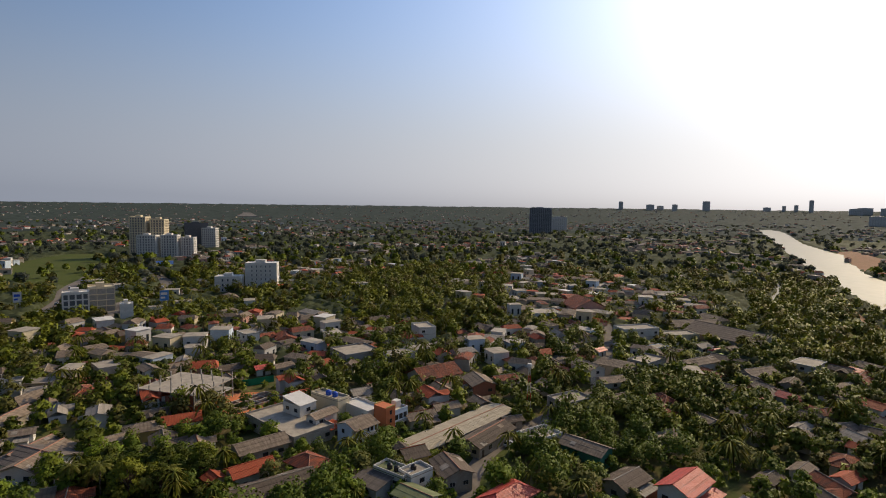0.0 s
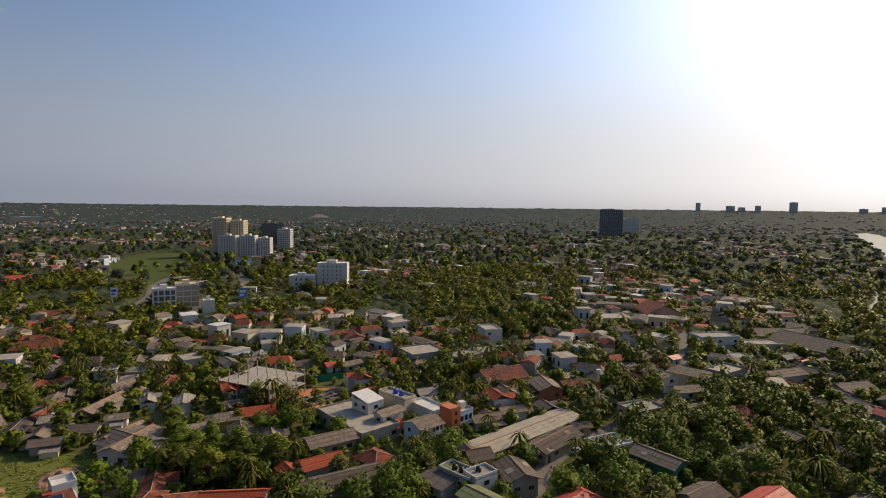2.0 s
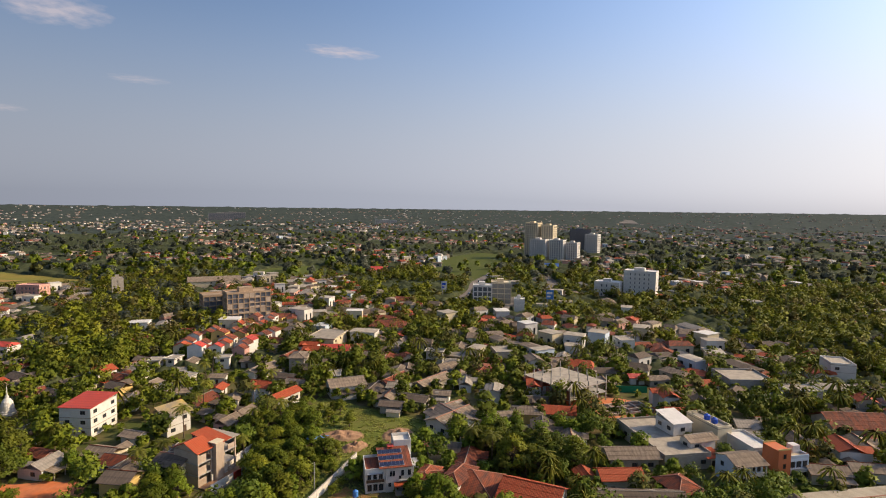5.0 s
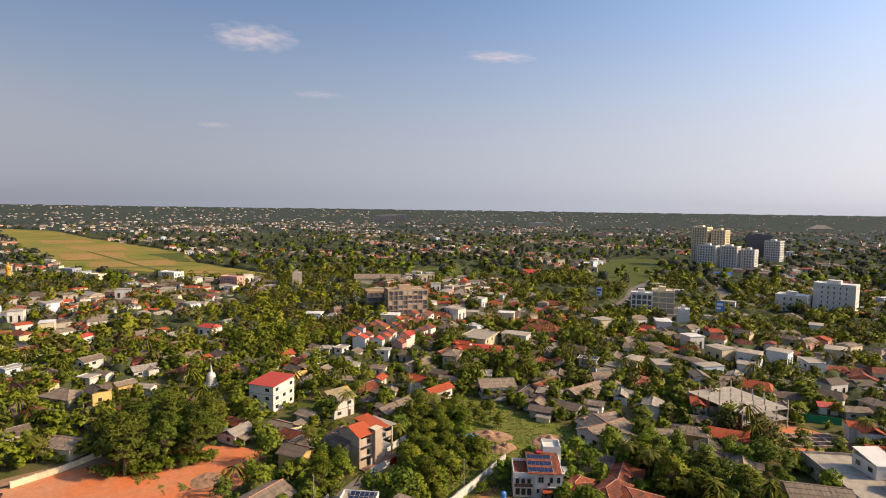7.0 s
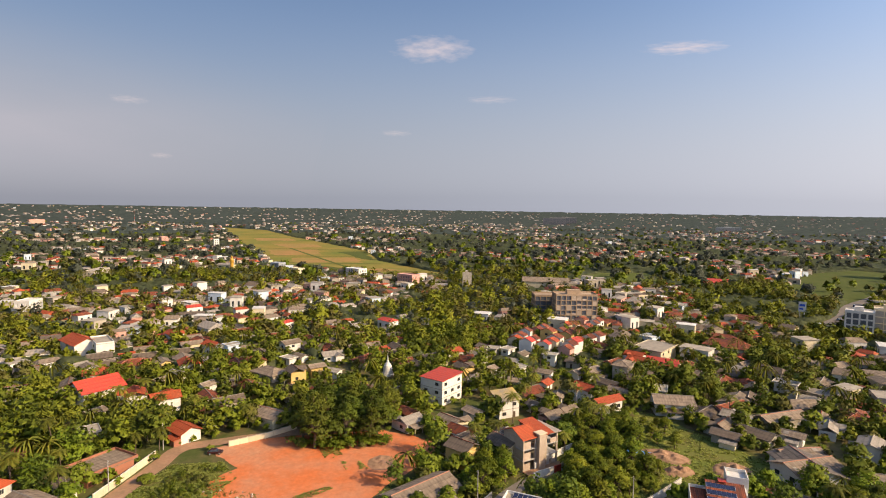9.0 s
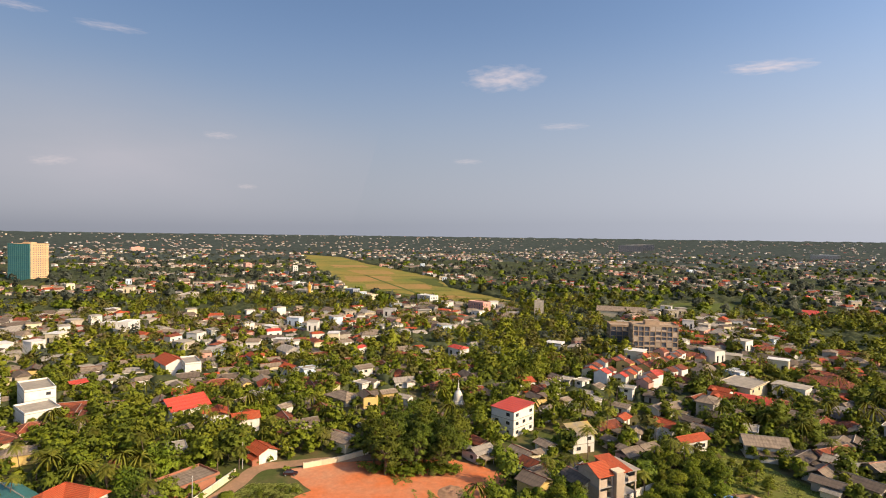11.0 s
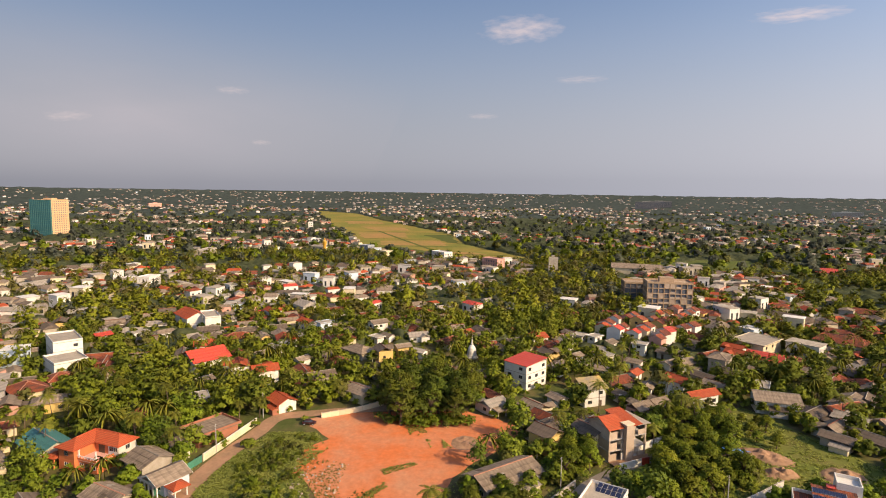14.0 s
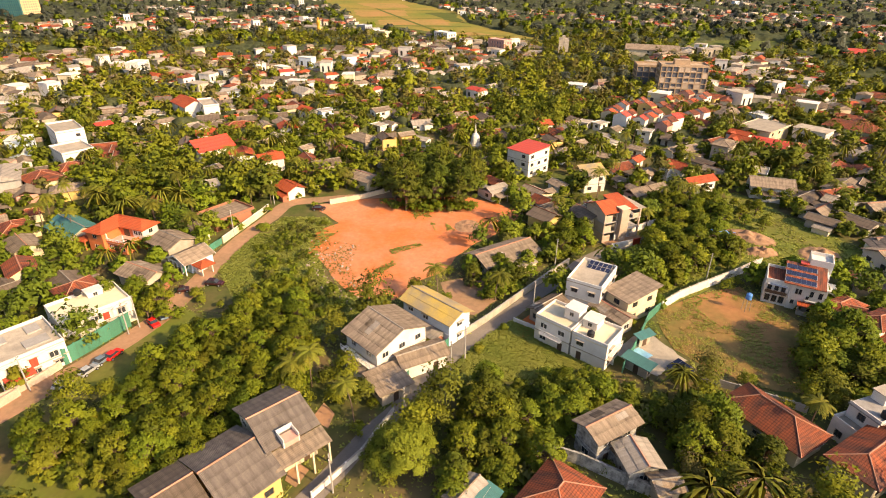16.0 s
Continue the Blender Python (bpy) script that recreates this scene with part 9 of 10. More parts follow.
for poly in GROVES + [GRASSY]:
    xs, ys = [p[0] for p in poly], [p[1] for p in poly]
    for k in range(int((max(xs) - min(xs)) * (max(ys) - min(ys)) / (2.6 if poly is not GRASSY else 4.5))):
        x, y = rng.uniform(min(xs), max(xs)), rng.uniform(min(ys), max(ys))
        if x * x + y * y > 165 ** 2 or not inside(x, y, poly) or any(near_line(x, y, p, h + 1.2) for p, h in LANES) or (poly is GRASSY and noise.noise(Vector((x * 0.09, y * 0.09, 3))) < 0.02):
            continue
        if all(abs(math.cos(radians(qr)) * (x - qx) + math.sin(radians(qr)) * (y - qy)) > qa + 0.8 or abs(math.cos(radians(qr)) * (y - qy) - math.sin(radians(qr)) * (x - qx)) > qb + 0.8 for qx, qy, qa, qb, qr, qe in PLANS if abs(qx - x) < 16 and abs(qy - y) < 16):
            under.append((x, y, rng.choice((0, 1, 2)), rng.choice((0, 0, 2, 2, 5))))
VERGE = [(-157.0, -19.0), (-157.0, -9.5), (-148.0, -6.0), (-138.0, -11.5), (-130.0, -11.0), (-131.0, -27.0), (-142.0, -27.0)]
for k in range(520):
    x, y = rng.uniform(-157, -130), rng.uniform(-27, -6)
    if inside(x, y, VERGE) and noise.noise(Vector((x * 0.16, y * 0.16, 9))) > -0.1 and not any(near_line(x, y, p, h + 1.0) for p, h in LANES):
        low.append((x, y, rng.choice((0, 1, 2)), rng.choice((0, 2, 2, 5))))
under_shrub = [template(s, h, w, n, 24, 0.37) for s, h, w, n in ((51, 2.4, 2.0, 5), (52, 3.4, 2.4, 6), (53, 1.8, 1.6, 4))]
wood("undergrowth", under, under_shrub, WOOD_MATS, "dense leafy undergrowth between the trees", 0.55, 1.15)
wood("low_scrub", low, under_shrub, WOOD_MATS, "low scrub and weeds on the grass verge", 0.2, 0.5)
wood("hedges", [q for q in pl if q[0] ** 2 + q[1] ** 2 < 140 ** 2], fine_shrub, WOOD_MATS, "leafy green shrubs and hedges between the houses", 0.5, 1.0)
wood("shrubs", [q for q in pl if q[0] ** 2 + q[1] ** 2 >= 140 ** 2], shrub, WOOD_MATS, "low green shrubs and hedges in the gardens", 0.6, 1.3)


# ---- walls, fences, vehicles and small things ----
wall_run("garden_wall", [(-95.5, 67.3), (-98.9, 73.6), (-102.5, 83.1), (-106.3, 93.4), (-110.6, 103.9)], 2.3, 0.2, WHITE, "long white boundary wall with posts along a vacant lot", cap=PALE)
wall_run("garden_wall", [(-129.6, 71.7), (-134.9, 81.2), (-140.1, 94.0)], 2.0, 0.2, WHITE, "white garden wall along a lane", cap=PALE)
wall_run("garden_wall", [(-169.1, -7.2), (-172.0, 2.9), (-177.1, 12.7)], 1.7, 0.2, CREAM, "low cream wall behind the red earth field", cap=PALE)
wall_run("garden_wall", [(-145.5, -36.2), (-155.0, -31.8), (-167.5, -26.2)], 2.0, 0.2, CREAM, "cream boundary wall beside the dirt road", cap=WHITE)
wall_run("metal_fence", [(-77.0, 4.2), (-80.6, 7.4), (-83.6, 10.2), (-91.2, 18.6)], 2.1, 0.08, GREEN_FENCE, "green sheet metal fence along the lane", "fence")
wall_run("garden_wall", [(-91.4, 19.2), (-96.8, 26.6), (-107.6, 39.8), (-114.7, 48.6), (-119.2, 54.5)], 1.8, 0.18, PALE, "weathered grey garden wall along the lane", cap=CONCRETE)
wall_run("metal_fence", [(-96.0, -57.0), (-99.8, -54.1), (-103.9, -51.2), (-107.8, -48.6)], 3.6, 0.1, GREEN_FENCE, "tall green sheet fence in front of a white building", "fence")
wall_run("garden_wall", [(-86.8, -64.2), (-89.9, -61.0), (-93.3, -58.6), (-95.4, -57.3)], 1.6, 0.3, STONE, "rough stone retaining wall below a white building")
wall_run("metal_fence", [(-76.4, 48.6), (-84.0, 55.5), (-91.5, 61.8), (-95.4, 67.0)], 2.4, 0.1, GREEN_FENCE, "green sheet fence beside a vacant lot", "fence")
wall_run("garden_wall", [(-96.0, 32.8), (-86.6, 42.2), (-78.8, 48.0)], 1.1, 0.16, WHITE, "low white wall round a modern white house", cap=WHITE)
wall_run("garden_wall", [(-88.0, -61.5), (-82.0, -65.5), (-74.0, -71.0)], 1.8, 0.25, STONE, "rough stone retaining wall beside the dirt road")
wall_run("garden_wall", [(-129.0, -44.6), (-122.0, -45.2), (-115.0, -49.5)], 1.7, 0.2, BRICK, "red-brown brick garden wall by the dirt road")
wall_run("metal_fence", [(-129.5, -43.2), (-138.5, -40.3), (-145.3, -36.4)], 1.9, 0.08, GREEN_FENCE, "green fence beside the dirt road", "fence")
wall_run("garden_wall", [(-48.0, 42.0), (-57.0, 32.0), (-62.0, 24.0)], 2.4, 0.25, MOULD_WALL, "old wall black with mould", cap=MOULD_WALL)
wall_run("garden_wall", [(-57.5, -9.0), (-64.5, -1.5), (-73.0, 4.5)], 1.3, 0.18, WHITE, "low white wall along the lane", cap=PALE)
wall_run("garden_wall", [(-72.0, 62.0), (-66.0, 70.0), (-61.0, 76.0)], 1.6, 0.2, CONCRETE, "grey concrete block wall at the edge of a lot")
wall_run("garden_wall", [(-103.0, 141.0), (-92.0, 128.0), (-84.0, 116.0)], 1.4, 0.2, PALE, "weathered wall along a grassy lot")
wall_run("site_fence", [(-83.4, 203.8), (-74.0, 209.0), (-66.2, 214.7)], 2.6, 0.05, NET_GREEN, "green net fence round a building site", "fence")

WHEEL = mesh_of(lambda bm: tube(bm, (0, -0.1, 0), (0, 0.1, 0), 0.31, 0.31, 14))
WHEEL.materials.append(RUBBER)
RIM = mesh_of(lambda bm: tube(bm, (0, -0.11, 0), (0, 0.11, 0), 0.18, 0.18, 10))
RIM.materials.append(CAR_SILVER)


def car(x, y, rot, paint, label, length=4.1, tall=1.45, z=0.1):
    root = thing("car", place(x, y, z, rot), label, "car")
    l, w = length / 2, 0.84
    prof = [(-l, 0.35), (-l, 0.8), (-l * 0.92, 0.92), (-l * 0.55, 0.95), (l * 0.45, 0.95), (l * 0.9, 0.82), (l, 0.65), (l, 0.35)]
    bm = bmesh.new()
    sides = []
    for s, k in ((-1, 1.0), (1, 1.0)):
        sides.append([bm.verts.new((px, s * w * (0.93 if abs(px) > l * 0.85 else 1.0), pz)) for px, pz in prof])
    bm.faces.new(sides[0])
    bm.faces.new(sides[1][::-1])
    for i in range(len(prof)):
        j = (i + 1) % len(prof)
        bm.faces.new((sides[0][i], sides[1][i], sides[1][j], sides[0][j]))
    bmesh.ops.recalc_face_normals(bm, faces=bm.faces)
    bmesh.ops.bevel(bm, geom=list(bm.edges), offset=0.05, segments=1, affect="EDGES")
    part("body", bm, paint, root)
    bm = bmesh.new()
    lo = [bm.verts.new(c) for c in ((-l * 0.8, -w * 0.94, 0.93), (l * 0.42, -w * 0.94, 0.93), (l * 0.42, w * 0.94, 0.93), (-l * 0.8, w * 0.94, 0.93))]
    hi = [bm.verts.new(c) for c in ((-l * 0.6, -w * 0.75, tall - 0.06), (l * 0.1, -w * 0.75, tall - 0.06), (l * 0.1, w * 0.75, tall - 0.06), (-l * 0.6, w * 0.75, tall - 0.06))]
    bm.faces.new(hi)
    for i in range(4):
        bm.faces.new((lo[i], lo[(i + 1) % 4], hi[(i + 1) % 4], hi[i]))
    part("cabin_glass", bm, GLASS, root, "dark car windows")
    bm = bmesh.new()
    box(bm, -l * 0.62, -w * 0.77, tall - 0.06, l * 0.12, w * 0.77, tall)
    bmesh.ops.bevel(bm, geom=list(bm.edges), offset=0.03, segments=1, affect="EDGES")
    part("roof", bm, paint, root)
    for px in (-l * 0.62, l * 0.62):
        for py in (-w + 0.05, w - 0.05):
            wh = shared("wheel", WHEEL, root, Matrix.Translation((px, py, 0.31)))
            shared("rim", RIM, wh, Matrix())
    return root


car(-165.0, -10.7, 80, CAR_DARK, "dark car parked at the red earth field")
car(-122.5, -34.3, 75, CAR_DARK, "dark maroon car on the dirt road", 4.4, 1.6)
car(-107.1, -44.0, 38, CAR_RED, "bright red car parked beside the dirt road", 3.7, 1.42)
car(-110.4, -43.0, 25, CAR_BLUE, "grey-blue van parked beside the dirt road", 4.4, 1.8)
car(-97.1, -48.7, 155, CAR_RED, "red car parked on the grass verge", 3.7, 1.42)
car(-95.8, -50.2, 150, CAR_BLUE, "grey car parked on the grass verge", 3.7, 1.42)
car(-92.8, -51.7, 148, CAR_SILVER, "pale green-grey car half hidden by bushes", 3.7, 1.42)
car(-89.6, -55.0, 158, CAR_SILVER, "silver car driving on the dirt road", 3.7, 1.42)
car(-120.5, -41.0, 100, CAR_DARK, "small dark three-wheeler by the dirt road", 2.6, 1.5)
for i_, (cx_, cy_, cr_) in enumerate(((-248, 336, 110), (-262, 372, 105), (-283, 412, 118), (-296, 436, 118), (-315, 480, 115), (-221, 380, 85), (-220, 400, 92), (-232, 455, 110), (-258, 505, 120), (-290, 552, 112))):
    car(cx_, cy_, cr_, (CAR_SILVER, CAR_BLUE, CAR_RED, CAR_SILVER)[i_ % 4], "car in the traffic of the town road", 4.6 if i_ % 3 else 7.5, 1.5 if i_ % 3 else 2.8, 0.33)
car(20, 158, 50, CAR_SILVER, "silver car on the side road", z=0.11)
car(24, 164, 50, CAR_BLUE, "blue-grey van on the side road", 4.6, 1.9, 0.11)


def pole(x, y, h=8.0):
    root = thing("utility_pole", place(x, y), "grey concrete utility pole with a crossarm", "utility pole", "utility poles")
    bm = bmesh.new()
    tube(bm, (0, 0, -0.4), (0, 0, h), 0.15, 0.1, 8)
    part("shaft", bm, CONCRETE, root)
    bm = bmesh.new()
    box(bm, -0.7, -0.05, h - 0.7, 0.7, 0.05, h - 0.6)
    part("crossarm", bm, TIMBER, root)
    for k in (-0.6, 0.0, 0.6):
        bm = bmesh.new()
        tube(bm, (k, 0, h - 0.6), (k, 0, h - 0.42), 0.05, 0.04, 6)
        part("insulator", bm, WHITE, root)


for px_, py_ in ((-85.2, 19.6), (-81.0, 16.0), (-99.4, 38.2), (-104.6, -48.3), (-106.8, -46.8), (-105.0, 84.5), (-89.2, -60.4), (-70.0, 6.0), (-118.6, 50.4), (-150.0, -34.0), (-172.0, -25.0), (-58.0, -6.0)):
    pole(px_, py_)


# roof equipment
def on_roof(tank_at, z):
    water_tank(tank_at[0], tank_at[1], z)


water_tank(-34.6, 176.2, 7.82, PLASTIC_BLUE, 0.9, 1.6)
water_tank(-37.0, 177.9, 7.82, PLASTIC_BLUE, 0.9, 1.6)
on_roof((-12.4, 131.2), 5.82)
on_roof((-10.6, 130.0), 5.82)
on_roof((-81.4, 43.6), 5.62)
on_roof((-111.5, -59.0), 6.6)
on_roof((26.0, 152.0), 6.22)
on_roof((43.0, 181.0), 7.02)
on_roof((-6.5, 130.0), 6.22)
on_roof((-52.5, 80.5), 6.5)
solar_array(-103.6, 55.0, 7.75, 48, 5, 2)
solar_array(-74.8, 59.8, 0.9, 19, 4, 2, 12)


balcony(house_a, 0, -6.33, 2.9, 9.5, 1.4)
balcony(house_a, -4.9, 0, 2.9, 7.0, 1.2, -90)
balcony(house_w, 0, -3.6, 2.8, 5.0, 1.2)
balcony(house_v, 3.1, 0, 3.1, 5.0, 1.3, 90)
balcony(long_white, 0.0, -4.8, 2.5, 12.0, 1.3)


# stair rooms and light wells on the flat roofs
def roof_room(root, x, y, z, l, w, h, mat):
    bm = bmesh.new()
    box(bm, x - l / 2, y - w / 2, z, x + l / 2, y + w / 2, z + h)
    box(bm, x - l / 2 - 0.2, y - w / 2 - 0.2, z + h, x + l / 2 + 0.2, y + w / 2 + 0.2, z + h + 0.15)
    r = part("roof_room", bm, mat, root)
    window(r, Matrix.Translation((x, y - w / 2 - 0.02, z + h * 0.55)), 0.9, 0.9, True)


def lower_roof(root, x0, x1, y0, y1, z0, z1, mat):
    """A roof strip along a wall, on posts."""
    bm = bmesh.new()
    prism(bm, [(x0, y1, z1), (x1, y1, z1), (x1, y0, z0), (x0, y0, z0)], 0.12)
    part("lean_to_roof", bm, mat, root)
    for k in range(4):
        u = x0 + 0.4 + (x1 - x0 - 0.8) * k / 3
        bm = bmesh.new()
        box(bm, u - 0.13, y1 + 0.35, -0.2, u + 0.13, y1 + 0.61, z1 - 0.1)
        part("porch_post", bm, CREAM, root)


def roof_terrace(root, x0, x1, y0, y1, z):
    """A little terrace let into a roof, with a white side wall and a brick-red floor."""
    bm = bmesh.new()
    box(bm, x0, y0, z - 0.9, x1, y1, z)
    t = part("roof_terrace", bm, PINK, root, "brick-red terrace floor")
    for n, b in enumerate(((x0 - 0.15, y0, x0, y1), (x1, y0, x1 + 0.15, y1), (x0 - 0.15, y1, x1 + 0.15, y1 + 0.15))):
        bm = bmesh.new()
        box(bm, b[0], b[1], z - 0.9, b[2], b[3], z + (0.75 if n < 2 else 1.0))
        part("side_wall", bm, WHITE, t)


lower_roof(house_y, -4.5, 4.7, -5.75, -8.9, 5.9, 5.05, ASBESTOS)
roof_terrace(house_y, -1.8, 0.5, -6.6, -4.4, 7.05)
roof_room(house_w, 2.0, 1.5, 5.82, 3.2, 3.2, 2.4, WHITE)
roof_room(house_v, -1.8, 1.6, 5.62, 3.0, 3.4, 1.7, WHITE)
roof_room(long_white, 2.2, 3.2, 5.42, 3.0, 2.6, 1.0, WHITE)


def shop_front(root, l, y, z):
    """A row of wide windows under a projecting band, with a door panel in red."""
    bm = bmesh.new()
    box(bm, -l / 2, y - 0.7, z + 1.35, l / 2, y - 0.03, z + 1.5)
    part("sun_band", bm, WHITE, root)
    n = int(l / 2.6)
    for k in range(n):
        u = -l / 2 + l * (k + 0.5) / n
        if k == n // 2:
            bm = bmesh.new()
            box(bm, u - 0.6, y - 0.09, z - 1.0, u + 0.6, y - 0.02, z + 0.9)
            part("shutter", bm, RED_SHEET, root, "red roller shutter")
        else:
            window(root, Matrix.Translation((u, y - 0.04, z)), 1.6, 1.3, True)


shop_front(long_white, 12.0, -4.8, 3.6)
shop_front(long_white_two, 10.0, -5.8, 3.4)
bm = bmesh.new()
prism(bm, [(-5.2, -7.6, 2.1), (-0.4, -7.6, 2.1), (-0.4, -5.82, 2.7), (-5.2, -5.82, 2.7)], 0.08)
part("awning", bm, RED_SHEET, long_white_two, "faded red awning")
for sx_, sy_, sl_, sw_ in ((-3.4, 2.6, 3.4, 2.6), (2.0, -2.2, 4.2, 3.0), (2.8, 3.0, 2.4, 3.2)):
    bm = bmesh.new()
    box(bm, sx_ - sl_ / 2, sy_ - sw_ / 2, 5.22, sx_ + sl_ / 2, sy_ + sw_ / 2, 5.5)
    part("roof_upstand", bm, CONCRETE, long_white_two)


# building site: slab on columns with starter bars, and a foundation
def concrete_frame(x, y, l, w, rot, h):
    root = thing("concrete_frame", place(x, y, 0, rot), "unfinished concrete frame with starter columns on its slab", "building site")
    BUILT.append((x, y, l * 0.6))
    bm = bmesh.new()
    box(bm, -l / 2, -w / 2, h - 0.25, l / 2, w / 2, h)
    part("roof_slab", bm, SLAB, root)
    bm = bmesh.new()
    box(bm, -l / 2, -w / 2, h / 2 - 0.25, l / 2, w / 2, h / 2)
    part("floor_slab", bm, CONCRETE, root)
    nx, ny = 6, 5
    for i in range(nx):
        for j in range(ny):
            u, v = -l / 2 + 0.3 + (l - 0.6) * i / (nx - 1), -w / 2 + 0.3 + (w - 0.6) * j / (ny - 1)
            for z0, z1 in ((-0.3, h / 2 - 0.25), (h / 2, h - 0.25), (h, h + rng.uniform(1.0, 2.6))):
                bm = bmesh.new()
                box(bm, u - 0.16, v - 0.16, z0, u + 0.16, v + 0.16, z1)
                part("column", bm, CONCRETE, root)
    for k in range(7):
        bm = bmesh.new()
        u = -l / 2 + 2 + k * (l - 4) / 6
        box(bm, u, -w / 2 + 0.05, h / 2 + 0.01, u + 1.6, -w / 2 + 0.2, h - 0.3 - 1.2 * (k % 2))
        part("infill_panel", bm, BRICK, root)


concrete_frame(-89.5, 190.5, 23.4, 20.0, -17, 7.0)


def foundation(x, y, l, w, rot):
    root = thing("foundation", place(x, y, 0.05, rot), "concrete foundation strips in an excavated site", "building site")
    for k in range(4):
        bm = bmesh.new()
        box(bm, -l / 2, -w / 2 + k * w / 3 - 0.25, 0, l / 2, -w / 2 + k * w / 3 + 0.25, 0.9)
        part("strip", bm, SLAB, root)
    for k in range(5):
        for j in range(3):
            bm = bmesh.new()
            u, v = -l / 2 + k * l / 4, -w / 2 + j * w / 3 + 0.26
            box(bm, u - 0.25, v, 0, u + 0.25, v + w / 3 - 0.52, 0.9)
            part("cross_strip", bm, SLAB, root)


foundation(-66.5, 191.0, 17, 9, 54)


def lattice_mast(x, y, h=17.5):
    root = thing("lattice_mast", place(x, y), "slim red and white lattice telecom mast", "mast")
    for k in range(6):
        z0, z1 = h * k / 6, h * (k + 1) / 6
        a, b = 0.75 - 0.09 * k, 0.75 - 0.09 * (k + 1)
        mt = STEEL_RED if k % 2 == 0 else WHITE
        bm = bmesh.new()
        c0 = [(a, a), (a, -a), (-a, -a), (-a, a)]
        c1 = [(b, b), (b, -b), (-b, -b), (-b, b)]
        for i in range(4):
            j = (i + 1) % 4
            tube(bm, (*c0[i], z0), (*c1[i], z1), 0.05, 0.05, 5)
            tube(bm, (*c0[i], z0), (*c1[j], z1), 0.03, 0.03, 4)
            tube(bm, (*c1[i], z1), (*c1[j], z1), 0.03, 0.03, 4)
        part("mast_section", bm, mt, root)
    bm = bmesh.new()
    tube(bm, (0, 0, h), (0, 0, h + 1.0), 0.9, 0.7, 12)
    part("antenna_drum", bm, WHITE, root)


lattice_mast(29.1, 179.7)
lattice_mast(-2330, -420, 60)


def tank_stand(x, y):
    root = thing("tank_stand", place(x, y), "blue water tank on a slim steel stand", "water tank")
    for u in (-0.6, 0.6):
        for v in (-0.6, 0.6):
            bm = bmesh.new()
            tube(bm, (u, v, -0.2), (u * 0.8, v * 0.8, 3.2), 0.06, 0.05, 6)
            part("leg", bm, CONCRETE, root)
    bm = bmesh.new()
    tube(bm, (0, 0, 3.2), (0, 0, 4.4), 0.65, 0.65, 14)
    tube(bm, (0, 0, 4.4), (0, 0, 4.7), 0.65, 0.25, 14)
    part("tank", bm, TARP, root)


tank_stand(-92.0, 86.0)


def tarpaulin(x, y, rot):
    bm = bmesh.new()
    bmesh.ops.create_grid(bm, x_segments=10, y_segments=6, size=1.0)
    for v in bm.verts:
        v.co = Vector((v.co.x * 3.4, v.co.y * 1.5, 0.35 + 0.25 * noise.noise(v.co * 2.0)))
    ob = part("tarpaulin", bm, TARP)
    ob.matrix_world = place(x, y, 0.1, rot)
    tagged(ob, "crumpled blue tarpaulin lying on an earth heap", "tarpaulin")


tarpaulin(-129.9, 106.1, 40)


def earth_heap(x, y, rx, ry, h, seed, label):
    bm = bmesh.new()
    bmesh.ops.create_grid(bm, x_segments=18, y_segments=18, size=1.0)
    for v in bm.verts:
        d = math.hypot(v.co.x, v.co.y)
        z = h * max(0.0, 1 - d) ** 0.8 * (0.8 + 0.7 * noise.noise(v.co * 3 + Vector((seed, 0, 0)))) - 0.05
        v.co = Vector((v.co.x * rx, v.co.y * ry, z))
    ob = part("mound", bm, DIRT)
    ob.matrix_world = place(x, y, 0.05, seed * 40)
    tagged(ob, label, "earth heap")


earth_heap(-126.0, 112.0, 7, 4.5, 1.8, 1, "heap of dug red earth in an overgrown lot")
earth_heap(-117.0, 109.0, 4.5, 3, 2.2, 2, "steep bank of dug orange earth")
earth_heap(-113.0, 123.5, 6, 5, 1.8, 3, "small heap of red earth beside a house")
earth_heap(-146.0, 33.0, 5, 4, 0.7, 4, "low heap of pale rubble on the red field")
patch("swimming_pool", [(-82.0, 53.0), (-79.0, 54.6), (-80.0, 57.0), (-83.0, 55.4)], 0.3, POOL, "small blue plastic pool in a back yard")
patch("earth_bank", [(-104.0, 122.0), (-96.0, 118.5), (-92.0, 121.0), (-98.0, 130.0), (-104.5, 128.0)], 0.08, EARTH, "strip of bare red earth behind a house", 0.5, 2.0)
patch("yard", [(-82.5, 2.0), (-90.0, -4.0), (-93.0, -2.0), (-85.0, 5.0)], 0.1, EARTH, "bare red courtyard beside a white house")


def near_grass():
    """Short rough grass on the open ground between the nearest houses and trees."""
    g = random.Random(77)
    spots = []
    while len(spots) < 9000:
        x, y = polar(42, 150, 28, 125)
        if noise.noise(Vector((x * 0.15, y * 0.15, 2))) > -0.2 and free(x, y, -1.5, verge=0.8):
            spots.append((x, y))
    return spots


BARE = [[(-96.0, 77.0), (-99.5, 86.0), (-94.0, 90.5), (-88.5, 87.0), (-86.0, 80.0), (-90.0, 74.5)], [(-84.0, 84.0), (-86.5, 92.0), (-83.0, 97.0), (-79.0, 93.0), (-77.5, 86.0), (-80.0, 82.0)]]


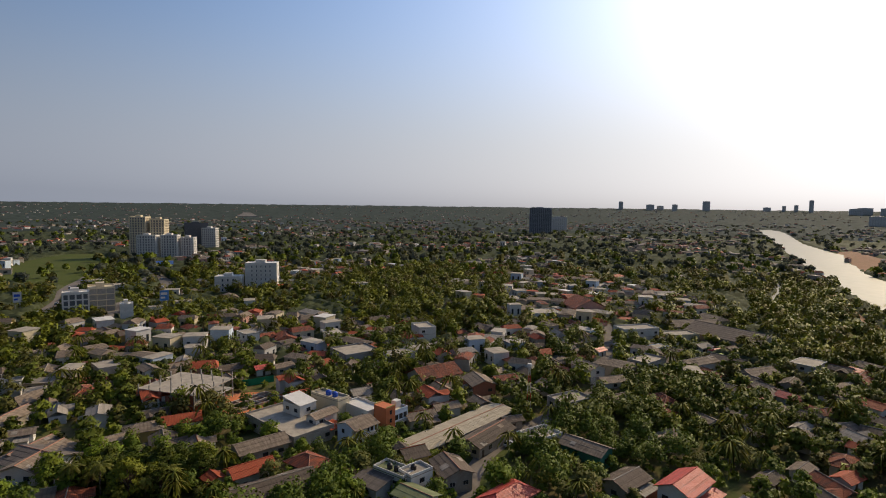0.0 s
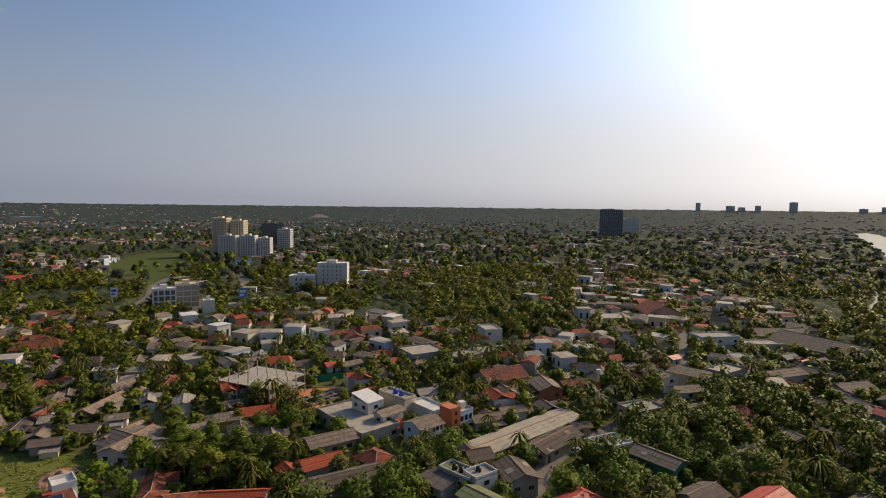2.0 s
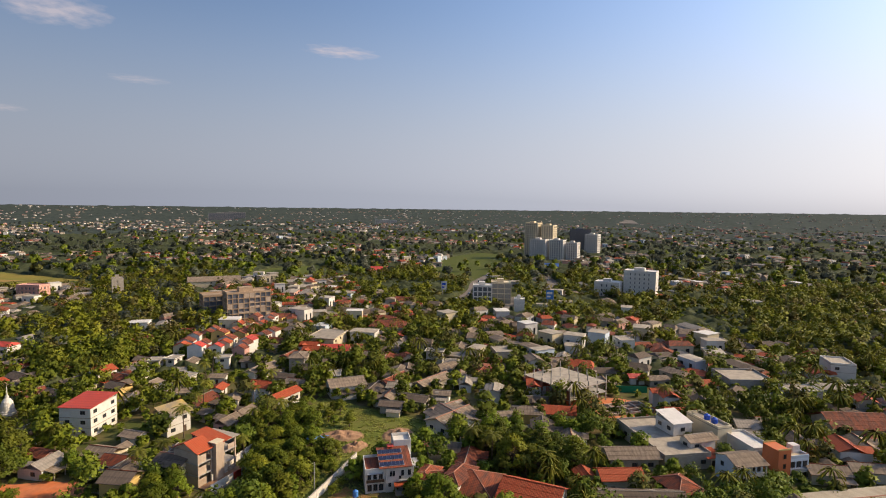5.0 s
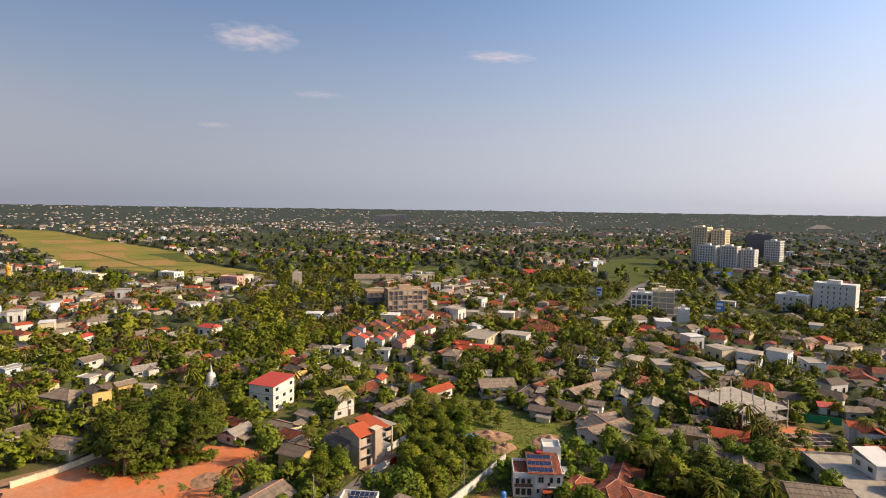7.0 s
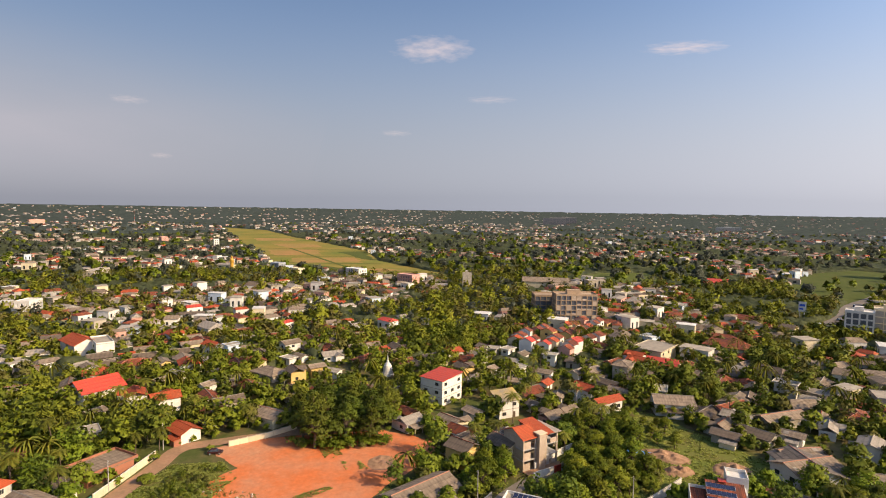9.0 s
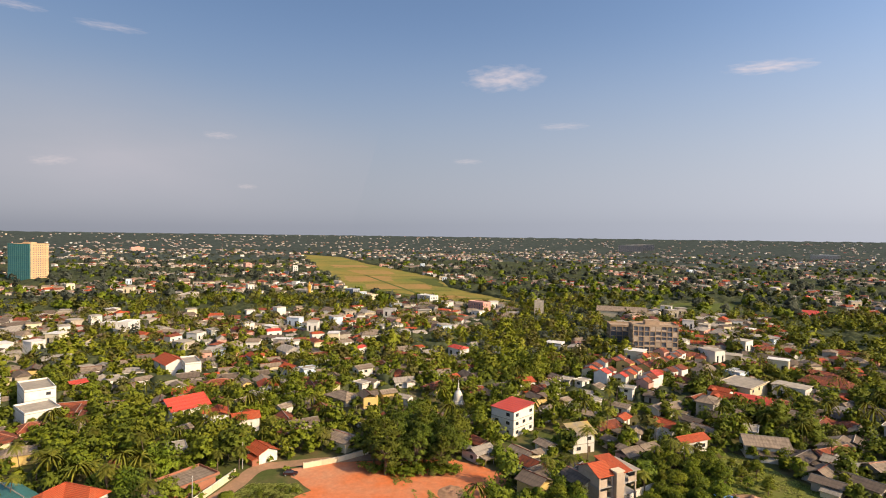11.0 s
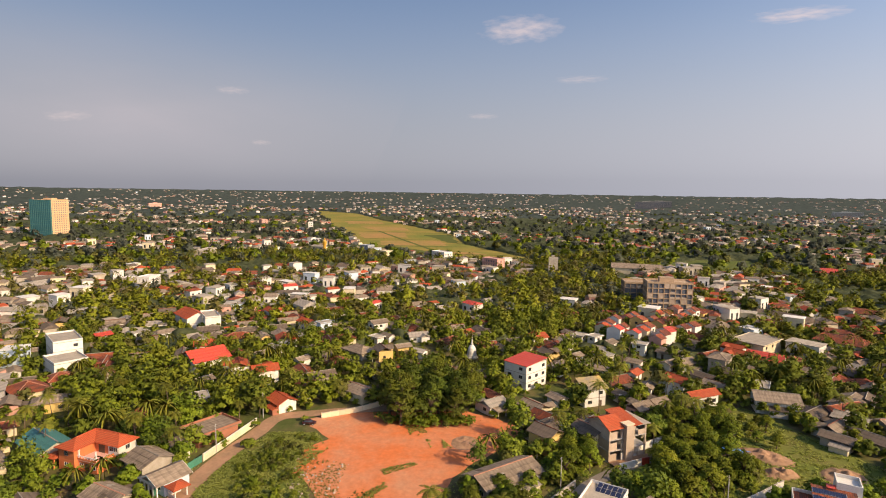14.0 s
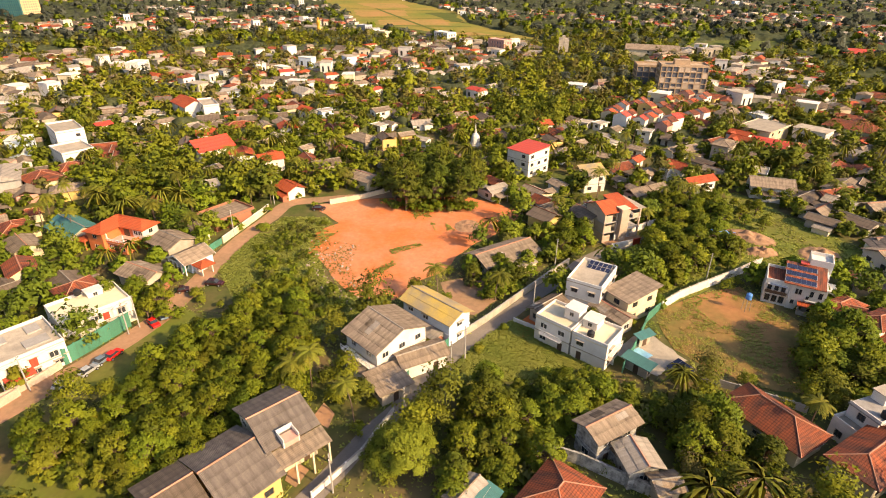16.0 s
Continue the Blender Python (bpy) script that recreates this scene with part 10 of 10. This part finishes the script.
def scattered(name, poly, n, mat, label, lo, hi, z, seed, tuft=False, bare=-0.25):
    """Rubble lumps or grass tufts strewn over a patch, as one sheet of stuff."""
    g = random.Random(seed)
    xs, ys = [p[0] for p in poly], [p[1] for p in poly]
    verts, faces, soft = [], [], []
    todo = list(poly) if n == 0 else []
    while n > 0 or todo:
        if todo:
            x, y = todo.pop()
        else:
            x, y = g.uniform(min(xs), max(xs)), g.uniform(min(ys), max(ys))
            if not inside(x, y, poly):
                continue
            n -= 1
        if tuft and (noise.noise(Vector((x * 0.22, y * 0.22, seed))) + 0.5 * noise.noise(Vector((x * 0.7, y * 0.7, seed))) < bare or any(inside(x + 3.0 * noise.noise(Vector((x * 0.5, y * 0.5, 1))) + g.uniform(-0.8, 0.8), y + 3.0 * noise.noise(Vector((x * 0.5, y * 0.5, 6))) + g.uniform(-0.8, 0.8), p) for p in BARE)):
            continue
        if tuft and any(near_line(x, y, p, h - 0.3) for p, h in LANES):
            continue
        s = g.uniform(lo, hi)
        if tuft:
            for b in range(5):
                a = g.uniform(0, 6.28)
                dx, dy = math.cos(a) * s * 0.35, math.sin(a) * s * 0.35
                lx, ly = g.uniform(-1, 1) * s, g.uniform(-1, 1) * s
                k = len(verts)
                q = [Vector((x - dx, y - dy, z)), Vector((x + dx, y + dy, z)), Vector((x + dx * 0.4 + lx, y + dy * 0.4 + ly, z + s * 0.6)), Vector((x - dx * 0.4 + lx, y - dy * 0.4 + ly, z + s * 0.5))]
                if (q[1] - q[0]).cross(q[2] - q[0]).z < 0:
                    q = [q[1], q[0], q[3], q[2]]
                verts += [tuple(c) for c in q]
                faces.append((k, k + 1, k + 2, k + 3))
                soft += [(lx / s * 0.15, ly / s * 0.15, 1.0)] * 4
        else:
            k = len(verts)
            for i in range(6):
                a = i * 1.047 + g.uniform(-0.3, 0.3)
                verts.append((x + math.cos(a) * s * g.uniform(0.7, 1.2), y + math.sin(a) * s * g.uniform(0.7, 1.2), z - 0.05))
            for i in range(6):
                a = i * 1.047 + g.uniform(-0.3, 0.3)
                verts.append((x + math.cos(a) * s * 0.6, y + math.sin(a) * s * 0.6, z + s * g.uniform(0.35, 0.8)))
            verts.append((x, y, z + s * 0.75))
            for i in range(6):
                j = (i + 1) % 6
                faces += [(k + i, k + j, k + 6 + j, k + 6 + i), (k + 6 + i, k + 6 + j, k + 12)]
    return tagged(raw(name, verts, faces, mat, normals=soft if tuft else None), label, name, kind="stuff")


DUMP = [(-146.0, -12.0), (-138.0, 1.0), (-128.0, -2.0), (-118.0, 0.0), (-110.0, 2.0), (-106.0, -3.0), (-116.0, -9.0), (-130.0, -14.0)]
scattered("rubble", DUMP, 120, STONE, "pale broken stones and rubble dumped beside the field", 0.08, 0.45, 0.06, 3)
scattered("field_stones", RED_FIELD, 160, EARTH, "clods of red earth on the field", 0.04, 0.14, 0.06, 4)
scattered("weeds", [(-160.0, 17.5), (-158.0, 23.0), (-152.5, 24.0), (-153.0, 18.5)], 330, DRY_GRASS, "patch of weeds on the red field", 0.12, 0.4, 0.06, 20, True, -0.3)
scattered("weeds", [(-150.0, 22.5), (-148.5, 27.5), (-143.5, 29.0), (-144.5, 23.0)], 330, DRY_GRASS, "patch of dry weeds on the red field", 0.12, 0.4, 0.06, 21, True, -0.3)
scattered("weeds", [(-134.5, 8.5), (-137.0, 17.5), (-135.5, 18.5), (-131.5, 9.5)], 330, DRY_GRASS, "strip of dry weeds on the red field", 0.12, 0.4, 0.06, 22, True, -0.3)
scattered("weeds", [(-121.5, 1.5), (-128.0, 9.0), (-126.0, 10.0), (-119.5, 3.0)], 330, DRY_GRASS, "strip of dry grass on the red field", 0.12, 0.4, 0.06, 23, True, -0.3)
scattered("weeds", DUMP, 1500, GRASS, "weeds between the dumped stones", 0.12, 0.35, 0.05, 5, True)
scattered("grass", [(-161.0, -21.6), (-159.0, -8.8), (-148.3, -4.6), (-138.4, -10.8), (-119.6, -7.5), (-106.8, 1.5), (-96.8, -9.5), (-107.8, -25.8), (-132.8, -36.3)], 9000, DRY_GRASS, "long rough grass beside the dirt road", 0.2, 0.6, 0.03, 6, True, -0.4)
scattered("grass", SCRUB_LOT, 6000, STRAW, "dry tufts of grass on a vacant lot", 0.1, 0.3, 0.05, 7, True, -0.1)
scattered("grass", SCRUB_LOT, 8000, DRY_GRASS, "rough green grass on a vacant lot", 0.1, 0.36, 0.05, 17, True, 0.0)
scattered("grass", [(-91.3, 24.2), (-97.3, 33.7), (-80.4, 46.7), (-76.7, 37.2), (-78.9, 13.7)], 8000, DRY_GRASS, "tall green grass on an overgrown plot", 0.2, 0.65, 0.05, 8, True, -0.7)
scattered("grass", [(-125.6, 70.6), (-159.2, 130.2), (-115.0, 137.7), (-98.0, 128.0), (-110.7, 104.5), (-97.0, 70.9)], 5500, DRY_GRASS, "tall green grass on an overgrown lot", 0.2, 0.6, 0.04, 9, True)
scattered("grass", near_grass(), 0, DRY_GRASS, "short rough grass between the houses", 0.15, 0.5, 0.02, 12, True)
scattered("grass", [(150, 250), (215, 300), (300, 400), (380, 560), (420, 660), (300, 560), (220, 430), (130, 300)], 2500, LEAF, "tall reeds on the river side", 0.8, 2.5, 0.0, 10, True)
for bx_, by_ in ((-117.5, -37.5), (-115.0, -36.0), (-152.0, -27.0), (-152.5, -25.5), (-93.4, 30.0), (-87.2, 22.8), (-93.0, 3.5), (-120.0, 46.0)):
    plant(BUSH, bx_, by_, rng.uniform(0.6, 1.1), rng.uniform(0, 360))

# coconut palms in the gardens
plant(PALMS[0], -170.9, -79.1, 0.80, 0)
plant(PALMS[1], -172.8, -76.3, 0.65, 67)
plant(PALMS[2], -163.9, -62.8, 0.85, 134)
plant(PALMS[0], -155.7, -55.9, 0.80, 201)
plant(PALMS[1], -157.0, -45.6, 0.65, 268)
plant(PALMS[2], -186.3, -27.4, 0.85, 335)
plant(PALMS[0], -180.0, -30.4, 0.80, 42)
plant(PALMS[1], -200.3, -39.6, 0.65, 109)
plant(PALMS[2], -80.2, -12.3, 0.85, 176)
plant(PALMS[0], -81.9, -9.9, 0.80, 243)
plant(PALMS[1], -72.0, -2.5, 0.65, 310)
plant(PALMS[2], -105.4, 30.9, 0.85, 17)
plant(PALMS[0], -107.5, 17.8, 0.80, 84)
plant(PALMS[2], -182.4, -2.0, 0.85, 218)
plant(PALMS[1], -56.0, 71.2, 0.65, 352)
plant(PALMS[1], -153.9, -77.2, 0.65, 193)
plant(PALMS[0], -143.0, 59.1, 0.80, 327)
plant(PALMS[1], -166.0, 107.3, 0.65, 34)
plant(PALMS[2], -149.8, 106.8, 0.85, 101)
plant(PALMS[0], -142.7, 152.9, 0.80, 168)
plant(PALMS[1], -135.8, 150.5, 0.65, 235)

for k_, (px_, py_) in enumerate(((-163, -89), (-156, -56), (-162, -51), (-146, -43), (-196, -40), (-172, -32), (-197, -29), (-196, -79), (-192, -73), (-180, -47), (-175, -85), (-156, -69), (-205, 112), (-206, 115), (-180, 125), (-149, 96), (-148, 101), (-171, 149), (-170, 188), (-166, 188), (-129, 144), (-174, 91), (-178, 96), (-181, 53), (-162, 81), (-141, 66), (-163, 159), (-160, 161), (-132, 122), (-185, -83), (-179, -75), (-210, -35), (-172, -26), (-159, -3), (-173, 4), (-183, 16), (-194, -19), (-176, -53), (-172, -91), (-151, 123), (-146, 123), (-136, 85), (-112, 91), (-117, 112), (-169, 80), (-109, 145), (-101, 195), (-72, 176), (-55, 198), (-51, 238), (-20, 220))):
    if free(px_, py_, -1.5):
        plant(PALMS[k_ % 3], px_, py_, 0.7 + 0.05 * (k_ % 5), k_ * 67)


# ---- clouds ----
CLOUD = bpy.data.materials.new("thin_cloud")
CLOUD.use_nodes = True
cn = CLOUD.node_tree.nodes
cl = CLOUD.node_tree.links
c_co = cn.new("ShaderNodeTexCoord")
c_no = cn.new("ShaderNodeTexNoise")
c_no.inputs["Scale"].default_value, c_no.inputs["Detail"].default_value = 3.2, 7.0
c_gr = cn.new("ShaderNodeTexGradient")
c_gr.gradient_type = "SPHERICAL"
c_mul = cn.new("ShaderNodeMath")
c_mul.operation = "MULTIPLY"
c_rng = cn.new("ShaderNodeMapRange")
c_rng.inputs[1].default_value, c_rng.inputs[2].default_value, c_rng.inputs[4].default_value = 0.2, 0.55, 0.55
c_em = cn.new("ShaderNodeEmission")
c_em.inputs[0].default_value, c_em.inputs[1].default_value = (1.0, 0.86, 0.84, 1), 0.62
c_tr = cn.new("ShaderNodeBsdfTransparent")
c_mx = cn.new("ShaderNodeMixShader")
cl.new(c_co.outputs["Object"], c_no.inputs["Vector"])
cl.new(c_co.outputs["Object"], c_gr.inputs["Vector"])
cl.new(c_no.outputs[0], c_mul.inputs[0])
c_bo = cn.new("ShaderNodeMath")
c_bo.operation = "POWER"
c_bo.inputs[1].default_value = 0.55
cl.new(c_gr.outputs["Fac"], c_bo.inputs[0])
cl.new(c_bo.outputs[0], c_mul.inputs[1])
cl.new(c_mul.outputs[0], c_rng.inputs[0])
cl.new(c_rng.outputs[0], c_mx.inputs[0])
cl.new(c_tr.outputs[0], c_mx.inputs[1])
cl.new(c_em.outputs[0], c_mx.inputs[2])
cl.new(c_mx.outputs[0], cn["Material Output"].inputs[0])


SMOG = CLOUD.copy()
SMOG.name = "mauve_smog"
sm = SMOG.node_tree.nodes
for nd in sm:
    if nd.type == "EMISSION":
        nd.inputs[0].default_value, nd.inputs[1].default_value = (0.9, 0.9, 1.0, 1), 0.4
    if nd.type == "TEX_NOISE":
        nd.inputs["Scale"].default_value = 1.3
    if nd.type == "MAP_RANGE":
        nd.inputs[1].default_value, nd.inputs[2].default_value, nd.inputs[4].default_value = 0.0, 0.5, 0.75
    if nd.type == "MATH" and nd.operation == "POWER":
        nd.inputs[1].default_value = 1.9


def cloud(yaw, up, wide, high, lean=0.0, mat=CLOUD, label="small wisp of thin pale cloud"):
    bm = bmesh.new()
    bmesh.ops.create_circle(bm, cap_ends=True, segments=40, radius=1.0)
    ob = part("cloud", bm, mat)
    d = 4500.0 if mat is CLOUD else 4700.0
    eye = Vector((-d * math.cos(radians(up)) * math.sin(radians(yaw)), d * math.cos(radians(up)) * math.cos(radians(yaw)), 70 + d * math.sin(radians(up))))
    ob.matrix_world = look(eye, (0, 0, 70), lean) @ Matrix.Diagonal((d * math.tan(radians(wide / 2)), d * math.tan(radians(high / 2)), 1, 1))
    tagged(ob, label, "cloud", kind="structure")


WISP = CLOUD.copy()
WISP.name = "faint_cloud_wisp"
for nd in WISP.node_tree.nodes:
    if nd.type == "MAP_RANGE":
        nd.inputs[4].default_value = 0.26
cloud(72.4, 15.8, 10.0, 3.4, 0)
cloud(48.3, 15.1, 9.0, 1.6, 3)
cloud(66.5, 11.1, 6.5, 1.0, 0, WISP, "faint wisp of thin pale cloud")
cloud(76.1, 7.7, 4.0, 0.8, 0, WISP, "faint wisp of thin pale cloud")
cloud(100.5, 9.3, 4.0, 1.0, 0, WISP, "faint wisp of thin pale cloud")
cloud(113.7, 6.0, 4.5, 1.2, -6, WISP, "faint wisp of thin pale cloud")
cloud(109.5, 17.5, 7.0, 1.0, 0, WISP, "faint wisp of thin pale cloud")
cloud(116.0, 17.8, 5.0, 0.9, 0, WISP, "faint wisp of thin pale cloud")
cloud(98.0, 4.6, 2.5, 0.7, 0, WISP, "faint wisp of thin pale cloud")
cloud(109.0, 7.0, 64.0, 20.0, 2, SMOG, "broad bank of mauve smog low in the sky")
